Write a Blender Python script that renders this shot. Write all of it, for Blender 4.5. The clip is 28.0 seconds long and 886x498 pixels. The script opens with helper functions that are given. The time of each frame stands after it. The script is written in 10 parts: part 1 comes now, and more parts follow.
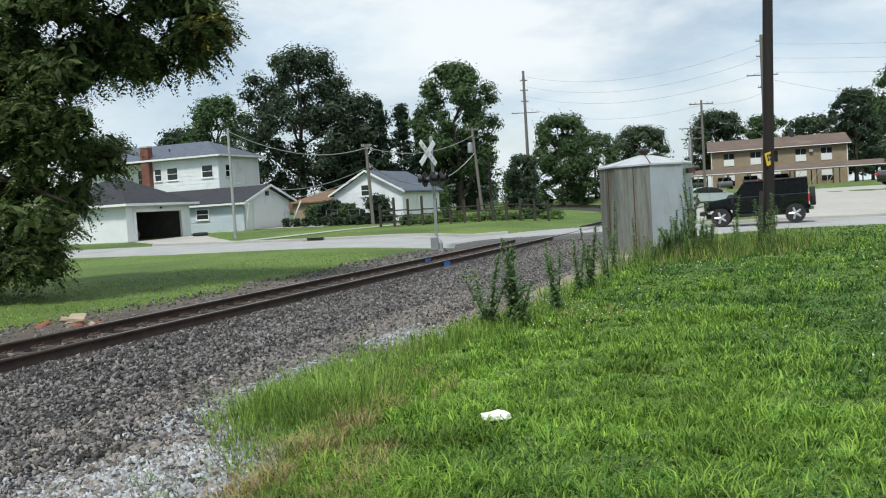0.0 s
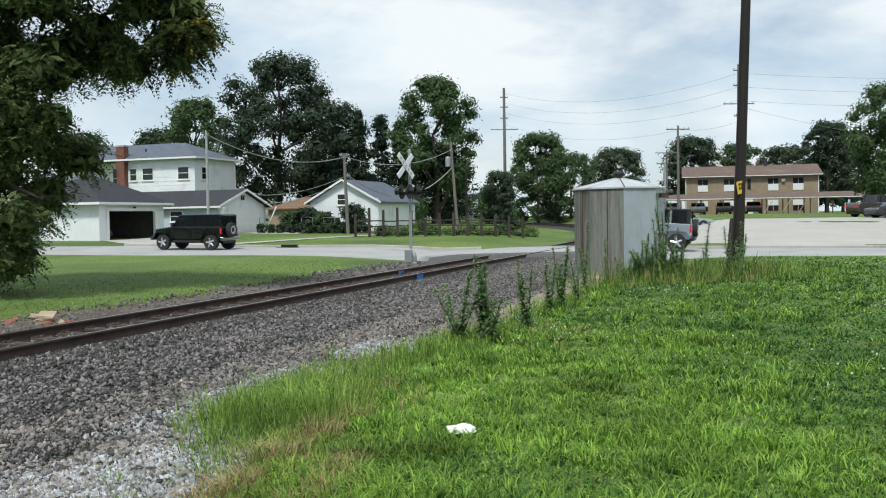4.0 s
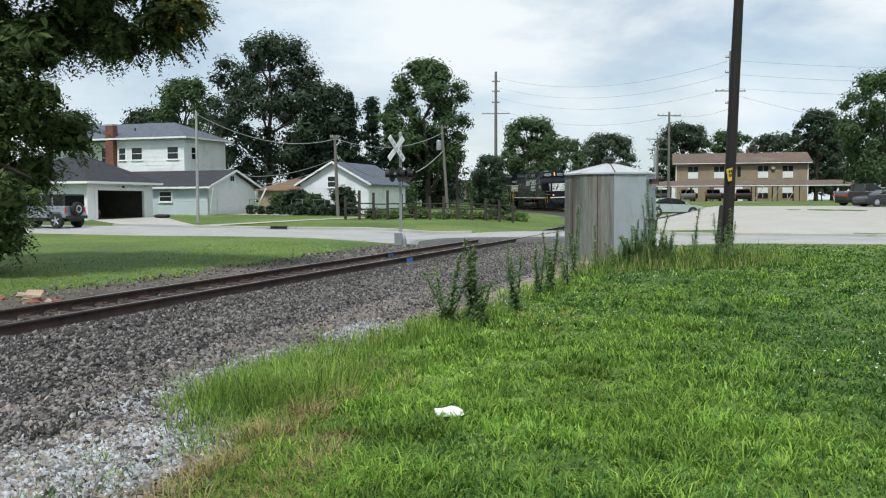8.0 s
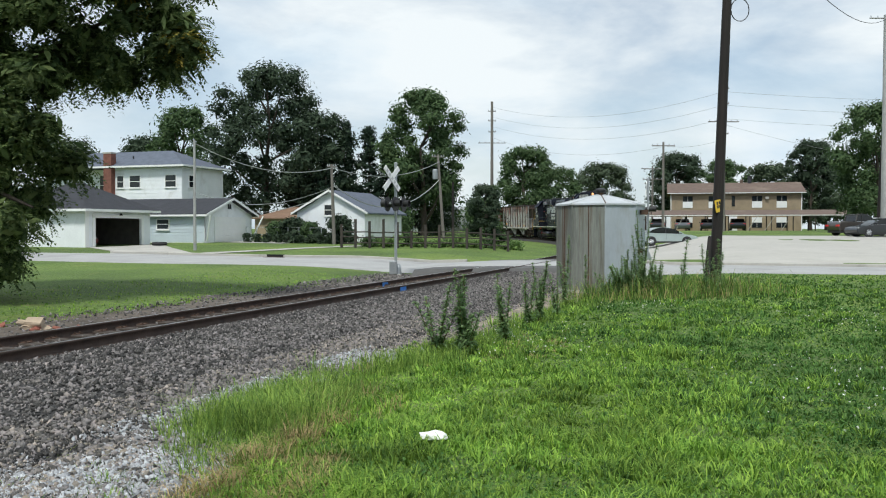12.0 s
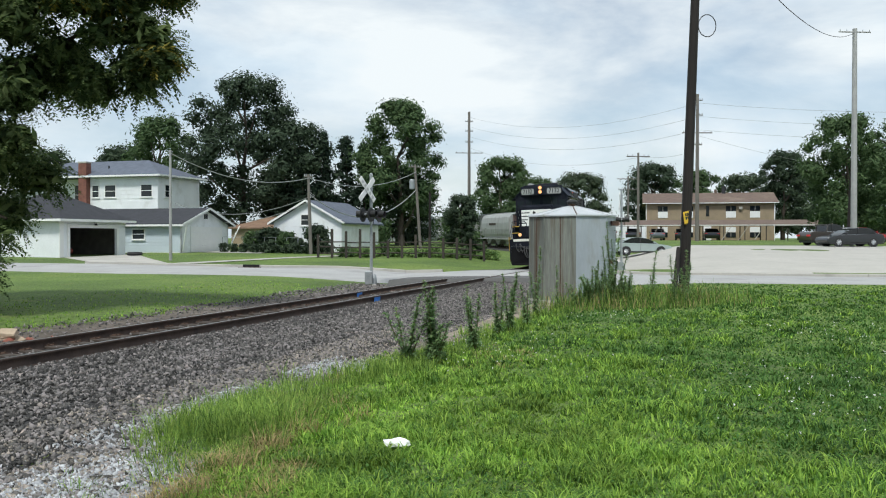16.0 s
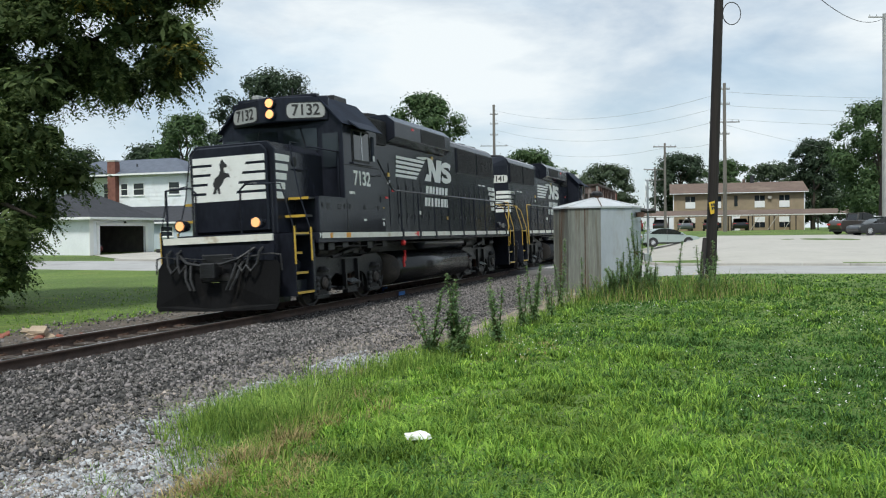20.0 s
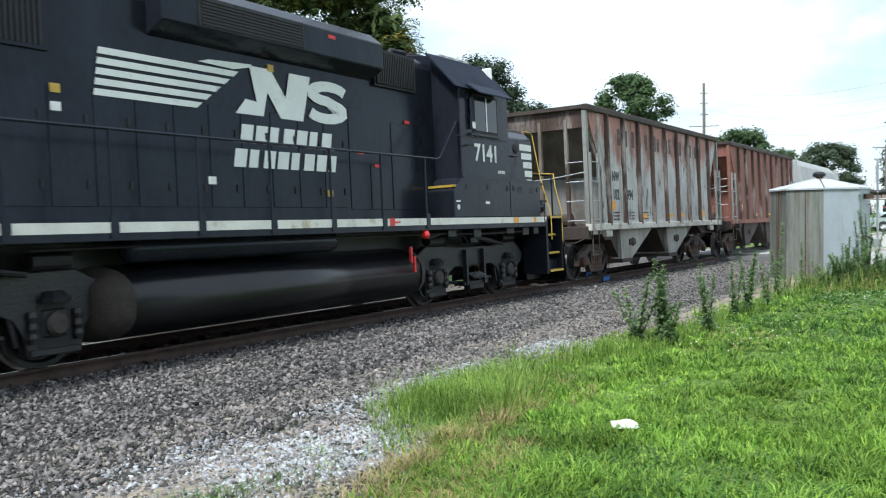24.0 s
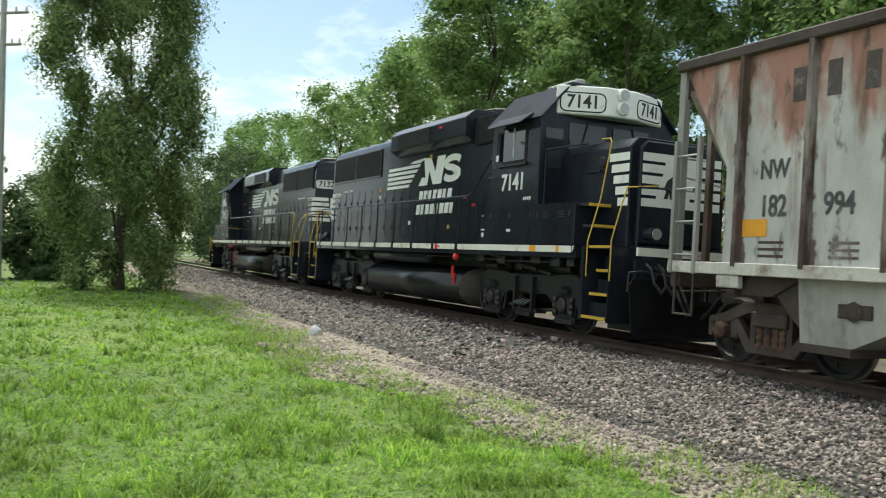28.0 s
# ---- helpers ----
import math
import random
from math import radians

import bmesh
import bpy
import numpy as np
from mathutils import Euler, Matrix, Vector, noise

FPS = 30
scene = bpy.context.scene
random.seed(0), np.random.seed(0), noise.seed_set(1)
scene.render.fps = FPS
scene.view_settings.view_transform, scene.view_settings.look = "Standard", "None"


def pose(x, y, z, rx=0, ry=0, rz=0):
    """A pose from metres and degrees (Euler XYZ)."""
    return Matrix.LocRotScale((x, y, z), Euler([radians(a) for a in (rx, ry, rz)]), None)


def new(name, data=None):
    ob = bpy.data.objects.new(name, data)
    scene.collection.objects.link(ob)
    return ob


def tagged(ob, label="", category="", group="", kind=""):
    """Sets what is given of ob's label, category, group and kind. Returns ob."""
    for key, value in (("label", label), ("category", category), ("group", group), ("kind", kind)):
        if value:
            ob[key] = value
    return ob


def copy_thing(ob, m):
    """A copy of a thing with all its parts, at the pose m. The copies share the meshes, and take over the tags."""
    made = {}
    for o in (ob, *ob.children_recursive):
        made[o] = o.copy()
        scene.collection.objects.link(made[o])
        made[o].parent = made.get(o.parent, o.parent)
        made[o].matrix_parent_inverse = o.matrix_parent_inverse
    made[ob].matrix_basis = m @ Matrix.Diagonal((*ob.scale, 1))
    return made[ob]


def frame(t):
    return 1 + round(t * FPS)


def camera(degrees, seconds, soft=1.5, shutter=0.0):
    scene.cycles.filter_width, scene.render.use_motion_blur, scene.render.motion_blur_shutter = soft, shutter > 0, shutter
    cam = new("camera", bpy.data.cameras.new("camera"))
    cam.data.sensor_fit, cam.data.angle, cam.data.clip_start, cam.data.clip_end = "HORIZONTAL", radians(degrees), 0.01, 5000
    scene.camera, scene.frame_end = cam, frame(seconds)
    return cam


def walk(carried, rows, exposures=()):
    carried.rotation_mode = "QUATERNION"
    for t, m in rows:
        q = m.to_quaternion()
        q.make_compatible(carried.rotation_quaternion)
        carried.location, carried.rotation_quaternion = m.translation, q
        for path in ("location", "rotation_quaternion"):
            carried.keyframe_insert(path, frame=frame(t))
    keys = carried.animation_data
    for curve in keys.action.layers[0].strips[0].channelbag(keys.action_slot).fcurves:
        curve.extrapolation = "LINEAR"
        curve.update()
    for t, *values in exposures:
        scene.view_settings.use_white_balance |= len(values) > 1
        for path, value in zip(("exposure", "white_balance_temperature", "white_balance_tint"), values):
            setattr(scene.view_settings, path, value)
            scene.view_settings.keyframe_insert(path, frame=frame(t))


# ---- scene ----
PATH = [
    (0.0, 0.000, 0.000, 1.620, 87.20, 3.50, -0.20),
    (0.5, -0.078, -0.154, 1.649, 87.60, 3.40, 0.00),
    (1.0, -0.047, -0.174, 1.661, 88.70, 2.80, 0.50),
    (1.5, -0.004, -0.189, 1.665, 88.50, 2.80, 0.10),
    (2.0, 0.012, -0.191, 1.661, 88.10, 2.60, -1.00),
    (2.5, 0.010, -0.195, 1.659, 88.20, 2.00, -1.40),
    (3.0, 0.004, -0.189, 1.657, 88.10, 1.60, -1.30),
    (3.5, 0.000, -0.180, 1.653, 88.00, 1.20, -1.50),
    (5.5, -0.004, -0.170, 1.651, 87.70, 0.60, -2.10),
    (6.0, -0.012, -0.170, 1.649, 87.40, 0.20, -1.60),
    (6.5, -0.004, -0.191, 1.647, 87.00, 0.20, -2.10),
    (7.0, 0.002, -0.182, 1.647, 86.90, 0.30, -2.80),
    (7.5, 0.008, -0.158, 1.645, 86.80, 0.40, -3.00),
    (8.0, -0.002, -0.158, 1.645, 86.90, 0.20, -2.40),
    (8.5, 0.002, -0.156, 1.651, 87.30, 0.20, -2.30),
    (9.0, 0.047, -0.180, 1.655, 87.70, 0.20, -2.70),
    (9.5, 0.059, -0.258, 1.655, 87.90, 0.20, -3.00),
    (10.0, -0.020, -0.430, 1.675, 87.80, 0.70, -2.90),
    (10.5, -0.020, -0.488, 1.686, 88.00, 0.80, -3.00),
    (11.0, 0.037, -0.506, 1.694, 88.50, 0.90, -3.20),
    (11.5, 0.064, -0.539, 1.694, 88.70, 0.50, -2.90),
    (12.0, 0.076, -0.558, 1.696, 88.70, 0.00, -2.60),
    (12.5, 0.082, -0.551, 1.696, 88.70, -0.10, -2.60),
    (14.5, 0.203, -0.638, 1.696, 89.20, 0.60, -2.70),
    (15.0, 0.191, -0.763, 1.720, 88.90, 1.30, -3.50),
    (15.5, 0.182, -0.865, 1.743, 89.20, 0.80, -4.30),
    (16.0, 0.191, -0.869, 1.743, 89.30, -0.00, -4.00),
    (16.5, 0.197, -0.879, 1.739, 88.80, 0.50, -3.50),
    (17.0, 0.217, -0.890, 1.737, 88.60, 0.90, -3.50),
    (17.5, 0.252, -0.871, 1.737, 88.40, 0.70, -4.40),
    (18.0, 0.258, -0.871, 1.737, 88.50, 0.90, -4.00),
    (18.5, 0.246, -0.873, 1.743, 88.80, 1.10, -2.80),
    (19.0, 0.250, -0.873, 1.741, 88.80, 0.80, -2.50),
    (19.5, 0.256, -0.869, 1.741, 88.90, 0.70, -2.50),
    (20.0, 0.258, -0.873, 1.741, 88.90, 0.70, -2.30),
    (20.5, 0.256, -0.873, 1.741, 89.00, 0.60, -2.30),
    (22.5, 0.266, -0.822, 1.743, 88.90, 0.30, 1.10),
    (23.0, 0.254, -0.810, 1.735, 88.40, 0.20, 2.70),
    (23.5, 0.238, -0.808, 1.735, 88.30, 0.40, 6.00),
    (24.0, 0.234, -0.818, 1.733, 88.10, 0.90, 10.70),
    (24.5, 0.195, -0.811, 1.719, 87.81, 0.80, 15.85),
    (25.0, 0.080, -0.958, 1.703, 87.57, 1.09, 22.20),
    (25.5, -0.208, -1.014, 1.657, 88.18, 1.88, 38.75),
    (26.0, -0.115, -1.458, 1.717, 89.75, -0.37, 66.13),
    (26.3, -0.207, -1.749, 1.710, 90.39, 0.61, 81.59),
    (26.5, -0.210, -1.863, 1.691, 90.61, 1.04, 91.45),
    (27.0, -0.219, -1.939, 1.671, 90.55, -0.19, 111.53),
    (27.5, -0.224, -2.045, 1.655, 90.14, -0.99, 125.69),
    (28.0, -0.140, -2.120, 1.667, 89.92, -1.51, 134.12),
]
cam = camera(52.9, 28.0, soft=1.1, shutter=0.18)
walk(cam, [(t, pose(x, y, z, rx, ry, rz)) for t, x, y, z, rx, ry, rz in PATH],
     exposures=[(0.0, 0.10, 6200, 5), (20.5, 0.10, 6200, 5), (23.0, 0.32, 6050, 4), (24.0, 0.66, 5920, 5), (25.0, 1.10, 6020, 5), (26.3, 1.40, 6330, 13), (27.2, 1.26, 6700, 8), (28.0, 0.72, 6650, 1)])

# ---- sky and sun ----
SUN_UP, SUN_TURN = radians(58), radians(200)
world = bpy.data.worlds.new("sky")
scene.world = world
world.use_nodes = True


def sky_nodes():
    nt = world.node_tree
    nt.nodes.clear()
    out = nt.nodes.new("ShaderNodeOutputWorld")
    bg = nt.nodes.new("ShaderNodeBackground")
    sky = nt.nodes.new("ShaderNodeTexSky")
    sky.sky_type = "NISHITA"
    sky.sun_disc = False
    sky.sun_elevation, sky.sun_rotation = SUN_UP, SUN_TURN
    sky.air_density, sky.dust_density, sky.ozone_density = 1.0, 1.0, 1.5
    gain = nt.nodes.new("ShaderNodeMix")
    gain.data_type, gain.blend_type = "RGBA", "MULTIPLY"
    gain.inputs[0].default_value = 1.0
    gain.inputs[7].default_value = (0.095, 0.095, 0.095, 1)
    co = nt.nodes.new("ShaderNodeTexCoord")
    mp = nt.nodes.new("ShaderNodeMapping")
    mp.inputs["Scale"].default_value = (1.0, 1.0, 2.6)
    n1 = nt.nodes.new("ShaderNodeTexNoise")
    n1.inputs["Scale"].default_value = 3.1
    n1.inputs["Detail"].default_value = 7
    n1.inputs["Roughness"].default_value = 0.57
    n1.inputs["Distortion"].default_value = 0.25
    ramp = nt.nodes.new("ShaderNodeValToRGB")
    ramp.color_ramp.elements[0].position, ramp.color_ramp.elements[0].color = 0.38, (0.45, 0.45, 0.45, 1)
    ramp.color_ramp.elements[1].position, ramp.color_ramp.elements[1].color = 0.60, (1, 1, 1, 1)
    n2 = nt.nodes.new("ShaderNodeTexNoise")
    n2.inputs["Scale"].default_value = 4.6
    n2.inputs["Detail"].default_value = 8
    tone = nt.nodes.new("ShaderNodeValToRGB")
    tone.color_ramp.elements[0].position, tone.color_ramp.elements[0].color = 0.40, (0.70, 0.775, 0.85, 1)
    tone.color_ramp.elements[1].position, tone.color_ramp.elements[1].color = 0.60, (0.875, 0.885, 0.895, 1)
    # the haze thins towards the south-west, where blue shows between white heaps of cloud
    far = nt.nodes.new("ShaderNodeVectorMath")
    far.operation = "DOT_PRODUCT"
    far.inputs[1].default_value = (-0.59, -0.79, 0.12)
    thin = nt.nodes.new("ShaderNodeMapRange")
    thin.interpolation_type = "SMOOTHSTEP"
    thin.inputs["From Min"].default_value, thin.inputs["From Max"].default_value = 0.55, 0.93
    heap = nt.nodes.new("ShaderNodeValToRGB")
    heap.color_ramp.elements[0].position, heap.color_ramp.elements[0].color = 0.46, (0.0, 0.0, 0.0, 1)
    heap.color_ramp.elements[1].position, heap.color_ramp.elements[1].color = 0.55, (0.9, 0.9, 0.9, 1)
    cover = nt.nodes.new("ShaderNodeMix")
    cover.data_type = "RGBA"
    mix = nt.nodes.new("ShaderNodeMix")
    mix.data_type = "RGBA"
    link = nt.links.new
    link(co.outputs["Generated"], mp.inputs[0])
    link(mp.outputs[0], n1.inputs["Vector"])
    link(mp.outputs[0], n2.inputs["Vector"])
    link(n1.outputs["Fac"], ramp.inputs[0])
    link(n2.outputs["Fac"], tone.inputs[0])
    link(sky.outputs[0], gain.inputs[6])
    link(co.outputs["Generated"], far.inputs[0])
    link(far.outputs["Value"], thin.inputs[0])
    link(n1.outputs["Fac"], heap.inputs[0])
    link(thin.outputs[0], cover.inputs[0])
    link(ramp.outputs[0], cover.inputs[6])
    link(heap.outputs[0], cover.inputs[7])
    link(cover.outputs[2], mix.inputs[0])
    link(gain.outputs[2], mix.inputs[6])
    link(tone.outputs[0], mix.inputs[7])
    link(mix.outputs[2], bg.inputs[0])
    bg.inputs[1].default_value = 1.0
    link(bg.outputs[0], out.inputs[0])


sky_nodes()
sun = new("sun", bpy.data.lights.new("sun", "SUN"))
sun.data.energy, sun.data.angle, sun.data.color = 2.9, radians(9), (1.0, 0.955, 0.88)
sun.rotation_euler = (radians(90) - SUN_UP, 0, math.pi - SUN_TURN)
# ---- materials ----
MATS = {}


def mat(name, color, rough=0.6, metal=0.0, var=0.15, scale=6.0, bump=0.2, bscale=40.0, stain=None, stain_amt=0.0, stain_scale=1.5,
        emit=None, emit_power=0.0, stretch=(1, 1, 1), rand=0.0, coat=0.0, sheer=0.0, obj=True):
    """A painted or natural surface: base colour varied at two scales, optional stains, fine relief."""
    if name in MATS:
        return MATS[name]
    m = bpy.data.materials.new(name)
    m.use_nodes = True
    nt = m.node_tree
    b = nt.nodes["Principled BSDF"]
    b.inputs["Roughness"].default_value = rough
    b.inputs["Metallic"].default_value = metal
    b.inputs["Coat Weight"].default_value = coat
    link = nt.links.new
    co = nt.nodes.new("ShaderNodeTexCoord")
    mp = nt.nodes.new("ShaderNodeMapping")
    mp.inputs["Scale"].default_value = stretch
    link(co.outputs["Object" if obj else "Generated"], mp.inputs[0])
    n1 = nt.nodes.new("ShaderNodeTexNoise")
    n1.inputs["Scale"].default_value, n1.inputs["Detail"].default_value = scale, 6
    n2 = nt.nodes.new("ShaderNodeTexNoise")
    n2.inputs["Scale"].default_value, n2.inputs["Detail"].default_value = scale * 9, 3
    link(mp.outputs[0], n1.inputs["Vector"])
    link(mp.outputs[0], n2.inputs["Vector"])
    add = nt.nodes.new("ShaderNodeMath")
    add.operation = "MULTIPLY_ADD"
    link(n2.outputs["Fac"], add.inputs[0])
    add.inputs[1].default_value = 0.5
    link(n1.outputs["Fac"], add.inputs[2])
    ramp = nt.nodes.new("ShaderNodeValToRGB")
    lo = tuple(max(0, c * (1 - var)) for c in color[:3])
    hi = tuple(min(1, c * (1 + var)) for c in color[:3])
    ramp.color_ramp.elements[0].position, ramp.color_ramp.elements[0].color = 0.5, (*lo, 1)
    ramp.color_ramp.elements[1].position, ramp.color_ramp.elements[1].color = 1.0, (*hi, 1)
    link(add.outputs[0], ramp.inputs[0])
    last = ramp.outputs[0]
    if stain:
        n3 = nt.nodes.new("ShaderNodeTexNoise")
        n3.inputs["Scale"].default_value, n3.inputs["Detail"].default_value = stain_scale, 8
        n3.inputs["Roughness"].default_value = 0.65
        link(mp.outputs[0], n3.inputs["Vector"])
        r3 = nt.nodes.new("ShaderNodeValToRGB")
        r3.color_ramp.elements[0].position = 0.62 - 0.3 * stain_amt
        r3.color_ramp.elements[1].position = 0.80 - 0.3 * stain_amt
        link(n3.outputs["Fac"], r3.inputs[0])
        mx = nt.nodes.new("ShaderNodeMix")
        mx.data_type = "RGBA"
        link(r3.outputs[0], mx.inputs[0])
        link(last, mx.inputs[6])
        mx.inputs[7].default_value = (*stain, 1)
        last = mx.outputs[2]
    if rand:
        info = nt.nodes.new("ShaderNodeNewGeometry")
        hsv = nt.nodes.new("ShaderNodeHueSaturation")
        mr = nt.nodes.new("ShaderNodeMapRange")
        mr.inputs["To Min"].default_value, mr.inputs["To Max"].default_value = 1 - rand, 1 + rand
        link(info.outputs["Random Per Island"], mr.inputs[0])
        link(mr.outputs[0], hsv.inputs["Value"])
        mh = nt.nodes.new("ShaderNodeMapRange")
        mh.inputs["To Min"].default_value, mh.inputs["To Max"].default_value = 0.5 + 0.06 * rand, 0.5 - 0.04 * rand
        link(info.outputs["Random Per Island"], mh.inputs[0])
        link(mh.outputs[0], hsv.inputs["Hue"])
        link(last, hsv.inputs["Color"])
        last = hsv.outputs[0]
    link(last, b.inputs["Base Color"])
    if bump:
        nb = nt.nodes.new("ShaderNodeTexNoise")
        nb.inputs["Scale"].default_value, nb.inputs["Detail"].default_value = bscale, 4
        link(mp.outputs[0], nb.inputs["Vector"])
        bp = nt.nodes.new("ShaderNodeBump")
        bp.inputs["Strength"].default_value, bp.inputs["Distance"].default_value = bump, 0.02
        link(nb.outputs["Fac"], bp.inputs["Height"])
        link(bp.outputs[0], b.inputs["Normal"])
    if sheer:
        tr = nt.nodes.new("ShaderNodeBsdfTranslucent")
        link(last, tr.inputs[0])
        ms = nt.nodes.new("ShaderNodeMixShader")
        ms.inputs[0].default_value = sheer
        link(b.outputs[0], ms.inputs[1])
        link(tr.outputs[0], ms.inputs[2])
        link(ms.outputs[0], nt.nodes["Material Output"].inputs[0])
    if emit:
        b.inputs["Emission Color"].default_value = (*emit, 1)
        b.inputs["Emission Strength"].default_value = emit_power
    MATS[name] = m
    return m


def glass(name="window_glass", tint=(0.02, 0.025, 0.03), rough=0.03):
    """Dark reflecting pane, as windows look by day."""
    if name in MATS:
        return MATS[name]
    m = mat(name, tint, rough, 0.0, 0.05, 3, 0.0)
    m.node_tree.nodes["Principled BSDF"].inputs["IOR"].default_value = 1.5
    return m


LOCO_BLACK = mat("loco_black", (0.0165, 0.0182, 0.0255), 0.18, 0, 0.35, 1.5, 0.05, 25, (0.021, 0.0218, 0.027), 0.16, 0.9, stretch=(1, 1, 0.45))
LOCO_BLACK.node_tree.nodes["Principled BSDF"].inputs["Specular IOR Level"].default_value = 0.20
LOCO_BLACK.node_tree.nodes["Principled BSDF"].inputs["Specular Tint"].default_value = (0.80, 0.90, 1.0, 1)
LOCO_DIRTY = mat("running_gear_black", (0.0105, 0.0106, 0.0120), 0.46, 0, 0.5, 4, 0.4, 30, (0.027, 0.024, 0.024), 0.22, 2.2)
GREASE = mat("greasy_steel", (0.040, 0.033, 0.029), 0.55, 0.2, 0.5, 9, 0.4, 40, (0.085, 0.060, 0.045), 0.2, 6)
# lighter and bluer than the hood: sky sheen on the slope is painted in
ROOF_SHEEN = mat("roof_black_sky_sheen", (0.021, 0.026, 0.040), 0.62, 0, 0.3, 2, 0.1, 25, (0.030, 0.034, 0.043), 0.22, 1.2)
ROOF_SHEEN.node_tree.nodes["Principled BSDF"].inputs["Specular IOR Level"].default_value = 0.05
TANK_END = mat("dirt_caked_steel", (0.040, 0.032, 0.026), 0.85, 0, 0.4, 3, 0.3, 30, (0.018, 0.016, 0.015), 0.35, 2.5)
PLOW = mat("scuffed_plow_steel", (0.0055, 0.0055, 0.006), 0.7, 0.0, 0.4, 3, 0.2, 30, (0.022, 0.019, 0.017), 0.16, 2.0, stretch=(1, 1, 0.4))
LOCO_WHITE = mat("loco_white", (0.74, 0.75, 0.72), 0.45, 0, 0.06, 3, 0.05, 25, (0.42, 0.40, 0.36), 0.1, 4)
SILL_WHITE = mat("sill_white", (0.70, 0.69, 0.62), 0.5, 0, 0.1, 3, 0.05, 25, (0.36, 0.26, 0.12), 0.22, 2.5)
LOCO_YELLOW = mat("safety_yellow", (0.50, 0.33, 0.045), 0.45, 0, 0.1, 4, 0.05, 25, (0.25, 0.17, 0.04), 0.15, 6)
LOCO_ORANGE = mat("reflective_amber", (0.72, 0.33, 0.03), 0.4, 0, 0.1, 4, 0.0)
LOCO_RED = mat("warning_red", (0.60, 0.03, 0.03), 0.4, 0, 0.1, 4, 0.0)
LOCO_VENT = mat("grille_black", (0.008, 0.008, 0.009), 0.6, 0.1, 0.2, 8, 0.2, 60)
TANK_SIDE = mat("dusty_tank_paint", (0.0065, 0.0070, 0.0085), 0.27, 0, 0.4, 1.2, 0.06, 25, (0.017, 0.016, 0.017), 0.16, 0.9, stretch=(0.5, 1, 1))
AWNING = mat("awning_grey", (0.030, 0.036, 0.052), 0.6, 0.0, 0.15, 4, 0.1, 30)
AWNING.node_tree.nodes["Principled BSDF"].inputs["Specular IOR Level"].default_value = 0.05
PLOW.node_tree.nodes["Principled BSDF"].inputs["Specular IOR Level"].default_value = 0.12
STEEL = mat("worn_steel", (0.30, 0.27, 0.25), 0.35, 0.9, 0.2, 6, 0.1, 60)
RUST = mat("rusty_steel", (0.105, 0.060, 0.040), 0.8, 0.2, 0.35, 5, 0.35, 45, (0.045, 0.030, 0.025), 0.4, 3)
RAIL_SIDE = mat("rail_brown", (0.070, 0.046, 0.036), 0.75, 0.3, 0.3, 5, 0.3, 50, (0.030, 0.022, 0.02), 0.3, 3)
RAIL_TOP = mat("rail_polished", (0.42, 0.40, 0.39), 0.28, 0.95, 0.15, 3, 0.05, 60)
GLASS = glass()
CAR_GLASS = glass("car_glass", (0.012, 0.014, 0.016), 0.04)
LAMP_ON = mat("headlight_glow", (0.5, 0.35, 0.2), 0.2, 0, 0.0, 4, 0.0, emit=(1.0, 0.40, 0.11), emit_power=1.25)
LAMP_DIM = mat("ditch_light_glow", (0.5, 0.35, 0.2), 0.2, 0, 0.0, 4, 0.0, emit=(1.0, 0.40, 0.12), emit_power=0.9)
LAMP_OFF = mat("lamp_lens", (0.34, 0.35, 0.35), 0.12, 0.3, 0.05, 6, 0.0)
HOP_GREY = mat("hopper_pale_paint", (0.42, 0.42, 0.40), 0.7, 0, 0.18, 2.0, 0.15, 30, (0.27, 0.115, 0.075), 0.30, 0.9, stretch=(1, 1, 0.35))
HOP_PINK = mat("hopper_faded_red", (0.36, 0.17, 0.135), 0.75, 0, 0.25, 2.0, 0.15, 30, (0.15, 0.075, 0.055), 0.35, 1.3, stretch=(1, 1, 0.3))
HOP_RED = mat("hopper_oxide_red", (0.24, 0.095, 0.07), 0.75, 0, 0.25, 2.0, 0.15, 30, (0.11, 0.06, 0.05), 0.4, 1.2, stretch=(1, 1, 0.3))
HOP_RIB = mat("hopper_rusty_rib", (0.066, 0.040, 0.031), 0.8, 0, 0.5, 3, 0.25, 40, (0.33, 0.29, 0.27), 0.30, 2.2, stretch=(1, 1, 0.25))
HOP_SLOPE = mat("hopper_slope_rust", (0.150, 0.122, 0.098), 0.8, 0, 0.35, 1.5, 0.2, 30, (0.085, 0.062, 0.048), 0.40, 0.9)
HOP_POST = mat("hopper_worn_grey", (0.255, 0.250, 0.235), 0.7, 0, 0.22, 2.0, 0.15, 30, (0.115, 0.068, 0.045), 0.30, 1.6, stretch=(1, 1, 0.35))
HOP_CHUTE = mat("hopper_grimy_chute", (0.32, 0.31, 0.28), 0.75, 0, 0.25, 1.6, 0.15, 30, (0.060, 0.050, 0.043), 0.42, 1.1, stretch=(1, 1, 0.5))
HOP_SILL = mat("hopper_dirty_sill", (0.53, 0.51, 0.46), 0.7, 0, 0.2, 2.0, 0.15, 30, (0.16, 0.095, 0.06), 0.34, 2.4)
HOP_DARK = mat("hopper_underframe", (0.062, 0.047, 0.040), 0.8, 0.1, 0.35, 3, 0.25, 40, (0.04, 0.032, 0.028), 0.35, 2)
HOP_COVER = mat("covered_hopper_grey", (0.34, 0.35, 0.345), 0.65, 0, 0.12, 1.5, 0.1, 30, (0.20, 0.19, 0.175), 0.25, 0.9, stretch=(1, 1, 0.4))
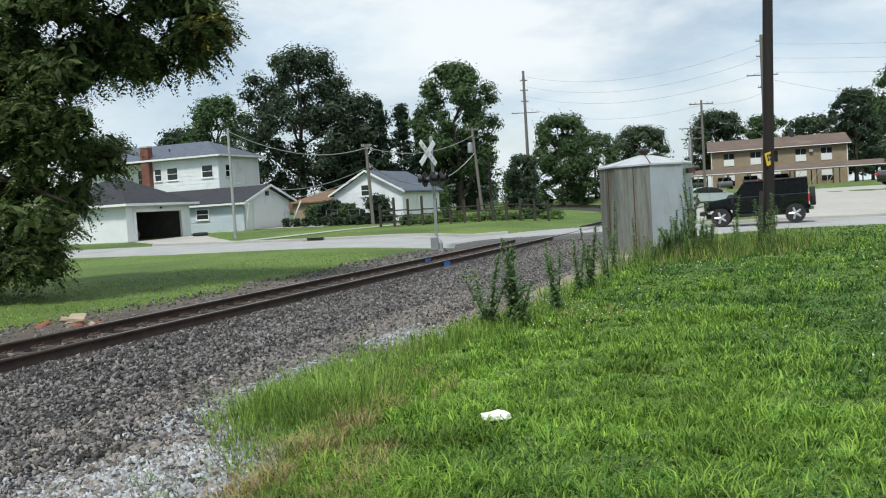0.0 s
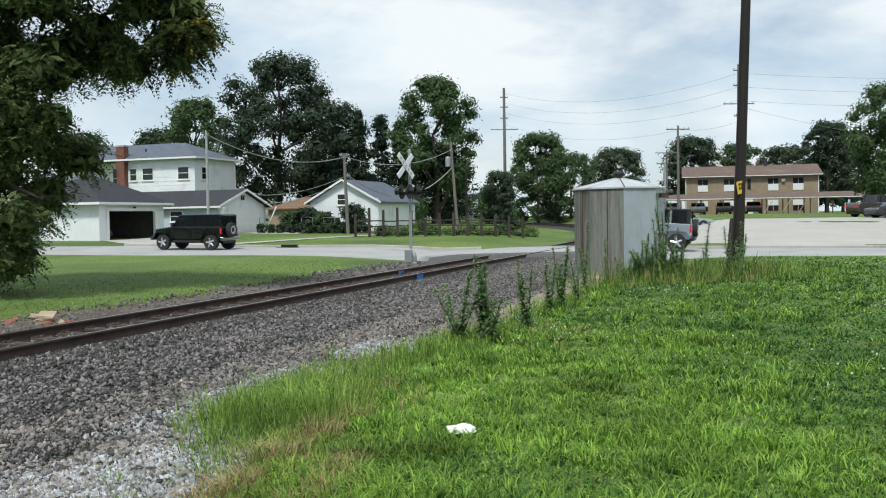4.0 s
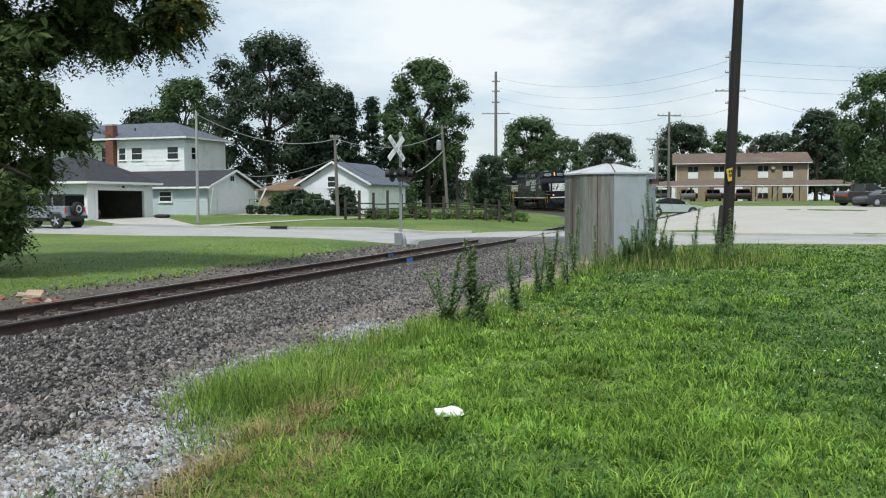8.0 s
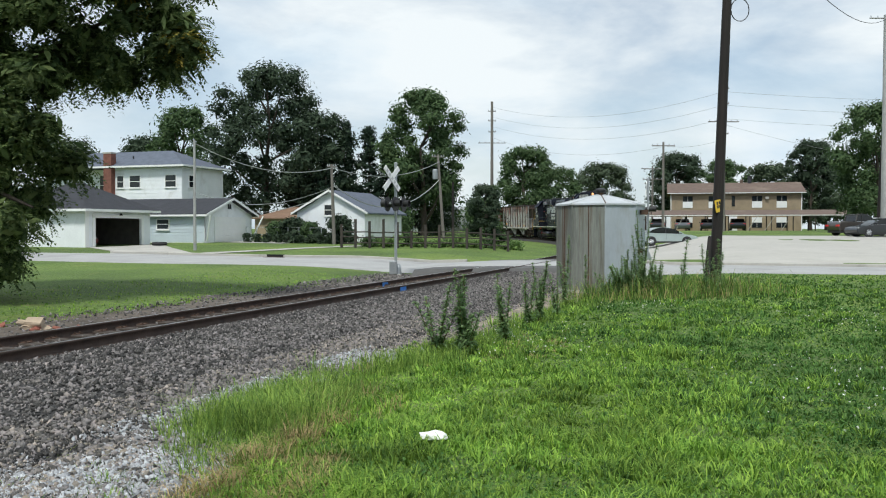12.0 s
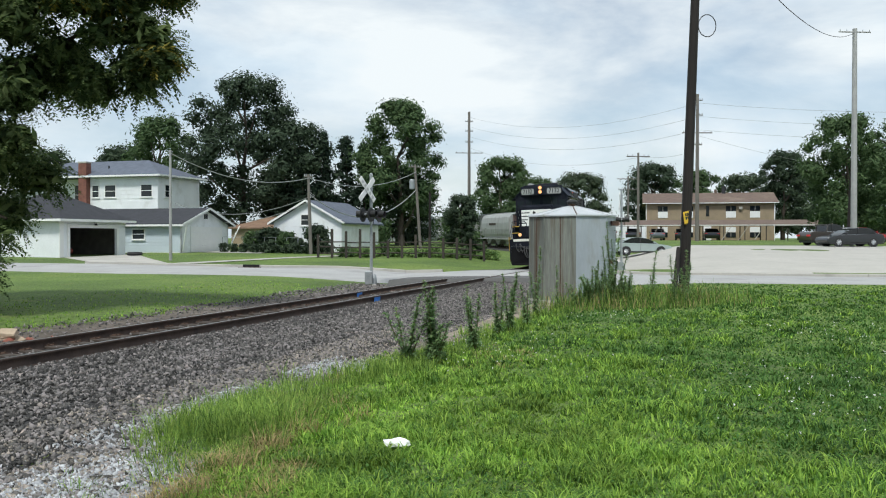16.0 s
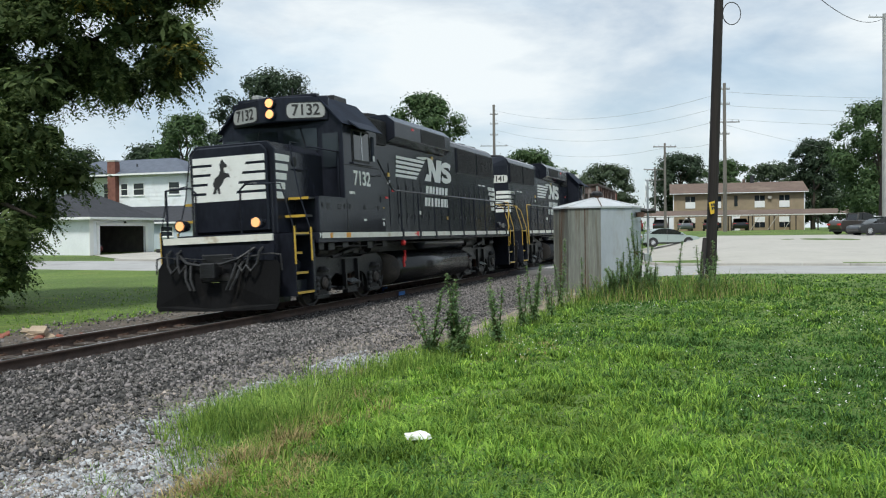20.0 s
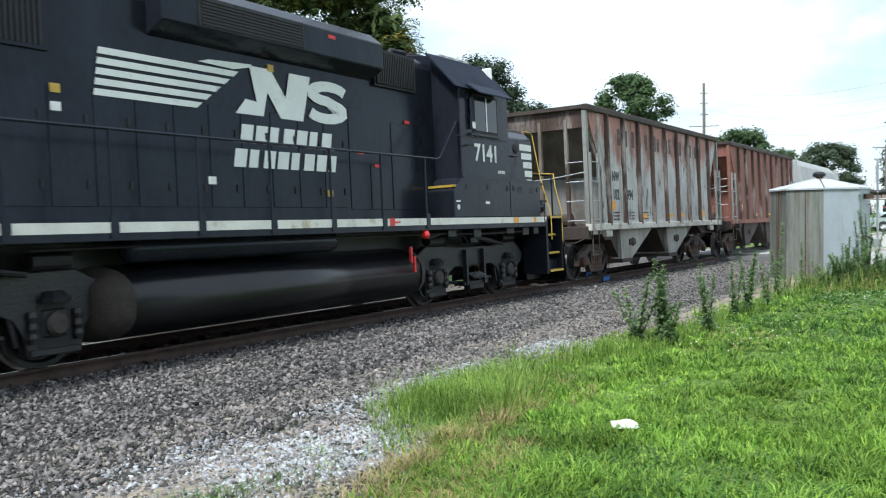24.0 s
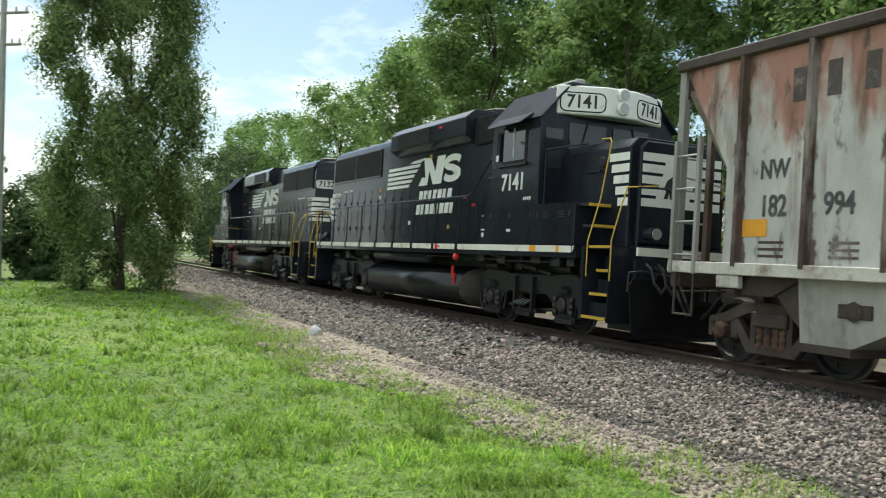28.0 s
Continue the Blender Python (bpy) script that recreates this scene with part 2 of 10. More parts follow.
DIRT_DARK = mat("dark_trackside_dirt", (0.105, 0.085, 0.068), 0.95, 0, 0.4, 2, 0.6, 25, (0.19, 0.165, 0.14), 0.3, 1.2)


def hopper_side_paint():
    """Pale paint weathered to rust, with remains of older red paint higher up and dark streaks running down."""
    m = bpy.data.materials.new("hopper_weathered_side")
    m.use_nodes = True
    nt, link = m.node_tree, m.node_tree.links.new
    b = nt.nodes["Principled BSDF"]
    b.inputs["Roughness"].default_value = 0.75
    co = nt.nodes.new("ShaderNodeTexCoord")

    def noise_at(scale, detail, stretch):
        mp = nt.nodes.new("ShaderNodeMapping")
        mp.inputs["Scale"].default_value = stretch
        link(co.outputs["Object"], mp.inputs[0])
        n = nt.nodes.new("ShaderNodeTexNoise")
        n.inputs["Scale"].default_value, n.inputs["Detail"].default_value, n.inputs["Roughness"].default_value = scale, detail, 0.62
        link(mp.outputs[0], n.inputs["Vector"])
        return n.outputs["Fac"]

    def mix(fac, a, c):
        mx = nt.nodes.new("ShaderNodeMix")
        mx.data_type = "RGBA"
        link(fac, mx.inputs[0])
        link(a, mx.inputs[6])
        mx.inputs[7].default_value = (*c, 1)
        return mx.outputs[2]

    def band(fac, lo, hi, top=1.0):
        mr = nt.nodes.new("ShaderNodeMapRange")
        mr.inputs["From Min"].default_value, mr.inputs["From Max"].default_value, mr.inputs["To Max"].default_value = lo, hi, top
        link(fac, mr.inputs[0])
        return mr.outputs[0]

    base = nt.nodes.new("ShaderNodeValToRGB")
    base.color_ramp.elements[0].position, base.color_ramp.elements[0].color = 0.35, (0.37, 0.365, 0.35, 1)
    base.color_ramp.elements[1].position, base.color_ramp.elements[1].color = 0.65, (0.55, 0.54, 0.52, 1)
    link(noise_at(1.6, 6, (1, 1, 0.5)), base.inputs[0])
    sep = nt.nodes.new("ShaderNodeSeparateXYZ")
    link(co.outputs["Object"], sep.inputs[0])
    hgt = nt.nodes.new("ShaderNodeMath")
    hgt.operation = "MULTIPLY_ADD"
    link(sep.outputs[2], hgt.inputs[0])
    hgt.inputs[1].default_value = 0.17
    link(noise_at(1.5, 8, (1, 1, 0.45)), hgt.inputs[2])
    col = mix(band(hgt.outputs[0], 1.02, 1.15, 0.9), base.outputs[0], (0.36, 0.155, 0.12))
    col = mix(band(noise_at(2.6, 8, (1, 1, 0.16)), 0.55, 0.68, 0.85), col, (0.17, 0.085, 0.055))
    col = mix(band(noise_at(5.0, 8, (1, 1, 0.35)), 0.58, 0.67, 0.85), col, (0.075, 0.055, 0.045))
    # rust spreads raggedly from each stake
    near = nt.nodes.new("ShaderNodeMath")
    near.operation = "PINGPONG"
    shift = nt.nodes.new("ShaderNodeMath")
    shift.operation = "ADD"
    shift.inputs[1].default_value = 4.5
    link(sep.outputs[0], shift.inputs[0])
    link(shift.outputs[0], near.inputs[0])
    near.inputs[1].default_value = 0.5625
    ragged = nt.nodes.new("ShaderNodeMath")
    ragged.operation = "MULTIPLY_ADD"
    link(noise_at(3.2, 8, (1, 1, 0.6)), ragged.inputs[0])
    ragged.inputs[1].default_value = 0.55
    link(near.outputs[0], ragged.inputs[2])
    col = mix(band(ragged.outputs[0], 0.375, 0.335, 0.9), col, (0.090, 0.052, 0.038))
    link(col, b.inputs["Base Color"])
    return m


HOP_SIDE = hopper_side_paint()
# much darker than the stones: shade in the gaps between them is painted here
BALLAST_BED = mat("ballast_bed", (0.034, 0.032, 0.031), 0.9, 0, 0.5, 9, 0.9, 26, (0.05, 0.045, 0.042), 0.4, 3)
STONE = mat("ballast_stone", (0.138, 0.127, 0.122), 0.82, 0, 0.4, 7, 0.4, 60, (0.24, 0.21, 0.185), 0.2, 2.0, rand=0.92)
STONE_OILY = mat("oil_darkened_stone", (0.055, 0.050, 0.048), 0.75, 0, 0.4, 7, 0.4, 60, rand=0.7)
STONE_BROWN = mat("brown_ballast_stone", (0.182, 0.150, 0.136), 0.82, 0, 0.4, 7, 0.4, 60, (0.24, 0.19, 0.16), 0.22, 2.0, rand=0.88)
STONE_PALE = mat("pale_gravel", (0.37, 0.378, 0.395), 0.85, 0, 0.3, 5, 0.3, 60, rand=0.42)
STONE_TAN = mat("tan_gravel", (0.27, 0.235, 0.20), 0.88, 0, 0.35, 6, 0.3, 60, rand=0.45)
DIRT = mat("dry_dirt", (0.29, 0.245, 0.19), 0.95, 0, 0.4, 14, 0.9, 60, (0.17, 0.135, 0.10), 0.42, 0.9)
TIE = mat("weathered_tie", (0.075, 0.058, 0.047), 0.9, 0, 0.4, 4, 0.5, 30, (0.03, 0.024, 0.02), 0.35, 3, stretch=(1, 0.15, 1))
ASPHALT = mat("grey_asphalt", (0.36, 0.355, 0.35), 0.9, 0, 0.12, 0.6, 0.25, 60, (0.26, 0.255, 0.25), 0.25, 0.35)
ASPHALT_DARK = mat("patched_asphalt", (0.095, 0.092, 0.09), 0.9, 0, 0.2, 2, 0.3, 60)
CONCRETE = mat("concrete", (0.42, 0.40, 0.365), 0.85, 0, 0.12, 0.8, 0.2, 50, (0.28, 0.27, 0.24), 0.25, 0.5)
LOT = mat("pale_lot_concrete", (0.42, 0.40, 0.365), 0.9, 0, 0.10, 0.4, 0.2, 50, (0.33, 0.31, 0.285), 0.3, 0.2)
SIDING = mat("white_siding", (0.78, 0.795, 0.82), 0.6, 0, 0.07, 0.8, 0.1, 20, (0.58, 0.58, 0.57), 0.28, 0.5)
SIDING_BLUE = mat("pale_blue_siding", (0.50, 0.56, 0.62), 0.6, 0, 0.06, 0.8, 0.1, 20)
SHINGLE = mat("dark_shingle", (0.034, 0.035, 0.042), 0.9, 0, 0.25, 2, 0.4, 14)
SHINGLE_BLUE = mat("blue_grey_shingle", (0.105, 0.120, 0.155), 0.9, 0, 0.2, 2, 0.4, 14)
SHINGLE_BROWN = mat("brown_shingle", (0.135, 0.095, 0.076), 0.9, 0, 0.2, 2, 0.4, 14, (0.20, 0.155, 0.12), 0.3, 0.4)
TRIM = mat("white_trim", (0.80, 0.80, 0.79), 0.5, 0, 0.04, 2, 0.05)
# brick colour darkened to hold the shade on the apartment's front wall
BRICK_TAN = mat("tan_brick", (0.31, 0.245, 0.165), 0.9, 0, 0.15, 1.2, 0.4, 30, (0.32, 0.24, 0.15), 0.3, 0.6)
BRICK_RED = mat("red_brick", (0.20, 0.085, 0.065), 0.9, 0, 0.3, 3, 0.4, 25)
DARK_IN = mat("dark_interior", (0.14, 0.13, 0.12), 0.9, 0, 0.3, 2, 0.1)
GALV = mat("galvanised_steel", (0.38, 0.40, 0.41), 0.5, 0.6, 0.15, 3, 0.1, 40)
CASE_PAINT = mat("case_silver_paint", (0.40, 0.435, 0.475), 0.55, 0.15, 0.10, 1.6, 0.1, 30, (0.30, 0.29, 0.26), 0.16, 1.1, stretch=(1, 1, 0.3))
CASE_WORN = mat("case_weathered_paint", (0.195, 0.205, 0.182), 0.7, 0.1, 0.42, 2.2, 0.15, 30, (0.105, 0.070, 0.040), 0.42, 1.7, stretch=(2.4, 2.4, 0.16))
CASE_ROOF = mat("case_roof_paint", (0.52, 0.54, 0.56), 0.5, 0.15, 0.1, 2, 0.1, 30, (0.42, 0.41, 0.39), 0.2, 1.5)
POLE_DARK = mat("creosote_pole", (0.016, 0.012, 0.011), 0.85, 0, 0.35, 4, 0.5, 30, (0.032, 0.024, 0.020), 0.3, 3, stretch=(1, 1, 0.08))
POLE_GREY = mat("weathered_pole", (0.165, 0.150, 0.135), 0.9, 0, 0.25, 4, 0.4, 30, stretch=(1, 1, 0.08))
POLE_PALE = mat("pale_steel_and_hazed_pole", (0.36, 0.36, 0.35), 0.6, 0.3, 0.12, 3, 0.1, 30)
FENCE = mat("old_fence_wood", (0.048, 0.040, 0.034), 0.9, 0, 0.35, 4, 0.4, 30, stretch=(1, 1, 0.15))
WIRE = mat("cable", (0.03, 0.03, 0.032), 0.6, 0, 0.1, 4, 0.0)
WIRE_PALE = mat("pale_cable", (0.33, 0.34, 0.34), 0.6, 0.2, 0.1, 4, 0.0)
BARK = mat("bark", (0.070, 0.055, 0.043), 0.95, 0, 0.35, 4, 0.7, 18, stretch=(1, 1, 0.3))
PLASTIC_BLACK = mat("black_plastic", (0.02, 0.02, 0.021), 0.5, 0, 0.15, 6, 0.1, 60)
TYRE = mat("tyre_rubber", (0.022, 0.022, 0.023), 0.8, 0, 0.2, 8, 0.2, 60)
ALLOY = mat("alloy_rim", (0.55, 0.56, 0.58), 0.3, 0.8, 0.1, 6, 0.0)
CHROME = mat("chrome", (0.7, 0.7, 0.72), 0.12, 1.0, 0.05, 6, 0.0)
PAPER = mat("white_paper", (0.82, 0.82, 0.80), 0.8, 0, 0.05, 8, 0.3, 20)
TAG = mat("yellow_tag", (0.78, 0.50, 0.04), 0.5, 0, 0.1, 6, 0.05)
INK = mat("dark_ink", (0.02, 0.02, 0.02), 0.6, 0, 0.1, 6, 0.0)
BLUE_PAINT = mat("blue_marking_paint", (0.05, 0.19, 0.52), 0.7, 0, 0.25, 12, 0.3, 60)


def leaf_mat(name, color, sheer=0.22, rand=0.35, var=0.35, patch=1.2):
    m = mat(name, color, 0.7, 0, var, patch, 0.0, rand=rand, sheer=sheer)
    m.node_tree.nodes["Principled BSDF"].inputs["Specular IOR Level"].default_value = 0.18
    return m


LEAF_NEAR = leaf_mat("walnut_leaves", (0.108, 0.150, 0.056), 0.45, 0.55, 0.45, 0.9)
# yellowish leaves, with the sun on these clusters put into the colour
LEAF_SUNLIT_GOLD = leaf_mat("yellow_sunlit_leaves", (0.19, 0.165, 0.03))
# dark green lifted towards grey, with some distance haze painted in
LEAF_DARK = leaf_mat("dark_leaves", (0.046, 0.068, 0.040), 0.18)
LEAF_MID = leaf_mat("maple_leaves", (0.080, 0.126, 0.053), 0.32)
LEAF_FRESH = leaf_mat("fresh_leaves", (0.195, 0.290, 0.100), 0.50)
LEAF_WILLOW = leaf_mat("feathery_leaves", (0.180, 0.245, 0.095), 0.45, 0.5)
LEAF_SPRUCE = leaf_mat("conifer_needles", (0.020, 0.036, 0.022), 0.05)
# greyer green: haze over far trees is put into the leaf colour
LEAF_FAR = leaf_mat("hazed_far_leaves", (0.070, 0.095, 0.055), 0.12)
WEED = leaf_mat("weed_leaves", (0.23, 0.34, 0.15), 0.55)
WEED_STEM = mat("weed_stem", (0.14, 0.13, 0.05), 0.8, 0, 0.2, 8, 0.0)
GRASS_BLADE = leaf_mat("grass_blades", (0.215, 0.345, 0.058), 0.38, 0.46, 0.55, 0.9)
GRASS_DEEP = leaf_mat("deep_green_blades", (0.086, 0.168, 0.040), 0.30, 0.42, 0.5, 1.1)
CLOVER = leaf_mat("clover_leaves", (0.080, 0.172, 0.040), 0.30, 0.40)
GRASS_TALL = leaf_mat("tall_grass_blades", (0.225, 0.335, 0.072), 0.42, 0.55)
GRASS_DRY = leaf_mat("dry_grass_blades", (0.37, 0.29, 0.14), 0.25, 0.4)


def lawn_material():
    """Mown grass: patches of lighter, darker and drier turf at several sizes."""
    m = bpy.data.materials.new("lawn_grass")
    m.use_nodes = True
    nt, link = m.node_tree, m.node_tree.links.new
    b = nt.nodes["Principled BSDF"]
    b.inputs["Roughness"].default_value = 0.9
    co = nt.nodes.new("ShaderNodeTexCoord")

    def noise_at(scale, detail, dist=0.0):
        n = nt.nodes.new("ShaderNodeTexNoise")
        n.inputs["Scale"].default_value, n.inputs["Detail"].default_value, n.inputs["Distortion"].default_value = scale, detail, dist
        link(co.outputs["Object"], n.inputs["Vector"])
        return n.outputs["Fac"]

    def ramp(fac, stops):
        r = nt.nodes.new("ShaderNodeValToRGB")
        while len(r.color_ramp.elements) < len(stops):
            r.color_ramp.elements.new(0.5)
        for e, (p, c) in zip(r.color_ramp.elements, stops):
            e.position, e.color = p, (*c, 1)
        link(fac, r.inputs[0])
        return r.outputs[0]

    big = ramp(noise_at(0.16, 5, 0.4), [(0.35, (0.085, 0.138, 0.026)), (0.52, (0.120, 0.192, 0.033)), (0.68, (0.170, 0.240, 0.046))])
    fine = ramp(noise_at(9.0, 8), [(0.30, (0.45, 0.45, 0.45)), (0.55, (0.95, 0.95, 0.9)), (0.75, (1.35, 1.3, 1.15))])
    mul = nt.nodes.new("ShaderNodeMix")
    mul.data_type, mul.blend_type = "RGBA", "MULTIPLY"
    mul.inputs[0].default_value = 1.0
    link(big, mul.inputs[6])
    link(fine, mul.inputs[7])
    dry = ramp(noise_at(0.7, 6, 0.6), [(0.60, (0, 0, 0)), (0.78, (0.6, 0.6, 0.6))])
    mx = nt.nodes.new("ShaderNodeMix")
    mx.data_type = "RGBA"
    link(dry, mx.inputs[0])
    link(mul.outputs[2], mx.inputs[6])
    mx.inputs[7].default_value = (0.20, 0.20, 0.055, 1)
    link(mx.outputs[2], b.inputs["Base Color"])
    bp = nt.nodes.new("ShaderNodeBump")
    bp.inputs["Strength"].default_value, bp.inputs["Distance"].default_value = 0.8, 0.05
    link(noise_at(22.0, 6), bp.inputs["Height"])
    link(bp.outputs[0], b.inputs["Normal"])
    return m


LAWN = lawn_material()
# ---- building helpers ----
def mesh_of(name, bm, material):
    me = bpy.data.meshes.new(name)
    bmesh.ops.recalc_face_normals(bm, faces=bm.faces)
    bm.to_mesh(me)
    bm.free()
    me.materials.append(material)
    return me


def part(name, bm, material, parent=None, label="", smooth=False):
    """Links a bmesh as one mesh object, under a thing or a part."""
    me = mesh_of(name, bm, material)
    if smooth:
        me.polygons.foreach_set("use_smooth", [True] * len(me.polygons))
    ob = new(name, me)
    if parent is not None:
        ob.parent = parent
    if label:
        ob["label"] = label
    return ob


def thing(name, m, label, category, group="", kind=""):
    ob = new(name)
    ob.empty_display_size = 0.2
    ob.matrix_basis = m
    return tagged(ob, label, category, group, kind)


def arrays(name, verts, faces, material, smooth=False):
    """A mesh from numpy arrays; faces all of one size."""
    me = bpy.data.meshes.new(name)
    k = faces.shape[1]
    me.vertices.add(len(verts))
    me.vertices.foreach_set("co", np.ascontiguousarray(verts, dtype=np.float32).ravel())
    me.loops.add(faces.size)
    me.loops.foreach_set("vertex_index", np.ascontiguousarray(faces, dtype=np.int32).ravel())
    me.polygons.add(len(faces))
    me.polygons.foreach_set("loop_start", np.arange(0, faces.size, k, dtype=np.int32))
    if smooth:
        me.polygons.foreach_set("use_smooth", np.ones(len(faces), dtype=bool))
    me.update(calc_edges=True)
    me.materials.append(material)
    return me


def box(bm, x0, x1, y0, y1, z0, z1, bev=0.0):
    vs = [bm.verts.new(p) for p in ((x0, y0, z0), (x1, y0, z0), (x1, y1, z0), (x0, y1, z0), (x0, y0, z1), (x1, y0, z1), (x1, y1, z1), (x0, y1, z1))]
    fs = [bm.faces.new([vs[i] for i in f]) for f in ((3, 2, 1, 0), (4, 5, 6, 7), (0, 1, 5, 4), (1, 2, 6, 5), (2, 3, 7, 6), (3, 0, 4, 7))]
    if bev:
        bmesh.ops.bevel(bm, geom=list({e for f in fs for e in f.edges}), offset=bev, segments=1, affect="EDGES", profile=0.5)
    return bm


def nb():
    return bmesh.new()


def boxes(*rows, bev=0.0):
    bm = nb()
    for r in rows:
        box(bm, *r, bev=bev)
    return bm


def prism(bm, pts, axis, a, b, bev=0.0):
    """A polygon of 2D points swept along an axis from a to b."""
    def place(u, v, w):
        return {"x": (w, u, v), "y": (u, w, v), "z": (u, v, w)}[axis]
    lo = [bm.verts.new(place(u, v, a)) for u, v in pts]
    hi = [bm.verts.new(place(u, v, b)) for u, v in pts]
    k = len(pts)
    fs = [bm.faces.new(lo[::-1]), bm.faces.new(hi)]
    for i in range(k):
        fs.append(bm.faces.new((lo[i], lo[(i + 1) % k], hi[(i + 1) % k], hi[i])))
    if bev:
        bmesh.ops.bevel(bm, geom=list({e for f in fs for e in f.edges}), offset=bev, segments=1, affect="EDGES", profile=0.5)
    return bm


def prisms(pts, axis, a, b, bev=0.0):
    return prism(nb(), pts, axis, a, b, bev)


def rod(bm, p, q, r, r2=None, seg=8, caps=True):
    """A round bar from p to q."""
    p, q = Vector(p), Vector(q)
    r2 = r if r2 is None else r2
    way = q - p
    if way.length < 1e-6:
        return bm
    turn = way.to_track_quat("Z", "Y").to_matrix()
    ring = []
    for c, rr in ((p, r), (q, r2)):
        ring.append([bm.verts.new(c + turn @ Vector((rr * math.cos(2 * math.pi * i / seg), rr * math.sin(2 * math.pi * i / seg), 0))) for i in range(seg)])
    for i in range(seg):
        bm.faces.new((ring[0][i], ring[0][(i + 1) % seg], ring[1][(i + 1) % seg], ring[1][i]))
    if caps:
        bm.faces.new(ring[0][::-1])
        bm.faces.new(ring[1])
    return bm


def rods(pts, r, seg=8):
    """One round tube through all the points."""
    bm = nb()
    pts = [Vector(p) for p in pts]
    ways = [(b - a).normalized() for a, b in zip(pts, pts[1:])]
    dirs = [ways[0]] + [(a + b).normalized() if (a + b).length > 0.1 else b for a, b in zip(ways, ways[1:])] + [ways[-1]]
    turn = dirs[0].to_track_quat("Z", "Y")
    last = None
    for i, p in enumerate(pts):
        if i:
            turn = dirs[i - 1].rotation_difference(dirs[i]) @ turn
        wide = r / max(0.6, dirs[i].dot(ways[min(i, len(ways) - 1)]))
        ring = [bm.verts.new(p + turn @ Vector((wide * math.cos(2 * math.pi * k / seg), wide * math.sin(2 * math.pi * k / seg), 0))) for k in range(seg)]
        if last:
            for k in range(seg):
                bm.faces.new((last[k], last[(k + 1) % seg], ring[(k + 1) % seg], ring[k]))
        else:
            bm.faces.new(ring[::-1])
        last = ring
    bm.faces.new(last)
    return bm


def lathe(bm, profile, axis="z", at=(0, 0, 0), seg=16):
    """Profile of (radius, height) turned round an axis through at."""
    rings = []
    for r, h in profile:
        ring = []
        for i in range(seg):
            a = 2 * math.pi * i / seg
            u, v = r * math.cos(a), r * math.sin(a)
            p = {"z": (u, v, h), "y": (u, h, v), "x": (h, u, v)}[axis]
            ring.append(bm.verts.new(Vector(at) + Vector(p)))
        rings.append(ring)
    for a, b in zip(rings, rings[1:]):
        for i in range(seg):
            bm.faces.new((a[i], a[(i + 1) % seg], b[(i + 1) % seg], b[i]))
    bm.faces.new(rings[0][::-1])
    bm.faces.new(rings[-1])
    return bm


def lathes(profile, axis="z", at=(0, 0, 0), seg=16):
    return lathe(nb(), profile, axis, at, seg)


def words(name, text, size, m, material, parent, squeeze=1.0, thick=0.004):
    """Lettering in the built-in font, as a mesh with a little depth, centred on m."""
    cu = bpy.data.curves.new(name, "FONT")
    cu.body, cu.size, cu.align_x, cu.align_y, cu.extrude, cu.offset = text, size, "CENTER", "CENTER", thick, size * 0.022
    ob = bpy.data.objects.new(name, cu)
    scene.collection.objects.link(ob)
    me = bpy.data.meshes.new_from_object(ob.evaluated_get(bpy.context.evaluated_depsgraph_get()))
    bpy.data.objects.remove(ob)
    me.transform(Matrix.Diagonal((squeeze, 1, 1, 1)))
    me.materials.clear()
    me.materials.append(material)
    o = new(name, me)
    o.parent = parent
    o.matrix_basis = m
    return o


def smooth01(v):
    v = min(1.0, max(0.0, v))
    return v * v * (3 - 2 * v)


# ---- the line of the track ----
TRACK_YAW, TRACK_OFF, CURVE_AT, CURVE_R, BANK, RAIL_Z = radians(-21.2), 9.1, 50.0, 130.0, radians(2.0), 0.16
ALONG = Vector((-math.sin(TRACK_YAW), math.cos(TRACK_YAW), 0))
AWAY = Vector((-math.cos(TRACK_YAW), -math.sin(TRACK_YAW), 0))


def rail_height(s):
    return RAIL_Z + 0.006 * max(0.0, s - 45)


def track(s, off=0.0, up=0.0):
    """A place beside the track: s along it, off towards its far side, up from rail level; and its heading."""
    if s <= CURVE_AT:
        p, a = ALONG * s + AWAY * TRACK_OFF, TRACK_YAW
    else:
        b = (s - CURVE_AT) / CURVE_R
        p = ALONG * (CURVE_AT + CURVE_R * math.sin(b)) + AWAY * (TRACK_OFF + CURVE_R * (1 - math.cos(b)))
        a = TRACK_YAW + b
    out = Vector((-math.cos(a), -math.sin(a), 0))
    p = p + out * off
    return Vector((p.x, p.y, rail_height(s) + up - off * math.sin(BANK))), a


def track_sn(x, y):
    """The straight line's own measures of a place: along it and off to its far side."""
    v = Vector((x, y, 0))
    return v.dot(ALONG), v.dot(AWAY) - TRACK_OFF


def track_gap(x, y):
    """How far a place lies from the track's middle line."""
    s, n = track_sn(x, y)
    if s <= CURVE_AT:
        return abs(n), s
    c = ALONG * CURVE_AT + AWAY * (TRACK_OFF + CURVE_R)
    v = Vector((x, y, 0)) - c
    ang = math.atan2(v.dot(ALONG), -v.dot(AWAY))
    return abs(v.length - CURVE_R), CURVE_AT + max(0.0, ang) * CURVE_R


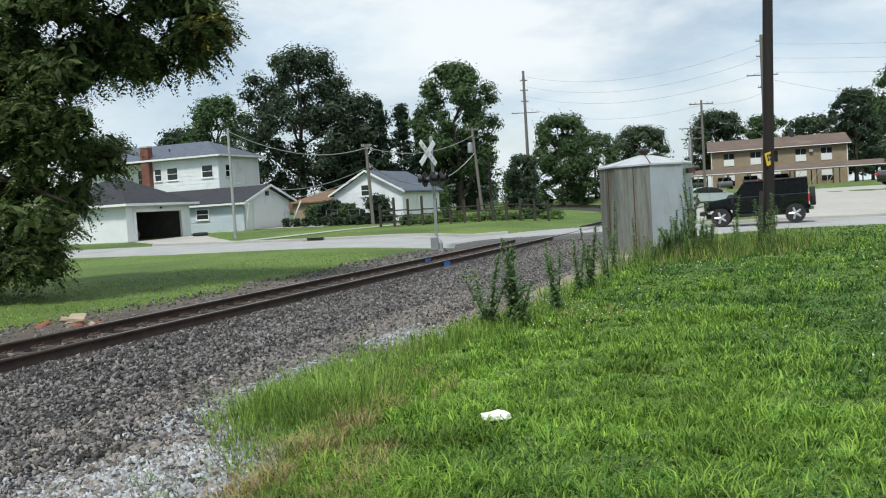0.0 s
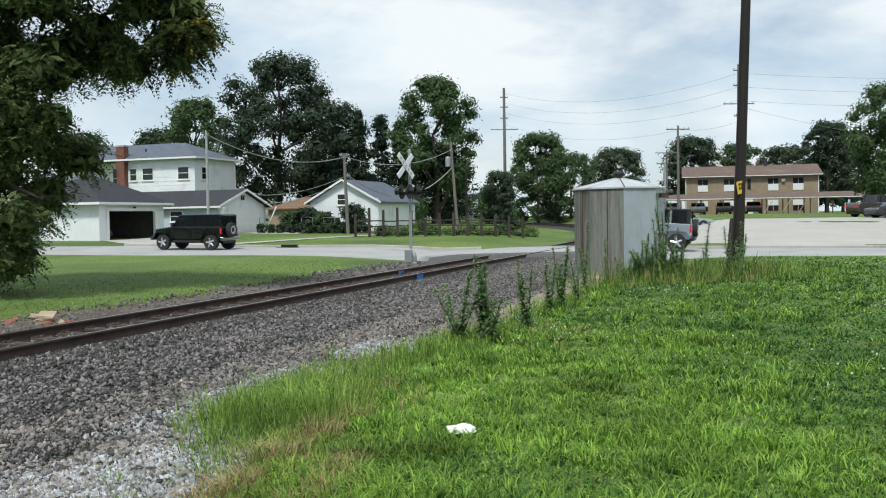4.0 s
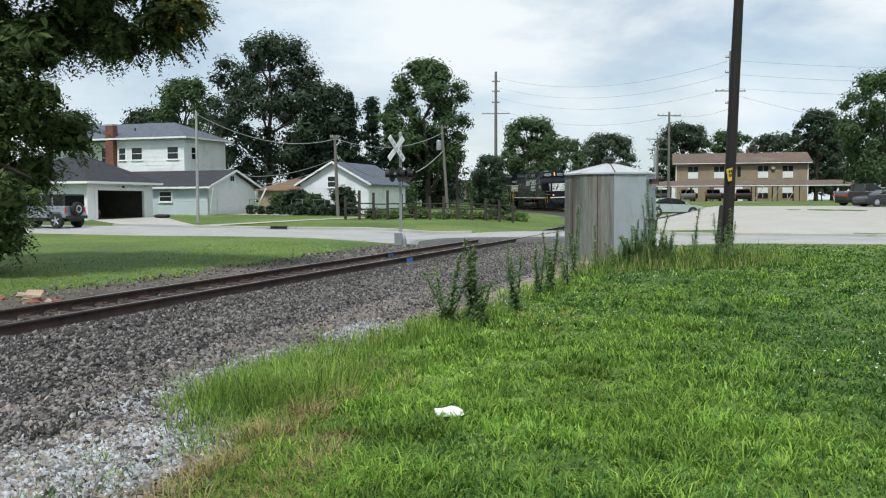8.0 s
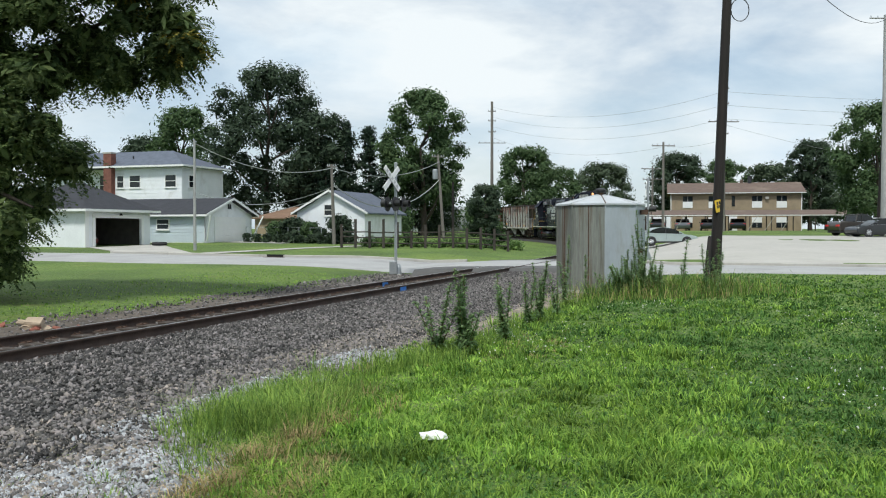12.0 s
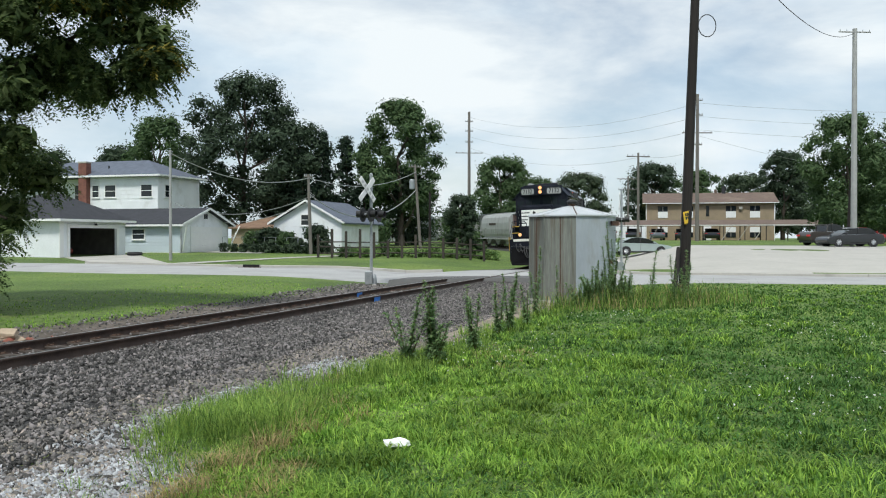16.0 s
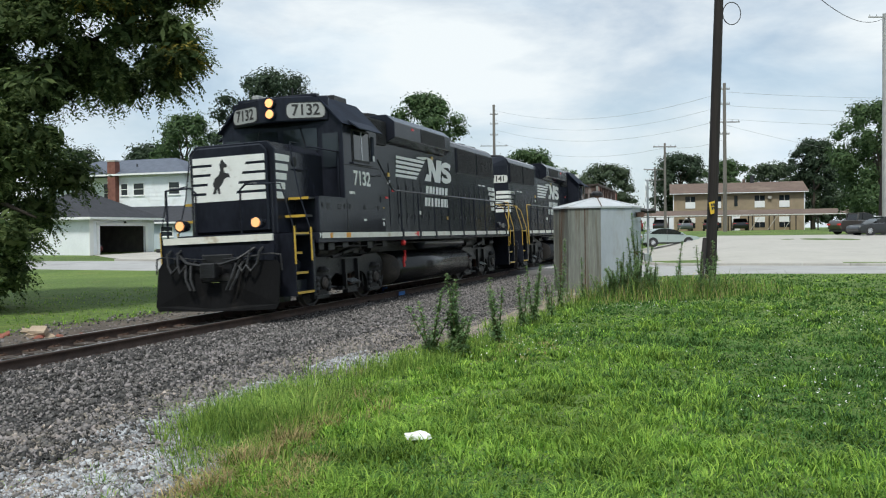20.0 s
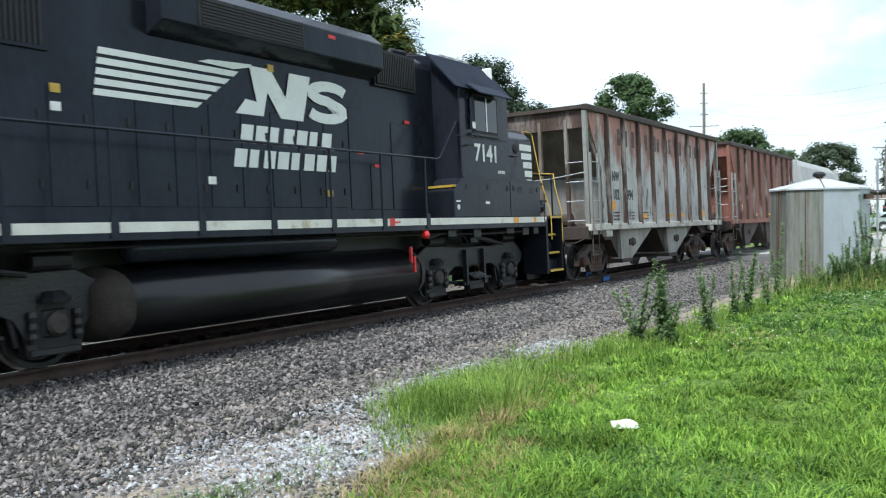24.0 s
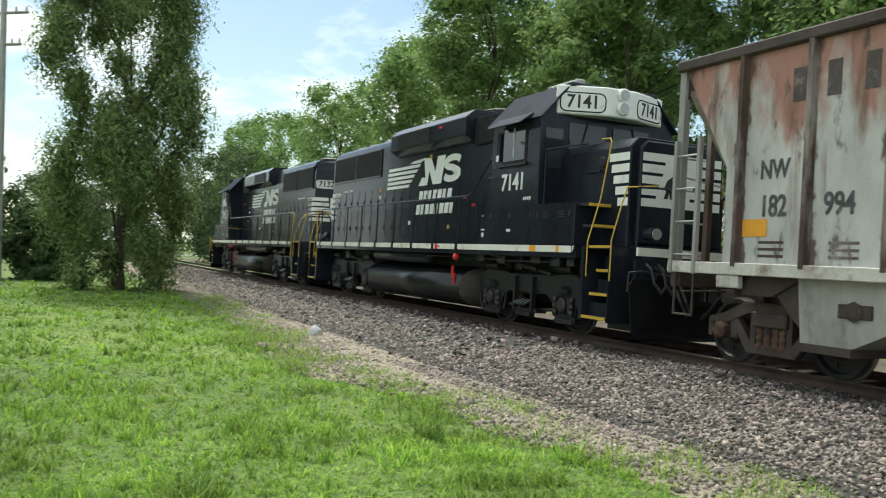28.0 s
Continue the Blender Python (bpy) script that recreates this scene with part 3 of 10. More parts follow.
def land(x, y):
    """Height of the ground."""
    z = 0.016 * max(0.0, y - 40) + 0.6 * smooth01((x - 5) / 20) * smooth01((y - 42) / 20)
    z = min(1.45, z) + 0.05 * math.sin(x * 0.35 + 1) * math.sin(y * 0.28) * smooth01((math.hypot(x, y) - 2) / 8) * 0.6
    g, s = track_gap(x, y)
    if s < 140:
        w = 1 - smooth01((g - 3.0) / 7.0)
        z = z * (1 - w) + (rail_height(s) - 0.38) * w
    if y < -15:
        z *= smooth01((y + 60) / 45)
    return z
# ---- ground ----
def spread(lo, hi, fine_lo, fine_hi, step, grow=1.25):
    out = list(np.arange(fine_lo, fine_hi + step, step))
    d = step
    while out[-1] < hi:
        d *= grow
        out.append(out[-1] + d)
    d = step
    while out[0] > lo:
        d *= grow
        out.insert(0, out[0] - d)
    return out


def build_ground():
    xs, ys = spread(-2500, 2500, -30, 30, 0.75), spread(-1500, 2800, -30, 60, 0.75)
    verts = np.array([(x, y, land(x, y)) for y in ys for x in xs], dtype=np.float32)
    w = len(xs)
    i, j = np.meshgrid(np.arange(w - 1), np.arange(len(ys) - 1))
    a = (j * w + i).ravel()
    me = arrays("ground", verts, np.stack([a, a + 1, a + w + 1, a + w], 1), LAWN, smooth=True)
    tagged(new("ground", me), "mown green lawn with drier patches reaching the horizon", "ground", kind="structure")


build_ground()


def strip(name, s0, s1, offs, ups, material, label, category, step=1.0, rough=0.0, on_land=False, parent=None):
    """A sheet along the track: cross-section offs and ups, edges wavering by rough."""
    ss = np.arange(s0, s1 + 1e-6, step)
    verts, k = [], len(offs)
    for s in ss:
        for q, (o, u) in enumerate(zip(offs, ups)):
            edge = rough if q in (0, k - 1) else 0.0
            if callable(o):
                o = o(float(s))
            o2 = o + edge * (noise.noise((s * 0.45, o * 3, 5)) * 1.3 + 0.5 * noise.noise((s * 1.7, o * 7, 9)))
            p, _ = track(float(s), o2, u)
            z = land(p.x, p.y) + u if on_land else p.z
            verts.append((p.x, p.y, z))
    i, j = np.meshgrid(np.arange(k - 1), np.arange(len(ss) - 1))
    a = (j * k + i).ravel()
    me = arrays(name, np.array(verts), np.stack([a, a + k, a + k + 1, a + 1], 1), material, smooth=True)
    ob = new(name, me)
    if parent:
        ob.parent = parent
    else:
        tagged(ob, label, category, kind="structure")
    return ob


GRASS_EDGE = [(-200, -5.6), (-30, -5.25), (-22, -5.55), (-19.5, -5.75), (-16, -6.3), (-14, -6.4), (-12.4, -5.7), (-11.4, -5.45), (-9.6, -5.55), (-8.2, -5.0), (-6.9, -5.2), (-4, -6.6), (-1, -7.6), (2.2, -7.2), (4.5, -5.9), (6.7, -5.0), (9, -4.4), (11, -4.7), (13.5, -4.9), (16, -5.1), (20, -5.3), (30, -5.6), (200, -7.0)]


def grass_edge(s):
    """How far the bare gravel reaches from the track's middle on the camera's side."""
    return float(np.interp(s, *zip(*GRASS_EDGE)))


strip("gravel_path", -90, 34.5, (grass_edge, -4.3, -3.9, -2.6), (0.006, 0.03, 0.03, 0.03), DIRT,
      "strip of pale dusty gravel and dirt beside the track", "gravel", 0.5, 0.35, True)
strip("dirt_verge", -90, 34.0, (2.2, 3.2, 4.5), (0.02, 0.03, 0.006), DIRT_DARK, "brown dirt verge along the far side of the track", "dirt", 0.5, 0.55, True)
strip("ballast_bed", -140, 34.2, (-4.6, -3.9, -2.9, -1.9, -1.5, 0, 1.5, 1.9, 2.9, 3.6), (-0.75, -0.40, -0.27, -0.20, -0.17, -0.175, -0.17, -0.20, -0.34, -0.6), BALLAST_BED,
      "grey crushed stone ballast under the rails", "ballast", 1.0, 0.15)
strip("ballast_bed_2", 43.5, 230, (-3.6, -3.0, -1.9, -1.5, 0, 1.5, 1.9, 3.0, 3.6), (-0.7, -0.36, -0.20, -0.17, -0.175, -0.17, -0.20, -0.36, -0.7), BALLAST_BED,
      "grey crushed stone ballast on the far curve", "ballast", 2.0, 0.15)

# road, crossing, kerbs
ROAD_NEAR, ROAD_FAR = 35.6, 43.0


def at_sn(s, n, up=0.0):
    """A place by its measures along and across the straight track line (n towards the far side)."""
    p = ALONG * s + AWAY * (TRACK_OFF + n)
    return Vector((p.x, p.y, up))


def cross_sheet(name, rows, material, label, category, lift=0.03, kind="structure", level=None):
    """A sheet laid over the ground between two lines given as (n, s_near, s_far)."""
    verts, faces = [], []
    for n, s0, s1 in rows:
        for q in range(-1, 6):
            s = s0 + (s1 - s0) * q / 4 if 0 <= q <= 4 else (s0 - 0.5 if q < 0 else s1 + 0.5)
            p = at_sn(s, n)
            z = level(p.x, p.y) if level else road_z(p.x, p.y, s, n)
            verts.append((p.x, p.y, z + lift if 0 <= q <= 4 else min(land(p.x, p.y), z) - 0.06))
    for i in range(len(rows) - 1):
        for q in range(6):
            a = i * 7 + q
            faces.append((a, a + 1, a + 8, a + 7))
    me = arrays(name, np.array(verts), np.array(faces), material, smooth=True)
    return tagged(new(name, me), label, category, kind=kind)


def road_z(x, y, s, n):
    w = 1 - smooth01((abs(n) - 2.0) / 6.0)
    return land(x, y) * (1 - w) + (rail_height(40) - 0.03 - n * math.sin(BANK) * 0.6) * w


road_rows = [(n, ROAD_NEAR, ROAD_FAR) for n in np.concatenate([np.arange(-120, -10, 5), np.arange(-10, 10, 0.5), np.arange(10, 160, 5)])]
cross_sheet("road", road_rows, ASPHALT, "pale grey worn asphalt street over the rail crossing", "road", 0.02)
cross_sheet("crossing_apron", [(n, 33.2, ROAD_NEAR + 0.02) for n in np.arange(-3.2, 3.21, 0.4)], ASPHALT_DARK,
            "dark patched asphalt apron at the rail crossing", "road", 0.012)
cross_sheet("crossing_apron_2", [(n, ROAD_FAR - 0.02, 44.2) for n in np.arange(-3.0, 3.01, 0.5)], ASPHALT_DARK,
            "dark patched asphalt apron beyond the crossing", "road", 0.012)


def kerb(n0, n1, s, label, gap=None):
    bm = nb()
    for n in np.arange(n0, n1, 2.0):
        if gap and gap[0] < n < gap[1]:
            continue
        a, b = at_sn(s, n), at_sn(s, n + 1.985)
        za, zb = road_z(a.x, a.y, s, n), road_z(b.x, b.y, s, n + 1.985)
        ring = []
        for p, z in ((a, za), (b, zb)):
            ring.append([bm.verts.new((p + ALONG * du) + Vector((0, 0, z + dz))) for du, dz in ((0, -0.1), (0, 0.13), (0.03, 0.15), (0.17, 0.15), (0.17, -0.1))])
        for q in range(5):
            bm.faces.new((ring[0][q], ring[0][(q + 1) % 5], ring[1][(q + 1) % 5], ring[1][q]))
        bm.faces.new(ring[0][::-1])
        bm.faces.new(ring[1])
    tagged(part("kerb", bm, CONCRETE), label, "kerb", kind="structure")


kerb(4.0, 26.0, ROAD_FAR, "weathered concrete kerb along the street")
kerb(-110.0, -5.0, ROAD_FAR, "dark stained concrete kerb along the street")

# parking lot, driveways
cross_sheet("parking_lot", [(n, 47.5 + max(0, n + 9) * 1.2, 77.5) for n in np.arange(-95, -0.9, 2.0)], LOT, "sun-bleached concrete parking lot", "parking lot", 0.05, level=land)
cross_sheet("lot_entry", [(n, ROAD_FAR - 0.05, 47.6) for n in np.arange(-14.0, -7.9, 1.0)], LOT, "pale concrete entry from the street to the lot", "driveway", 0.026)


def slab(name, corners, material, label, category, lift=0.04):
    bm = nb()
    k = 6
    grid = []
    a, b, c, d = [Vector(p).to_3d() for p in corners]
    for i in range(k + 1):
        for j in range(k + 1):
            p = a.lerp(b, i / k).lerp(d.lerp(c, i / k), j / k)
            grid.append(bm.verts.new((p.x, p.y, land(p.x, p.y) + lift)))
    for i in range(k):
        for j in range(k):
            q = i * (k + 1) + j
            bm.faces.new((grid[q], grid[q + 1], grid[q + k + 2], grid[q + k + 1]))
    return tagged(part(name, bm, material), label, category, kind="structure")


def build_track():
    root = tagged(new("railway_track"), "single railway track with rusty rails and weathered ties in grey ballast", "railway track", kind="structure")
    head = [(-0.035, 0.0), (0.035, 0.0), (0.037, -0.03), (0.01, -0.045), (0.008, -0.135), (0.07, -0.155), (0.07, -0.172), (-0.07, -0.172), (-0.07, -0.155), (-0.008, -0.135), (-0.01, -0.045), (-0.037, -0.03)]
    for side in (-0.753, 0.753):
        ss = np.concatenate([np.arange(-140, 50, 2.0), np.arange(50, 230, 2.0)])
        verts = []
        for s in ss:
            for o, u in head:
                p, _ = track(float(s), side + o, u)
                verts.append(p)
        k = len(head)
        faces, tops = [], []
        for j in range(len(ss) - 1):
            for q in range(k):
                f = (j * k + q, j * k + (q + 1) % k, (j + 1) * k + (q + 1) % k, (j + 1) * k + q)
                faces.append(f)
                tops.append(1 if q == 0 else 0)
        me = arrays("rail", np.array([tuple(v) for v in verts]), np.array(faces), RAIL_SIDE)
        me.materials.append(RAIL_TOP)
        me.polygons.foreach_set("material_index", tops)
        ob = new("rail", me)
        ob.parent = root
        ob["label"] = "rust-brown steel rail with polished head"
    tie = nb()
    box(tie, -0.115, 0.115, -1.30, 1.30, -0.32, -0.172, 0.012)
    tie_me = mesh_of("tie", tie, TIE)
    plate = nb()
    box(plate, -0.09, 0.09, -0.14, 0.14, -0.174, -0.160)
    for q in (-0.11, 0.11):
        box(plate, -0.07, -0.045, q - 0.012, q + 0.012, -0.16, -0.135)
        box(plate, 0.045, 0.07, q - 0.012, q + 0.012, -0.16, -0.135)
    plate_me = mesh_of("tie_plate", plate, RUST)
    rnd = random.Random(4)
    for i, s in enumerate(np.arange(-44, 33.0, 0.54)):
        p, a = track(float(s))
        m = Matrix.Translation(p) @ Matrix.Rotation(a + rnd.uniform(-0.02, 0.02), 4, "Z") @ Matrix.Rotation(BANK, 4, "Y") @ Matrix.Rotation(math.pi / 2, 4, "Z")
        m = m @ Matrix.Translation((0, rnd.uniform(-0.06, 0.06), 0))
        o = new("tie", tie_me)
        o.parent, o.matrix_basis = root, m
        if -6 < s < 30:
            for q in (-0.753, 0.753):
                o2 = new("tie_plate", plate_me)
                o2.parent = root
                o2.matrix_basis = m @ Matrix.Translation((0, q, 0))
    rest = nb()
    for s in np.arange(44.5, 200.0, 0.6):
        p, a = track(float(s))
        m = Matrix.Translation(p) @ Matrix.Rotation(a + math.pi / 2, 4, "Z")
        start = len(rest.verts)
        box(rest, -0.115, 0.115, -1.30, 1.30, -0.32, -0.172)
        rest.verts.ensure_lookup_table()
        for v in rest.verts[start:]:
            v.co = m @ v.co
    tagged(part("far_ties", rest, TIE, root), kind="stuff")


build_track()


def build_stones():
    rng = np.random.default_rng(7)
    BED = ((-4.6, -3.9, -2.9, -1.9, -1.5, 1.5, 1.9, 2.9, 3.6), (-0.75, -0.40, -0.27, -0.20, -0.17, -0.17, -0.20, -0.34, -0.6))
    cube = np.array([(1.3, 0, 0), (-1.3, 0, 0), (0, 1.3, 0), (0, -1.3, 0), (0, 0, 1.2), (0, 0, -1.2)], dtype=float)
    sides = np.array([(0, 2, 4), (2, 1, 4), (1, 3, 4), (3, 0, 4), (2, 0, 5), (1, 2, 5), (3, 1, 5), (0, 3, 5)])

    def scatter(name, count, s_lo, s_hi, n_lo, n_hi, lo, hi, material, label, sink=0.25, bias=1.0, patchy=0.0):
        s = s_lo + (s_hi - s_lo) * rng.random(count) ** bias
        n = rng.uniform(n_lo, n_hi, count) if n_lo is not None else np.array([n_hi + (grass_edge(v) - 0.15 - n_hi) * u for v, u in zip(s, rng.random(count))])
        if patchy:
            # thins out in drifts, and towards the ballast
            w = np.sin(s * 1.1 + 0.8 * np.sin(n * 1.7)) * np.sin(n * 2.1 + 0.5 * s) + 0.55 * np.sin(s * 2.9 + n * 1.3) + rng.normal(0, 0.35, count)
            stay = w > patchy
            s, n = s[stay], n[stay]
            count = len(s)
        size = rng.uniform(lo, hi, count) * rng.uniform(0.7, 1.25, count)
        base = np.empty((count, 3))
        for i in range(count):
            o = float(n[i])
            p, _ = track(float(s[i]), o, 0)
            z = max(land(p.x, p.y) + 0.02, p.z + float(np.interp(o, *BED)))
            base[i] = (p.x, p.y, z)
        v = cube[None] * (size[:, None, None] * 0.5)
        v = v * rng.uniform(0.35, 1.4, (count, 1, 3)) * rng.uniform(0.6, 1.1, (count, 6, 1)) + rng.normal(0, 0.22, (count, 6, 3)) * (size * 0.5)[:, None, None]
        q = rng.normal(size=(count, 4))
        q /= np.linalg.norm(q, axis=1, keepdims=True)
        w, x, y, z = q.T
        rot = np.stack([1 - 2 * (y * y + z * z), 2 * (x * y - z * w), 2 * (x * z + y * w), 2 * (x * y + z * w), 1 - 2 * (x * x + z * z), 2 * (y * z - x * w),
                        2 * (x * z - y * w), 2 * (y * z + x * w), 1 - 2 * (x * x + y * y)], 1).reshape(-1, 3, 3)
        v = np.einsum("nij,nkj->nki", rot, v)
        base[:, 2] += size * (0.5 - sink) * 0.6
        v += base[:, None]
        f = sides[None] + (np.arange(count) * 6)[:, None, None]
        me = arrays(name, v.reshape(-1, 3), f.reshape(-1, 3), material)
        tagged(new(name, me), label, "gravel", kind="stuff")

    scatter("ballast_stones", 66000, 1.0, 33.0, -4.4, -0.82, 0.025, 0.056, STONE, "loose grey ballast stones beside the rail", 0.2, 1.1)
    scatter("brown_ballast_stones", 36000, -15.0, 2.5, -4.6, -0.82, 0.025, 0.054, STONE_BROWN, "loose pinkish-brown ballast stones beside the rail", 0.2)
    scatter("oily_ballast_stones", 13000, -15.0, 33.0, -1.75, -0.80, 0.030, 0.062, STONE_OILY, "oil-darkened ballast stones next to the rail", 0.05)
    scatter("ballast_stones_between_rails", 5000, -10, 32, -0.68, 2.6, 0.035, 0.08, STONE, "loose ballast stones between and beyond the rails")
    scatter("pale_gravel", 78000, -5, 12.5, None, -3.9, 0.014, 0.048, STONE_PALE, "loose whitish gravel at the edge of the grass", 0.3, 1.0, -0.25)
    scatter("dark_gravel", 16000, -6, 10, None, -3.4, 0.018, 0.06, STONE, "dark ballast stones strewn among the pale gravel", 0.25)
    scatter("tan_gravel", 26000, -6, 16, None, -3.3, 0.014, 0.046, STONE_TAN, "tan and brown gravel fading into the ballast", 0.3, 1.0)
    scatter("path_gravel", 30000, -40, -4, None, -2.7, 0.018, 0.06, STONE_TAN, "pale gravel along the dirt path", 0.3)
    scatter("far_ballast_stones", 7000, -60, -14, -4.2, -0.8, 0.045, 0.10, STONE_BROWN, "loose ballast stones further along the track")
    scatter("verge_stones", 5000, -10, 33, 2.3, 4.7, 0.025, 0.08, STONE, "loose stones in the dirt along the far side of the track")
    scatter("crossing_stones", 1800, 26, 34, 1.0, 5.0, 0.04, 0.09, STONE, "grey stones round the crossing signal")


build_stones()
# ---- train ----
def wheelset(parent, x, r=0.49, turn_list=None):
    """Two wheels on an axle in one mesh; turns about its own middle."""
    bm = nb()
    rod(bm, (0, -1.12, 0), (0, 1.12, 0), 0.085, seg=10)
    bright = []
    for o in (-1, 1):
        y = 0.753 * o
        lathe(bm, [(0.06, y - 0.07 * o), (r * 0.55, y - 0.05 * o), (r + 0.028, y - 0.065 * o), (r + 0.028, y - 0.035 * o), (r, y - 0.03 * o), (r - 0.005, y + 0.075 * o), (r - 0.06, y + 0.078 * o),
                   (r - 0.09, y + 0.02 * o), (0.20, y + 0.035 * o), (0.14, y + 0.1 * o)], "y", (0, 0, 0), 28)
        for q in range(4):
            a = q * math.pi / 2 + 0.4
            rod(bm, (0.27 * math.cos(a), y + 0.03 * o, 0.27 * math.sin(a)), (0.27 * math.cos(a), y + 0.06 * o, 0.27 * math.sin(a)), 0.03, seg=6)
    ob = part("wheelset", bm, LOCO_DIRTY, parent, "dark steel wheels with worn bright treads on an axle")
    ob.data.materials.append(STEEL)
    for f in ob.data.polygons:
        c = f.center
        if math.hypot(c.x, c.z) > r - 0.012 and abs(abs(c.y) - 0.78) < 0.09:
            f.material_index = 1
    ob.matrix_basis = Matrix.Translation((x, 0, r))
    if turn_list is not None:
        turn_list.append((ob, x, r))
    return ob


def loco_truck(loco, xc, turns):
    t = part("truck", boxes((-0.35, 0.35, -1.0, 1.0, 0.62, 0.92), (-1.6, 1.6, -0.35, 0.35, 0.45, 0.85)), LOCO_DIRTY, loco, "grimy black four-wheel locomotive truck")
    t.matrix_basis = Matrix.Translation((xc, 0, 0))
    for o in (-1, 1):
        y = 1.02 * o
        half = [(0.70, 0.98), (0.82, 1.05), (1.66, 1.07), (1.90, 0.95), (2.06, 0.82), (2.04, 0.66), (1.84, 0.60), (1.72, 0.44), (1.70, 0.16), (1.06, 0.16), (1.02, 0.42), (0.92, 0.58), (0.70, 0.68)]
        frame_pts = half + [(-a, b) for a, b in half[::-1]]
        part("side_frame", prisms(frame_pts, "y", y - 0.07, y + 0.07, 0.02), LOCO_DIRTY, t)
        for x in (-1.37, 1.37):
            # flat dark plate painted in for the shade round the journal box
            part("pedestal_recess", boxes((x - 0.20, x + 0.20, y + 0.068 * o - 0.008, y + 0.068 * o + 0.008, 0.24, 0.80)), LOCO_VENT, t)
            part("journal_box", boxes((x - 0.16, x + 0.16, y - 0.10, y + 0.11, 0.34, 0.66), bev=0.03), LOCO_DIRTY, t)
            part("bearing_cap", lathes([(0.135, y + 0.10 * o), (0.135, y + 0.15 * o), (0.10, y + 0.18 * o)], "y", (x, 0, 0.49), 16), GREASE, t)
            part("pedestal_tie", boxes((x - 0.30, x + 0.30, min(y + 0.06 * o, y + 0.10 * o), max(y + 0.06 * o, y + 0.10 * o), 0.16, 0.24), bev=0.01), LOCO_DIRTY, t)
            part("spring_cap", lathes([(0.19, 0.72), (0.20, 0.76), (0.12, 0.84)], "z", (x, y + 0.05 * o, 0), 12), LOCO_DIRTY, t)
            for dx in (-0.27, 0.27):
                part("coil_spring", lathes([(0.05, 0.30), (0.065, 0.36), (0.05, 0.41), (0.065, 0.46), (0.05, 0.52), (0.065, 0.58), (0.05, 0.64)], "z", (x + dx, y + 0.09 * o, 0), 10), LOCO_DIRTY, t)
            part("brake_cylinder", rod(nb(), (x - 0.25, y + 0.05 * o, 1.16), (x + 0.22, y + 0.05 * o, 1.16), 0.095, seg=12), LOCO_DIRTY, t)
        for q in (-0.37, 0.30):
            part("swing_hanger", boxes((q - 0.035, q + 0.035, min(y + 0.06 * o, y + 0.15 * o), max(y + 0.06 * o, y + 0.15 * o), 0.30, 0.96)), LOCO_DIRTY, t)
        part("spring_plank", boxes((-0.46, 0.46, y - 0.12, y + 0.12, 0.28, 0.36), bev=0.01), LOCO_DIRTY, t)
        part("spring_seat", boxes((-0.30, 0.24, min(y, y + 0.14 * o), max(y, y + 0.14 * o), 0.20, 0.30), bev=0.01), LOCO_DIRTY, t)
        part("tread_plate", prisms([(y + 0.06 * o, 0.52), (y + 0.24 * o, 0.43), (y + 0.24 * o, 0.41), (y + 0.06 * o, 0.49)], "x", -0.30, 0.24), LOCO_DIRTY, t, "worn chequered step plate")
        for i in range(4):
            part("tread_bar", rod(nb(), (-0.24 + 0.14 * i, y + 0.07 * o, 0.525), (-0.24 + 0.14 * i, y + 0.23 * o, 0.44), 0.010, seg=4), GALV, t)
        part("shock_absorber", rod(nb(), (-0.10, y + 0.16 * o, 1.20), (0.55, y + 0.16 * o, 1.10), 0.06, seg=12), LOCO_DIRTY, t)
        part("shock_rod", rod(nb(), (0.55, y + 0.16 * o, 1.10), (1.02, y + 0.16 * o, 1.03), 0.035, seg=8), LOCO_DIRTY, t)
        part("shock_bracket", boxes((-0.30, -0.02, min(y, y + 0.20 * o), max(y, y + 0.20 * o), 1.08, 1.34), bev=0.015), LOCO_DIRTY, t)
        for xs in (-0.92, 0.80):
            part("brake_shoe", boxes((xs, xs + 0.12, 0.68 * o - 0.05, 0.68 * o + 0.05, 0.30, 0.70)), RUST, t)
            part("brake_hanger", rod(nb(), (xs + 0.06, y - 0.02, 0.72), (xs + 0.16 * (1 if xs > 0 else -0.2), y - 0.02, 0.28), 0.03, seg=6), LOCO_DIRTY, t)
            part("brake_link", rod(nb(), (xs * 0.45, y - 0.05 * o, 0.34), (xs + 0.06, y - 0.05 * o, 0.38), 0.035, seg=6), LOCO_DIRTY, t)
        # dark discs on the face stand for the shade inside two holes
        part("frame_hole", lathes([(0.055, y + 0.068 * o), (0.05, y + 0.074 * o)], "y", (-0.52, 0, 0.84), 10), LOCO_VENT, t)
        part("frame_hole", lathes([(0.055, y + 0.068 * o), (0.05, y + 0.074 * o)], "y", (0.50, 0, 0.84), 10), LOCO_VENT, t)
        part("brake_hose", rods([(-1.95, y, 0.98), (-2.05, y + 0.05 * o, 0.6), (-1.85, y + 0.05 * o, 0.22), (-1.6, y, 0.12)], 0.022, 6), PLASTIC_BLACK, t)
        part("sand_pipe", rods([(1.75, 0.8 * o, 1.15), (1.95, 0.8 * o, 0.7), (1.88, 0.78 * o, 0.14)], 0.02, 6), LOCO_DIRTY, t)
    for x in (-1.37, 1.37):
        wheelset(t, x, 0.49, turns)
    return t


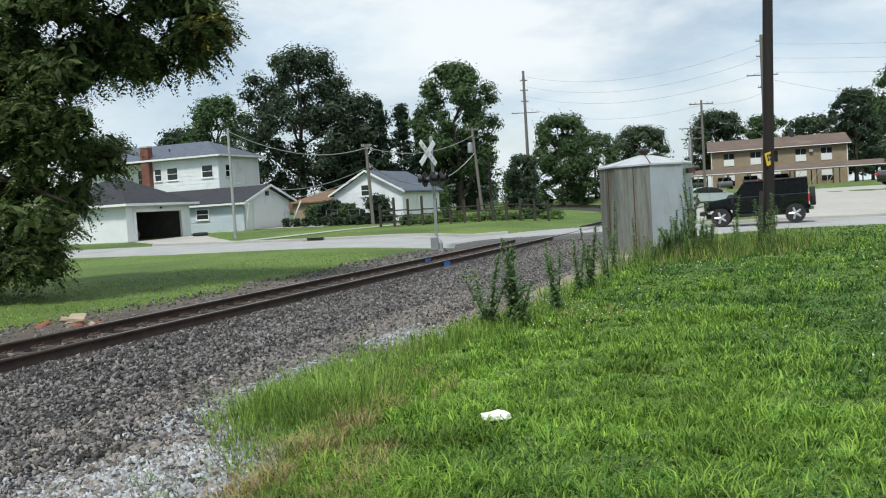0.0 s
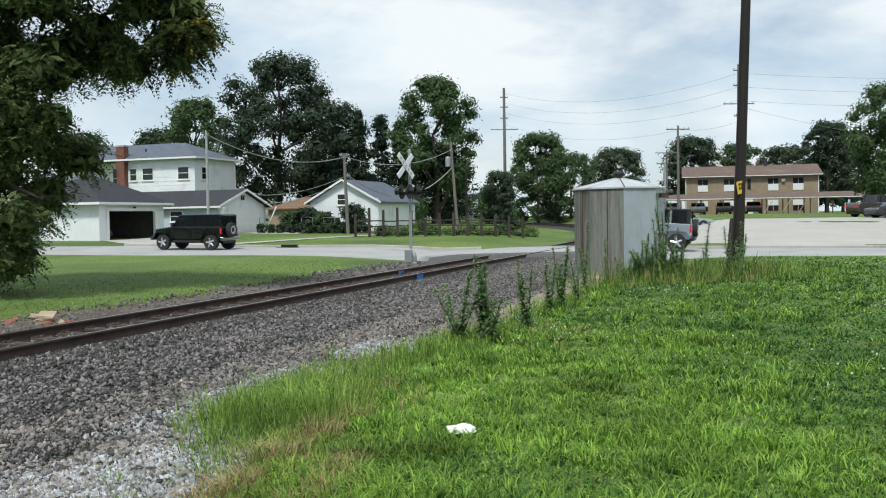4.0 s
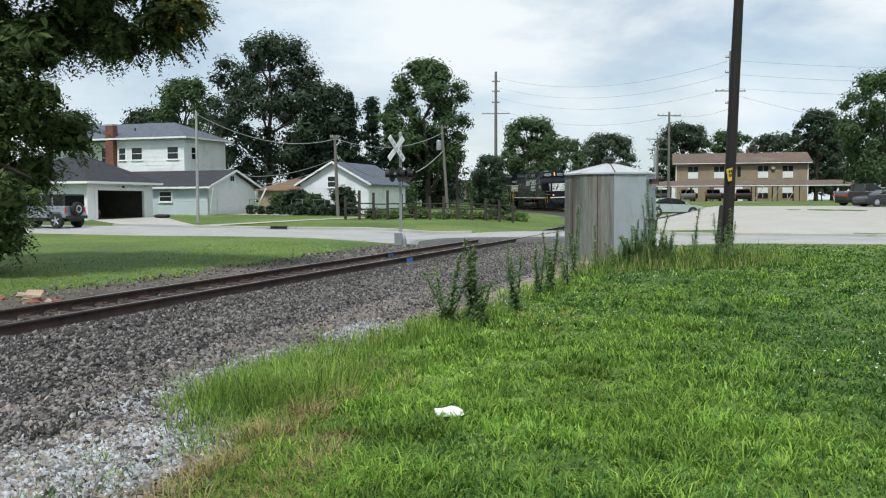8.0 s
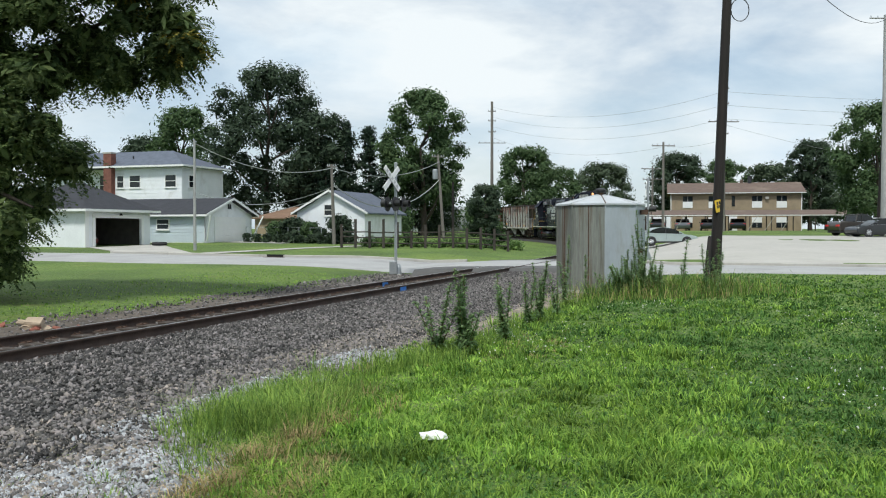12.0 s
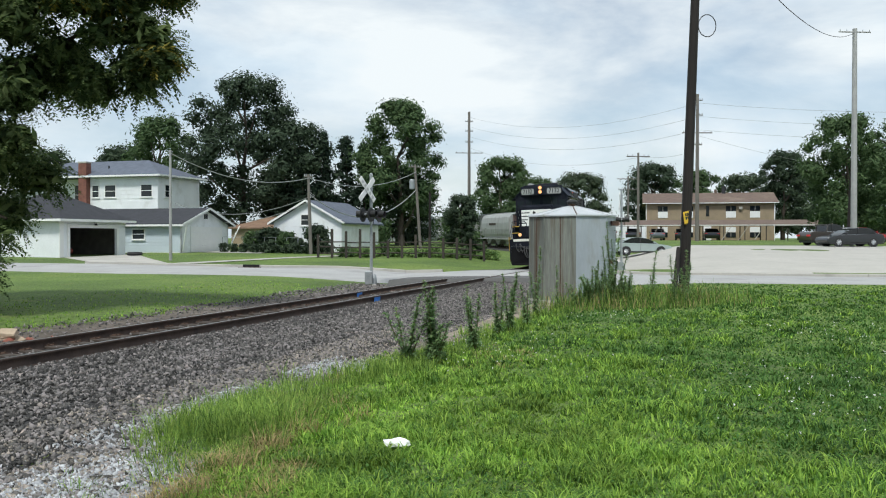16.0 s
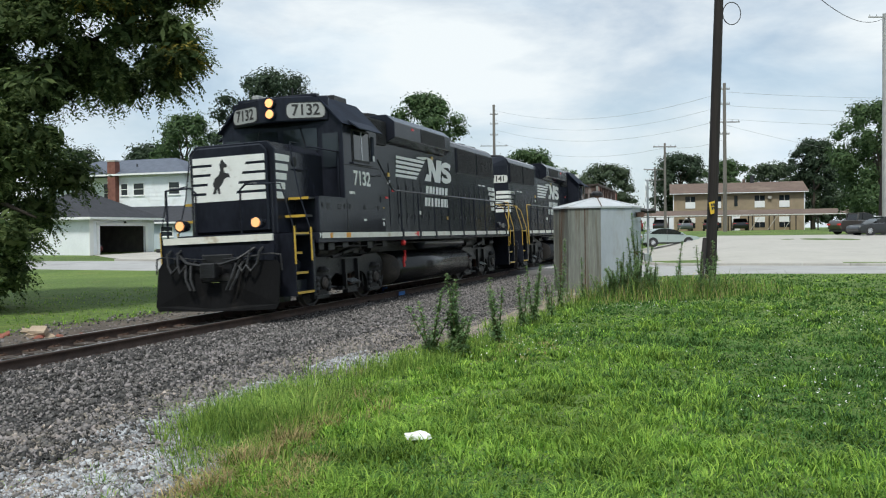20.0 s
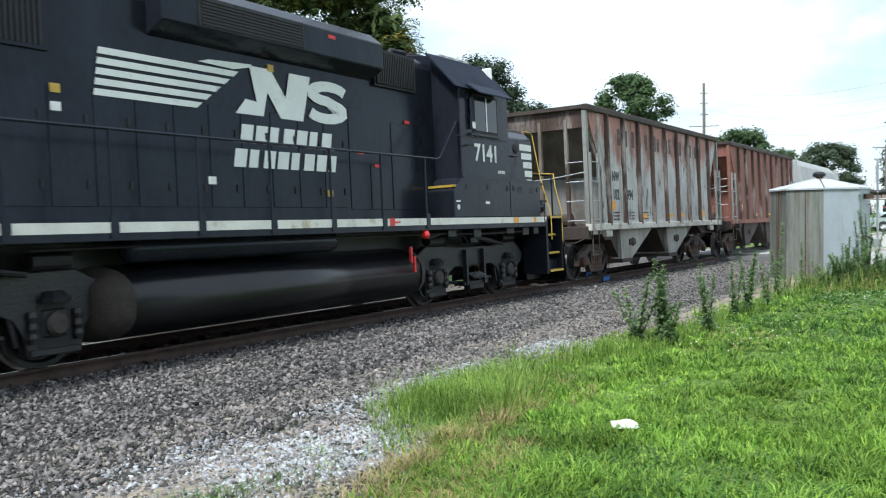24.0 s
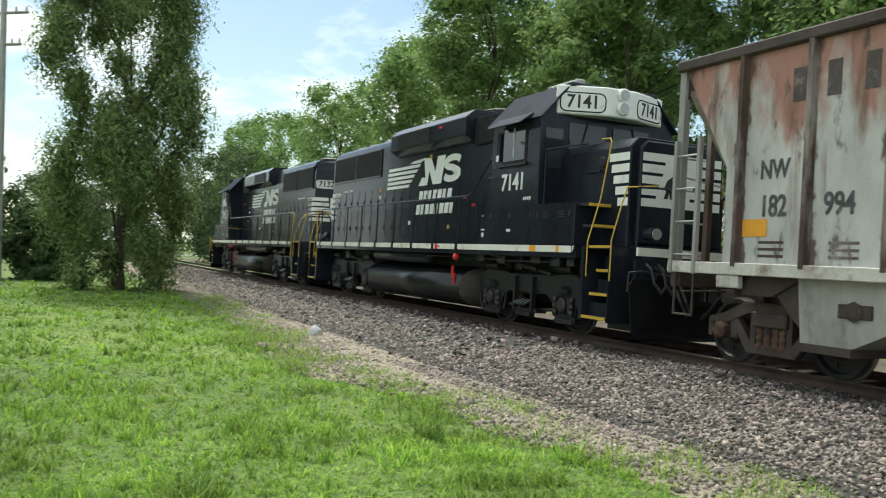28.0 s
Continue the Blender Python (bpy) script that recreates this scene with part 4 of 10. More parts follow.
def side_bar(bm, x0, x1, z0, z1, y, slant=0.0):
    """A thin painted bar on a side wall at y, leaning by slant."""
    d = 0.004 if y > 0 else -0.004
    vs = [bm.verts.new(p) for p in ((x0, y, z0), (x1, y, z0), (x1 + slant, y, z1), (x0 + slant, y, z1), (x0, y + d, z0), (x1, y + d, z0), (x1 + slant, y + d, z1), (x0 + slant, y + d, z1))]
    for f in ((3, 2, 1, 0), (4, 5, 6, 7), (0, 1, 5, 4), (1, 2, 6, 5), (2, 3, 7, 6), (3, 0, 4, 7)):
        bm.faces.new([vs[i] for i in f])


HORSE = [(-0.25, 0.0), (-0.20, 0.13), (-0.24, 0.22), (-0.18, 0.34), (-0.06, 0.42), (-0.02, 0.54), (-0.04, 0.64), (0.00, 0.72), (0.05, 0.76), (0.08, 0.70), (0.17, 0.63), (0.15, 0.57), (0.07, 0.58),
         (0.09, 0.46), (0.20, 0.44), (0.24, 0.34), (0.16, 0.36), (0.07, 0.32), (0.02, 0.22), (-0.06, 0.14), (-0.04, 0.0), (-0.10, 0.0), (-0.12, 0.12), (-0.16, 0.0)]


def locomotive(number, panel_white, lights_on, turns):
    """A four-axle road engine, nose towards +x, rail level at z 0."""
    L = thing("locomotive", Matrix.Identity(4), "", "locomotive")
    P = lambda name, bm, m, lab="", parent=None: part(name, bm, m, parent or L, lab)
    P("underframe", boxes((-8.5, 8.5, -0.75, 0.75, 0.95, 1.36), (-8.6, 8.6, -0.35, 0.35, 0.75, 1.1)), LOCO_DIRTY)
    P("walkway", boxes((-7.52, 7.52, -1.56, 1.56, 1.34, 1.55), (-8.72, -7.52, -0.92, 0.92, 1.34, 1.55), (7.52, 8.72, -0.92, 0.92, 1.34, 1.55), bev=0.008), LOCO_BLACK)
    for o in (-1, 1):
        y = 1.562 * o
        posts = np.linspace(-7.1, 2.9, 9)
        cuts = [-7.5, *posts, 7.52]
        for a, b in zip(cuts, cuts[1:]):
            bm = nb()
            side_bar(bm, a + 0.045, b - 0.045, 1.43, 1.545, y)
            P("sill_stripe", bm, SILL_WHITE, "white painted sill stripe with rusty scuffs")
        for a, b in ((6.0, 6.22), (6.90, 7.0)):
            bm = nb()
            side_bar(bm, a, b, 1.435, 1.54, y + 0.005 * o)
            P("reflector", bm, LOCO_ORANGE, "amber reflector")
        for x in posts:
            P("handrail_post", rod(nb(), (x, 1.54 * o, 1.36), (x, 1.54 * o, 2.56), 0.022, seg=6), LOCO_BLACK)
            P("post_foot", boxes((x - 0.05, x + 0.05, min(1.555 * o, 1.585 * o), max(1.555 * o, 1.585 * o), 1.37, 1.62)), LOCO_BLACK)
        P("handrail", rods([(-7.1, 1.54 * o, 2.56), (3.3, 1.54 * o, 2.56), (3.42, 1.53 * o, 2.60), (4.12, 1.46 * o, 3.27), (4.2, 1.46 * o, 3.28)], 0.02, 6), LOCO_BLACK)
        P("grab_hoop", rods([(-7.52, 1.54 * o, 1.0), (-7.55, 1.54 * o, 1.7), (-7.70, 1.54 * o, 2.50), (-7.62, 1.54 * o, 2.56), (-7.1, 1.54 * o, 2.56)], 0.018, 8), LOCO_YELLOW, "yellow bent grab rail")
        # end steps
        for e in (-1, 1):
            x0, x1 = sorted((7.60 * e, 8.42 * e))
            y0, y1 = sorted((0.93 * o, 1.50 * o))
            for a, b in ((7.60, 7.70), (8.395, 8.42)):
                P("step_side", boxes((min(a * e, b * e), max(a * e, b * e), y0, y1, 0.33, 1.5)), LOCO_BLACK)
            P("step_back", boxes((min(7.70 * e, 8.395 * e), max(7.70 * e, 8.395 * e), y0 if o > 0 else y1 - 0.03, y0 + 0.03 if o > 0 else y1, 0.20, 1.5)), LOCO_BLACK)
            for z, a, depth in ((0.39, 7.72, 0.0), (0.77, 7.80, 0.08), (1.16, 7.86, 0.16)):
                xa, xb = sorted((a * e, 8.39 * e))
                yy = (1.505 - depth) * o
                P("step", boxes((xa, xb, min(0.97 * o, yy), max(0.97 * o, yy), z - 0.02, z + 0.02)), LOCO_DIRTY)
                P("step_edge", boxes((xa, xb, min(yy, yy + 0.012 * o), max(yy, yy + 0.012 * o), z - 0.025, z + 0.022)), LOCO_YELLOW, "yellow step edge")
                P("step_riser", boxes((xa, xb, yy - 0.16 * o - 0.006, yy - 0.16 * o + 0.006, z + 0.02, z + 0.24)), LOCO_BLACK)
            P("sill_edge", boxes((min(7.84 * e, 8.42 * e), max(7.84 * e, 8.42 * e), min(1.50 * o, 1.515 * o), max(1.50 * o, 1.515 * o), 1.52, 1.56)), LOCO_YELLOW, "yellow platform edge")
            upper = LOCO_BLACK if e > 0 and not panel_white else LOCO_YELLOW
            if upper is LOCO_BLACK:
                P("step_post", rods([(7.82 * e, 1.548 * o, 1.0), (7.82 * e, 1.548 * o, 1.66)], 0.018, 8), LOCO_YELLOW, "yellow lower end of the grab rail")
                P("step_post", rods([(8.44 * e, 1.518 * o, 0.95), (8.44 * e, 1.518 * o, 1.68)], 0.018, 8), LOCO_YELLOW, "yellow lower end of the grab rail")
            P("step_rail", rods([(7.82 * e, 1.53 * o, 1.05), (7.82 * e, 1.53 * o, 1.62), (7.82 * e, 1.32 * o, 2.35), (7.82 * e, 1.16 * o, 3.30 if e > 0 else 2.48), (7.76 * e, 1.14 * o, 3.37 if e > 0 else 2.52), (7.48 * e, 1.12 * o, 3.39 if e > 0 else 2.52)], 0.012, 8),
              upper, "slim bent grab rail")
            P("step_rail", rods([(8.44 * e, 1.50 * o, 1.0), (8.44 * e, 1.50 * o, 1.65), (8.46 * e, 1.36 * o, 2.2), (8.52 * e, 1.30 * o, 2.5), (8.6 * e, 0.75 * o, 2.56)], 0.012, 8), upper, "slim bent grab rail")
            P("end_step_top", boxes((x0, x1, y0, y1, 1.5, 1.55)), LOCO_BLACK)
        # fuel and air
        part("air_reservoir", lathes([(0.08, -2.95), (0.15, -2.88), (0.165, -2.8), (0.165, 0.72), (0.15, 0.80), (0.08, 0.86)], "x", (0, 1.16 * o, 1.24), 18), LOCO_BLACK, L, "black air reservoir", True)
        for xb in (3.7, 4.6, 5.9, 6.6, 7.1):
            P("under_sill_box", boxes((xb, xb + 0.22 + 0.1 * (xb % 1), min(1.28 * o, 1.46 * o), max(1.28 * o, 1.46 * o), 1.16 + 0.03 * (xb % 2), 1.34), bev=0.01), LOCO_DIRTY)
        P("brake_pipe", rods([(3.1, 1.42 * o, 1.20), (3.5, 1.42 * o, 1.28), (4.9, 1.42 * o, 1.24), (6.9, 1.42 * o, 1.26)], 0.02, 6), LOCO_DIRTY)
        P("air_pipe", rods([(-4.2, 1.3 * o, 1.28), (4.4, 1.3 * o, 1.28), (4.8, 1.2 * o, 1.1)], 0.022, 6), LOCO_DIRTY)
        for x in (2.50, 2.59):
            P("fuel_gauge", boxes((x, x + 0.05, 1.44 * o - 0.02, 1.44 * o + 0.02, 0.82 if x < 2.55 else 0.66, 1.08 if x < 2.55 else 0.92)), LOCO_RED, "red-framed fuel gauge")
        P("fuel_cutoff", lathes([(0.07, 1.50 * o), (0.07, 1.57 * o), (0.03, 1.60 * o)], "y", (2.85, 0, 1.27), 12), LOCO_RED, "red fuel shut-off")
        bm = nb()
        side_bar(bm, 1.79, 1.92, 1.43, 1.55, 1.57 * o)
        side_bar(bm, 1.90, 2.07, 1.475, 1.50, 1.573 * o)
        P("emergency_pull", bm, LOCO_RED, "red emergency pull")
    tank = []
    for i in range(28):
        a = 2 * math.pi * i / 28
        c, q = math.cos(a), math.sin(a)
        tank.append((1.42 * math.copysign(abs(c) ** 0.55, c), 0.63 + 0.46 * math.copysign(abs(q) ** 0.75, q)))
    part("fuel_tank", prisms(tank, "x", -3.0, 2.86), TANK_SIDE, L, "dusty black fuel tank", True)
    for a, b in ((2.86, 3.20), (-3.0, -3.34)):
        bm = nb()
        rings = [[bm.verts.new((x, y * k, 0.63 + (z - 0.63) * k)) for y, z in tank] for x, k in ((a, 1.005), (a + (b - a) * 0.5, 0.97), (b, 0.84))]
        for p, q in zip(rings, rings[1:]):
            for i in range(28):
                bm.faces.new((p[i], p[(i + 1) % 28], q[(i + 1) % 28], q[i]))
        bm.faces.new(rings[2])
        part("tank_end", bm, TANK_END, L, "dirt-brown bulged tank end", True)
    # pilots
    for e in (-1, 1):
        X = lambda v: v * e
        bm = nb()
        box(bm, min(X(8.66), X(8.74)), max(X(8.66), X(8.74)), -1.22, 1.22, 0.70, 1.36)
        P("pilot_plate", bm, LOCO_BLACK)
        bm = nb()
        front = [(-1.30, 0.13), (0.0, 0.11), (1.30, 0.13), (1.36, 0.22), (1.36, 0.95), (1.28, 1.05), (0.42, 1.07), (0.30, 0.66), (-0.30, 0.66), (-0.42, 1.07), (-1.28, 1.05), (-1.36, 0.95), (-1.36, 0.22)]
        prism(bm, front, "x", 8.80 * e, 8.83 * e)
        for v in bm.verts:
            v.co.x += e * ((1.05 - v.co.z) * 0.16 - abs(v.co.y) * 0.05)
        P("plow", bm, PLOW, "scuffed dark pilot plow plate")
        for y in (-0.75, 0.75):
            P("plow_grab", rods([(X(8.80), y - 0.18, 0.98), (X(8.86), y - 0.16, 1.14), (X(8.86), y + 0.16, 1.14), (X(8.80), y + 0.18, 0.98)], 0.014, 6), LOCO_DIRTY)
        P("end_stripe", boxes((min(X(8.725), X(8.775)), max(X(8.725), X(8.775)), -1.22, 1.22, 1.42, 1.55)), SILL_WHITE, "white end sill stripe")
        P("coupler", boxes((min(X(8.7), X(9.02)), max(X(8.7), X(9.02)), -0.10, 0.10, 0.80, 0.98), (min(X(8.98), X(9.14)), max(X(8.98), X(9.14)), -0.17, 0.15, 0.74, 1.04), bev=0.02), LOCO_DIRTY, "grimy knuckle coupler")
        for y in (-0.62, -0.5, 0.5, 0.62):
            P("air_hose", rods([(X(8.76), y, 1.08), (X(8.92), y, 1.0), (X(9.03), y * 0.9, 0.74), (X(9.06), y * 0.7, 0.52)], 0.025, 6), PLASTIC_BLACK)
        P("jumper_cable", rods([(X(8.78), -0.9, 1.25), (X(8.92), -0.6, 1.05), (X(8.93), -0.2, 0.98), (X(8.9), 0.2, 1.02), (X(8.92), 0.55, 1.1), (X(8.78), 0.85, 1.3)], 0.03, 6), PLASTIC_BLACK)
        for y in (-1.18, 1.18, -0.50, 0.50):
            P("end_handrail_post", rod(nb(), (X(8.66), y, 1.5), (X(8.66), y, 2.5 if abs(y) > 1 else 2.42), 0.02, seg=6), LOCO_BLACK)
        for q in (-1, 1):
            P("end_handrail", rods([(X(8.66), 1.18 * q, 2.50), (X(8.66), 0.62 * q, 2.52), (X(8.66), 0.50 * q, 2.42)], 0.02, 6), LOCO_BLACK)
            P("uncoupling_lever", rods([(X(8.78), 1.40 * q, 0.85), (X(8.78), 1.38 * q, 1.15), (X(8.84), 1.2 * q, 1.18), (X(8.86), 0.2 * q, 1.10)], 0.015, 6), LOCO_DIRTY)
        for y in (-0.85, 0.85):
            lamp = P("ditch_light", lathes([(0.10, X(8.5)), (0.125, X(8.70)), (0.125, X(8.73))], "x", (0, y, 1.78), 14), LOCO_BLACK)
            part("lens", lathes([(0.095, X(8.731)), (0.09, X(8.745))], "x", (0, y, 1.78), 14), LAMP_DIM if (lights_on and e > 0) else LAMP_OFF, lamp)
        for y in (-1.05, -0.82, 0.78, 1.0):
            P("air_hose", rods([(X(8.76), y, 1.30), (X(8.90), y, 1.22), (X(8.94), y * 0.96, 1.0), (X(8.98), y * 0.86, 0.86), (X(8.96), y * 0.74, 0.98)], 0.022, 6), PLASTIC_BLACK)
        P("pilot_bracket", boxes((min(X(8.72), X(8.80)), max(X(8.72), X(8.80)), -0.34, 0.34, 0.66, 1.20), bev=0.02), LOCO_DIRTY)
    # nose
    nose = [(-0.98, 1.556), (0.98, 1.556), (0.98, 3.24), (0.82, 3.40), (-0.82, 3.40), (-0.98, 3.24)]
    P("nose", prisms(nose, "x", 6.0, 8.12, 0.02), LOCO_BLACK)
    P("nose_front", prisms([(-0.86, 1.62), (0.86, 1.62), (0.86, 3.22), (0.74, 3.34), (-0.74, 3.34), (-0.86, 3.22)], "x", 8.12, 8.24, 0.03), LOCO_BLACK)
    for o in (-1, 1):
        P("side_box", prisms([(3.86, 1.552), (7.36, 1.552), (7.36, 2.28), (4.18, 2.28), (3.86, 2.04)], "y", min(0.94 * o, 1.515 * o), max(0.94 * o, 1.515 * o), 0.015), LOCO_BLACK, "black equipment locker below the cab")
        for x in (4.28, 5.06, 5.86, 6.12, 7.18):
            P("locker_latch", boxes((x, x + 0.06, 1.515 * o - 0.008, 1.515 * o + 0.008, 2.06, 2.16)), LOCO_VENT)
        for x in (6.33, 6.86):
            P("louvre", boxes(*[(x, x + 0.18, 1.515 * o - 0.006, 1.515 * o + 0.006, 2.04 + 0.045 * i, 2.06 + 0.045 * i) for i in range(3)]), LOCO_VENT)
        P("locker_seam", boxes((6.0, 6.02, 1.515 * o - 0.006, 1.515 * o + 0.006, 1.58, 2.26)), LOCO_VENT)
        P("locker_lip", boxes((4.2, 7.36, min(1.50 * o, 1.53 * o), max(1.50 * o, 1.53 * o), 2.265, 2.29)), LOCO_BLACK)
        for x, z in ((7.46, 2.26), (7.62, 1.90)):
            P("nose_step", boxes((x - 0.10, x + 0.20, min(1.0 * o, 1.44 * o), max(1.0 * o, 1.44 * o), z - 0.03, z + 0.01)), LOCO_DIRTY)
            P("step_edge", boxes((x + 0.20, x + 0.215, min(1.0 * o, 1.44 * o), max(1.0 * o, 1.44 * o), z - 0.035, z + 0.015)), LOCO_YELLOW, "yellow step edge")
        words("end_letter", "F", 0.13, Matrix.Translation((7.46, 1.578 * o, 1.488)) @ Matrix.Rotation(math.pi if o > 0 else 0, 4, "Z") @ Matrix.Rotation(math.pi / 2, 4, "X"), LOCO_WHITE, L)
        P("letter_plate", boxes((7.40, 7.52, 1.566 * o - 0.008, 1.566 * o + 0.008, 1.425, 1.55)), LOCO_BLACK)
        P("nose_handhold", rods([(6.9, 1.0 * o, 2.86), (6.9, 1.04 * o, 2.86), (7.35, 1.04 * o, 2.86), (7.35, 1.0 * o, 2.86)], 0.014, 6), LOCO_BLACK)
        P("nose_filler", lathes([(0.10, 0.975 * o), (0.10, 1.0 * o), (0.07, 1.01 * o)], "y", (7.35, 0, 3.02), 12), LOCO_VENT)
        P("grab_bar", rods([(6.1, 1.38 * o, 2.3), (6.1, 1.38 * o, 3.3), (6.9, 1.25 * o, 3.33), (7.2, 1.2 * o, 3.33)], 0.02, 6), LOCO_BLACK)
    # nose stripes in front and round the sides
    for i in range(5):
        z0 = 2.25 + 0.188 * i
        P("nose_stripe", boxes((8.24, 8.246, -0.82, 0.82, z0, z0 + 0.135)), LOCO_WHITE, "white nose stripe")
        for o in (-1, 1):
            bm = nb()
            side_bar(bm, 7.54 + (4 - i) * 0.07, 8.1, z0, z0 + 0.135, 0.982 * o)
            P("nose_stripe", bm, LOCO_WHITE, "white nose stripe")
    P("nose_panel", prisms([(-0.56, 2.25), (0.13, 2.25), (0.20, 2.55), (0.32, 2.80), (0.46, 3.137), (-0.34, 3.137), (-0.40, 2.80), (-0.50, 2.55)], "x", 8.247, 8.250), LOCO_WHITE, "white nose emblem panel")
    P("nose_emblem", prisms([(y * 0.86 - 0.16, 2.40 + z * 0.90) for y, z in HORSE], "x", 8.251, 8.255), INK, "black emblem shape on the nose")
    P("front_platform", boxes((8.1, 8.72, -0.92, 0.92, 1.5, 1.58)), LOCO_BLACK)
    # cab
    shell = [(-1.5, 1.55), (1.5, 1.55), (1.5, 3.94), (0.96, 4.54), (0.45, 4.63), (-0.45, 4.63), (-0.96, 4.54), (-1.5, 3.94)]
    cab = P("cab", prisms(shell, "x", 4.20, 6.06, 0.015), LOCO_BLACK, "glossy black engine cab")
    for o in (-1, 1):
        part("window_frame", boxes((4.66, 5.61, 1.5 * o - 0.012, 1.5 * o + 0.012, 3.10, 3.84)), LOCO_VENT, cab)
        for a, b in ((4.72, 5.12), (5.16, 5.55)):
            part("window_pane", boxes((a, b, 1.52 * o - 0.006, 1.52 * o + 0.006, 3.16, 3.79)), GLASS, cab)
        part("window_post", boxes((5.12, 5.16, 1.527 * o - 0.008, 1.527 * o + 0.008, 3.16, 3.79)), ALLOY, cab)
        part("armrest", boxes((4.5, 5.66, min(1.5 * o, 1.56 * o), max(1.5 * o, 1.56 * o), 3.06, 3.10)), LOCO_BLACK, cab)
        part("window_visor", prisms([(1.49 * o, 3.99), (1.78 * o, 3.79), (1.79 * o, 3.81), (1.5 * o, 4.02)], "x", 4.48, 5.76), AWNING, cab, "grey sheet-metal window visor")
        part("mirror", boxes((4.52, 4.64, 1.55 * o - 0.02, 1.55 * o + 0.02, 3.18, 3.74)), AWNING, cab)
        part("mirror_tag", boxes((4.53, 4.63, 1.575 * o - 0.004, 1.575 * o + 0.004, 3.18, 3.30)), LOCO_WHITE, cab)
        part("rain_gutter", boxes((4.2, 6.05, 1.505 * o - 0.012, 1.505 * o + 0.012, 3.93, 3.955)), LOCO_VENT, cab)
        part("front_window", boxes((6.06, 6.075, min(1.02 * o, 1.4 * o), max(1.02 * o, 1.4 * o), 3.0, 3.72)), GLASS, cab)
        part("windshield", boxes((6.06, 6.08, min(0.08 * o, 0.9 * o), max(0.08 * o, 0.9 * o), 3.36, 3.86)), GLASS, cab)
        part("wiper", rods([(6.10, 0.5 * o, 3.9), (6.10, 0.62 * o, 3.45)], 0.012, 5), LOCO_VENT, cab)
        words("road_number", number, 0.45, Matrix.Translation((5.13, 1.505 * o, 2.74)) @ Matrix.Rotation(math.pi if o > 0 else 0, 4, "Z") @ Matrix.Rotation(math.pi / 2, 4, "X"), LOCO_WHITE, cab, 1.03)
        bm = nb()
        for q in range(4):
            side_bar(bm, 5.78 - 0.075 * q, 5.83 - 0.075 * q, 2.39, 2.45, 1.502 * o, 0.01)
        part("model_mark", bm, LOCO_WHITE, cab, "small white model marking")
        part("data_mark", lathes([(0.05, 1.516 * o), (0.05, 1.520 * o)], "y", (4.0, 0, 1.74), 12), LOCO_WHITE, cab)
        part("data_bar", boxes((3.93, 4.07, 1.518 * o - 0.003, 1.518 * o + 0.003, 1.83, 1.86)), LOCO_WHITE, cab)
        part("data_plate", boxes((5.0, 5.15, 1.518 * o - 0.003, 1.518 * o + 0.003, 1.80, 1.85)), LOCO_WHITE, cab)
        part("cab_seam", boxes((4.06, 6.05, 1.5 * o - 0.006, 1.5 * o + 0.006, 3.02, 3.035)), LOCO_VENT, cab)
        part("roof_slope", prisms([(1.56 * o, 3.90), (0.95 * o, 4.575), (0.93 * o, 4.55), (1.51 * o, 3.92)], "x", 4.02, 6.16), ROOF_SHEEN, cab, "sloping cab roof plate with sky sheen in its colour")
        part("quarter_window", prisms([(1.08 * o, 2.98), (1.36 * o, 2.98), (1.38 * o, 3.60), (1.26 * o, 3.72), (1.12 * o, 3.66)], "x", 6.078, 6.086), GLASS, cab)
        part("armrest_hook", rods([(4.28, 1.52 * o, 2.86), (4.28, 1.60 * o, 2.86), (4.50, 1.60 * o, 2.86)], 0.012, 5), LOCO_VENT, cab)
    # number boards and headlight
    head = P("number_board_housing", prisms([(6.0, -1.18), (6.08, -1.20), (6.44, -0.30), (6.44, 0.30), (6.08, 1.20), (6.0, 1.18)], "z", 4.0, 4.54, 0.025), LOCO_WHITE if panel_white else LOCO_BLACK,
             "white number board panel" if panel_white else "black number board housing")
    def pill(w, h, r, z0, z1):
        return prisms([(sx * (w - r) + r * math.cos(a + q), sy * (h - r) + r * math.sin(a + q)) for sx, sy, a in ((1, 1, 0), (-1, 1, math.pi / 2), (-1, -1, math.pi), (1, -1, 1.5 * math.pi)) for q in (0, 0.52, 1.05, 1.57)], "z", z0, z1)

    for o in (-1, 1):
        slant = Matrix.Translation((6.26, 0.75 * o, 4.23)) @ Matrix.Rotation(math.pi / 2 + math.atan2(0.36, 0.90) * o, 4, "Z") @ Matrix.Rotation(math.pi / 2, 4, "X")
        part("number_board", pill(0.435, 0.185, 0.12, -0.002, 0.006), LOCO_BLACK if panel_white else LOCO_VENT, head).matrix_basis = slant
        part("number_board_face", pill(0.41, 0.16, 0.10, 0.005, 0.011), LOCO_WHITE if panel_white else mat("board_grey", (0.36, 0.37, 0.36), 0.5, 0, 0.1, 6, 0), head).matrix_basis = slant
        words("board_number", number, 0.335, slant @ Matrix.Translation((0, 0, 0.014)), INK, head, 0.92)
    for z in (4.18, 4.42):
        h = part("headlight", lathes([(0.13, 6.40), (0.13, 6.50), (0.11, 6.52)], "x", (0, 0, z), 14), LOCO_BLACK if not panel_white else LOCO_WHITE, head)
        part("headlight_lens", lathes([(0.10, 6.515), (0.09, 6.53)], "x", (0, 0, z), 14), LAMP_ON if lights_on else LAMP_OFF, head)
    P("cab_roof_vent", boxes((4.5, 5.0, -0.35, 0.25, 4.60, 4.74), bev=0.02), LOCO_VENT)
    P("roof_edge", boxes((6.02, 6.20, -0.98, 0.98, 4.52, 4.60), bev=0.02), LOCO_BLACK)
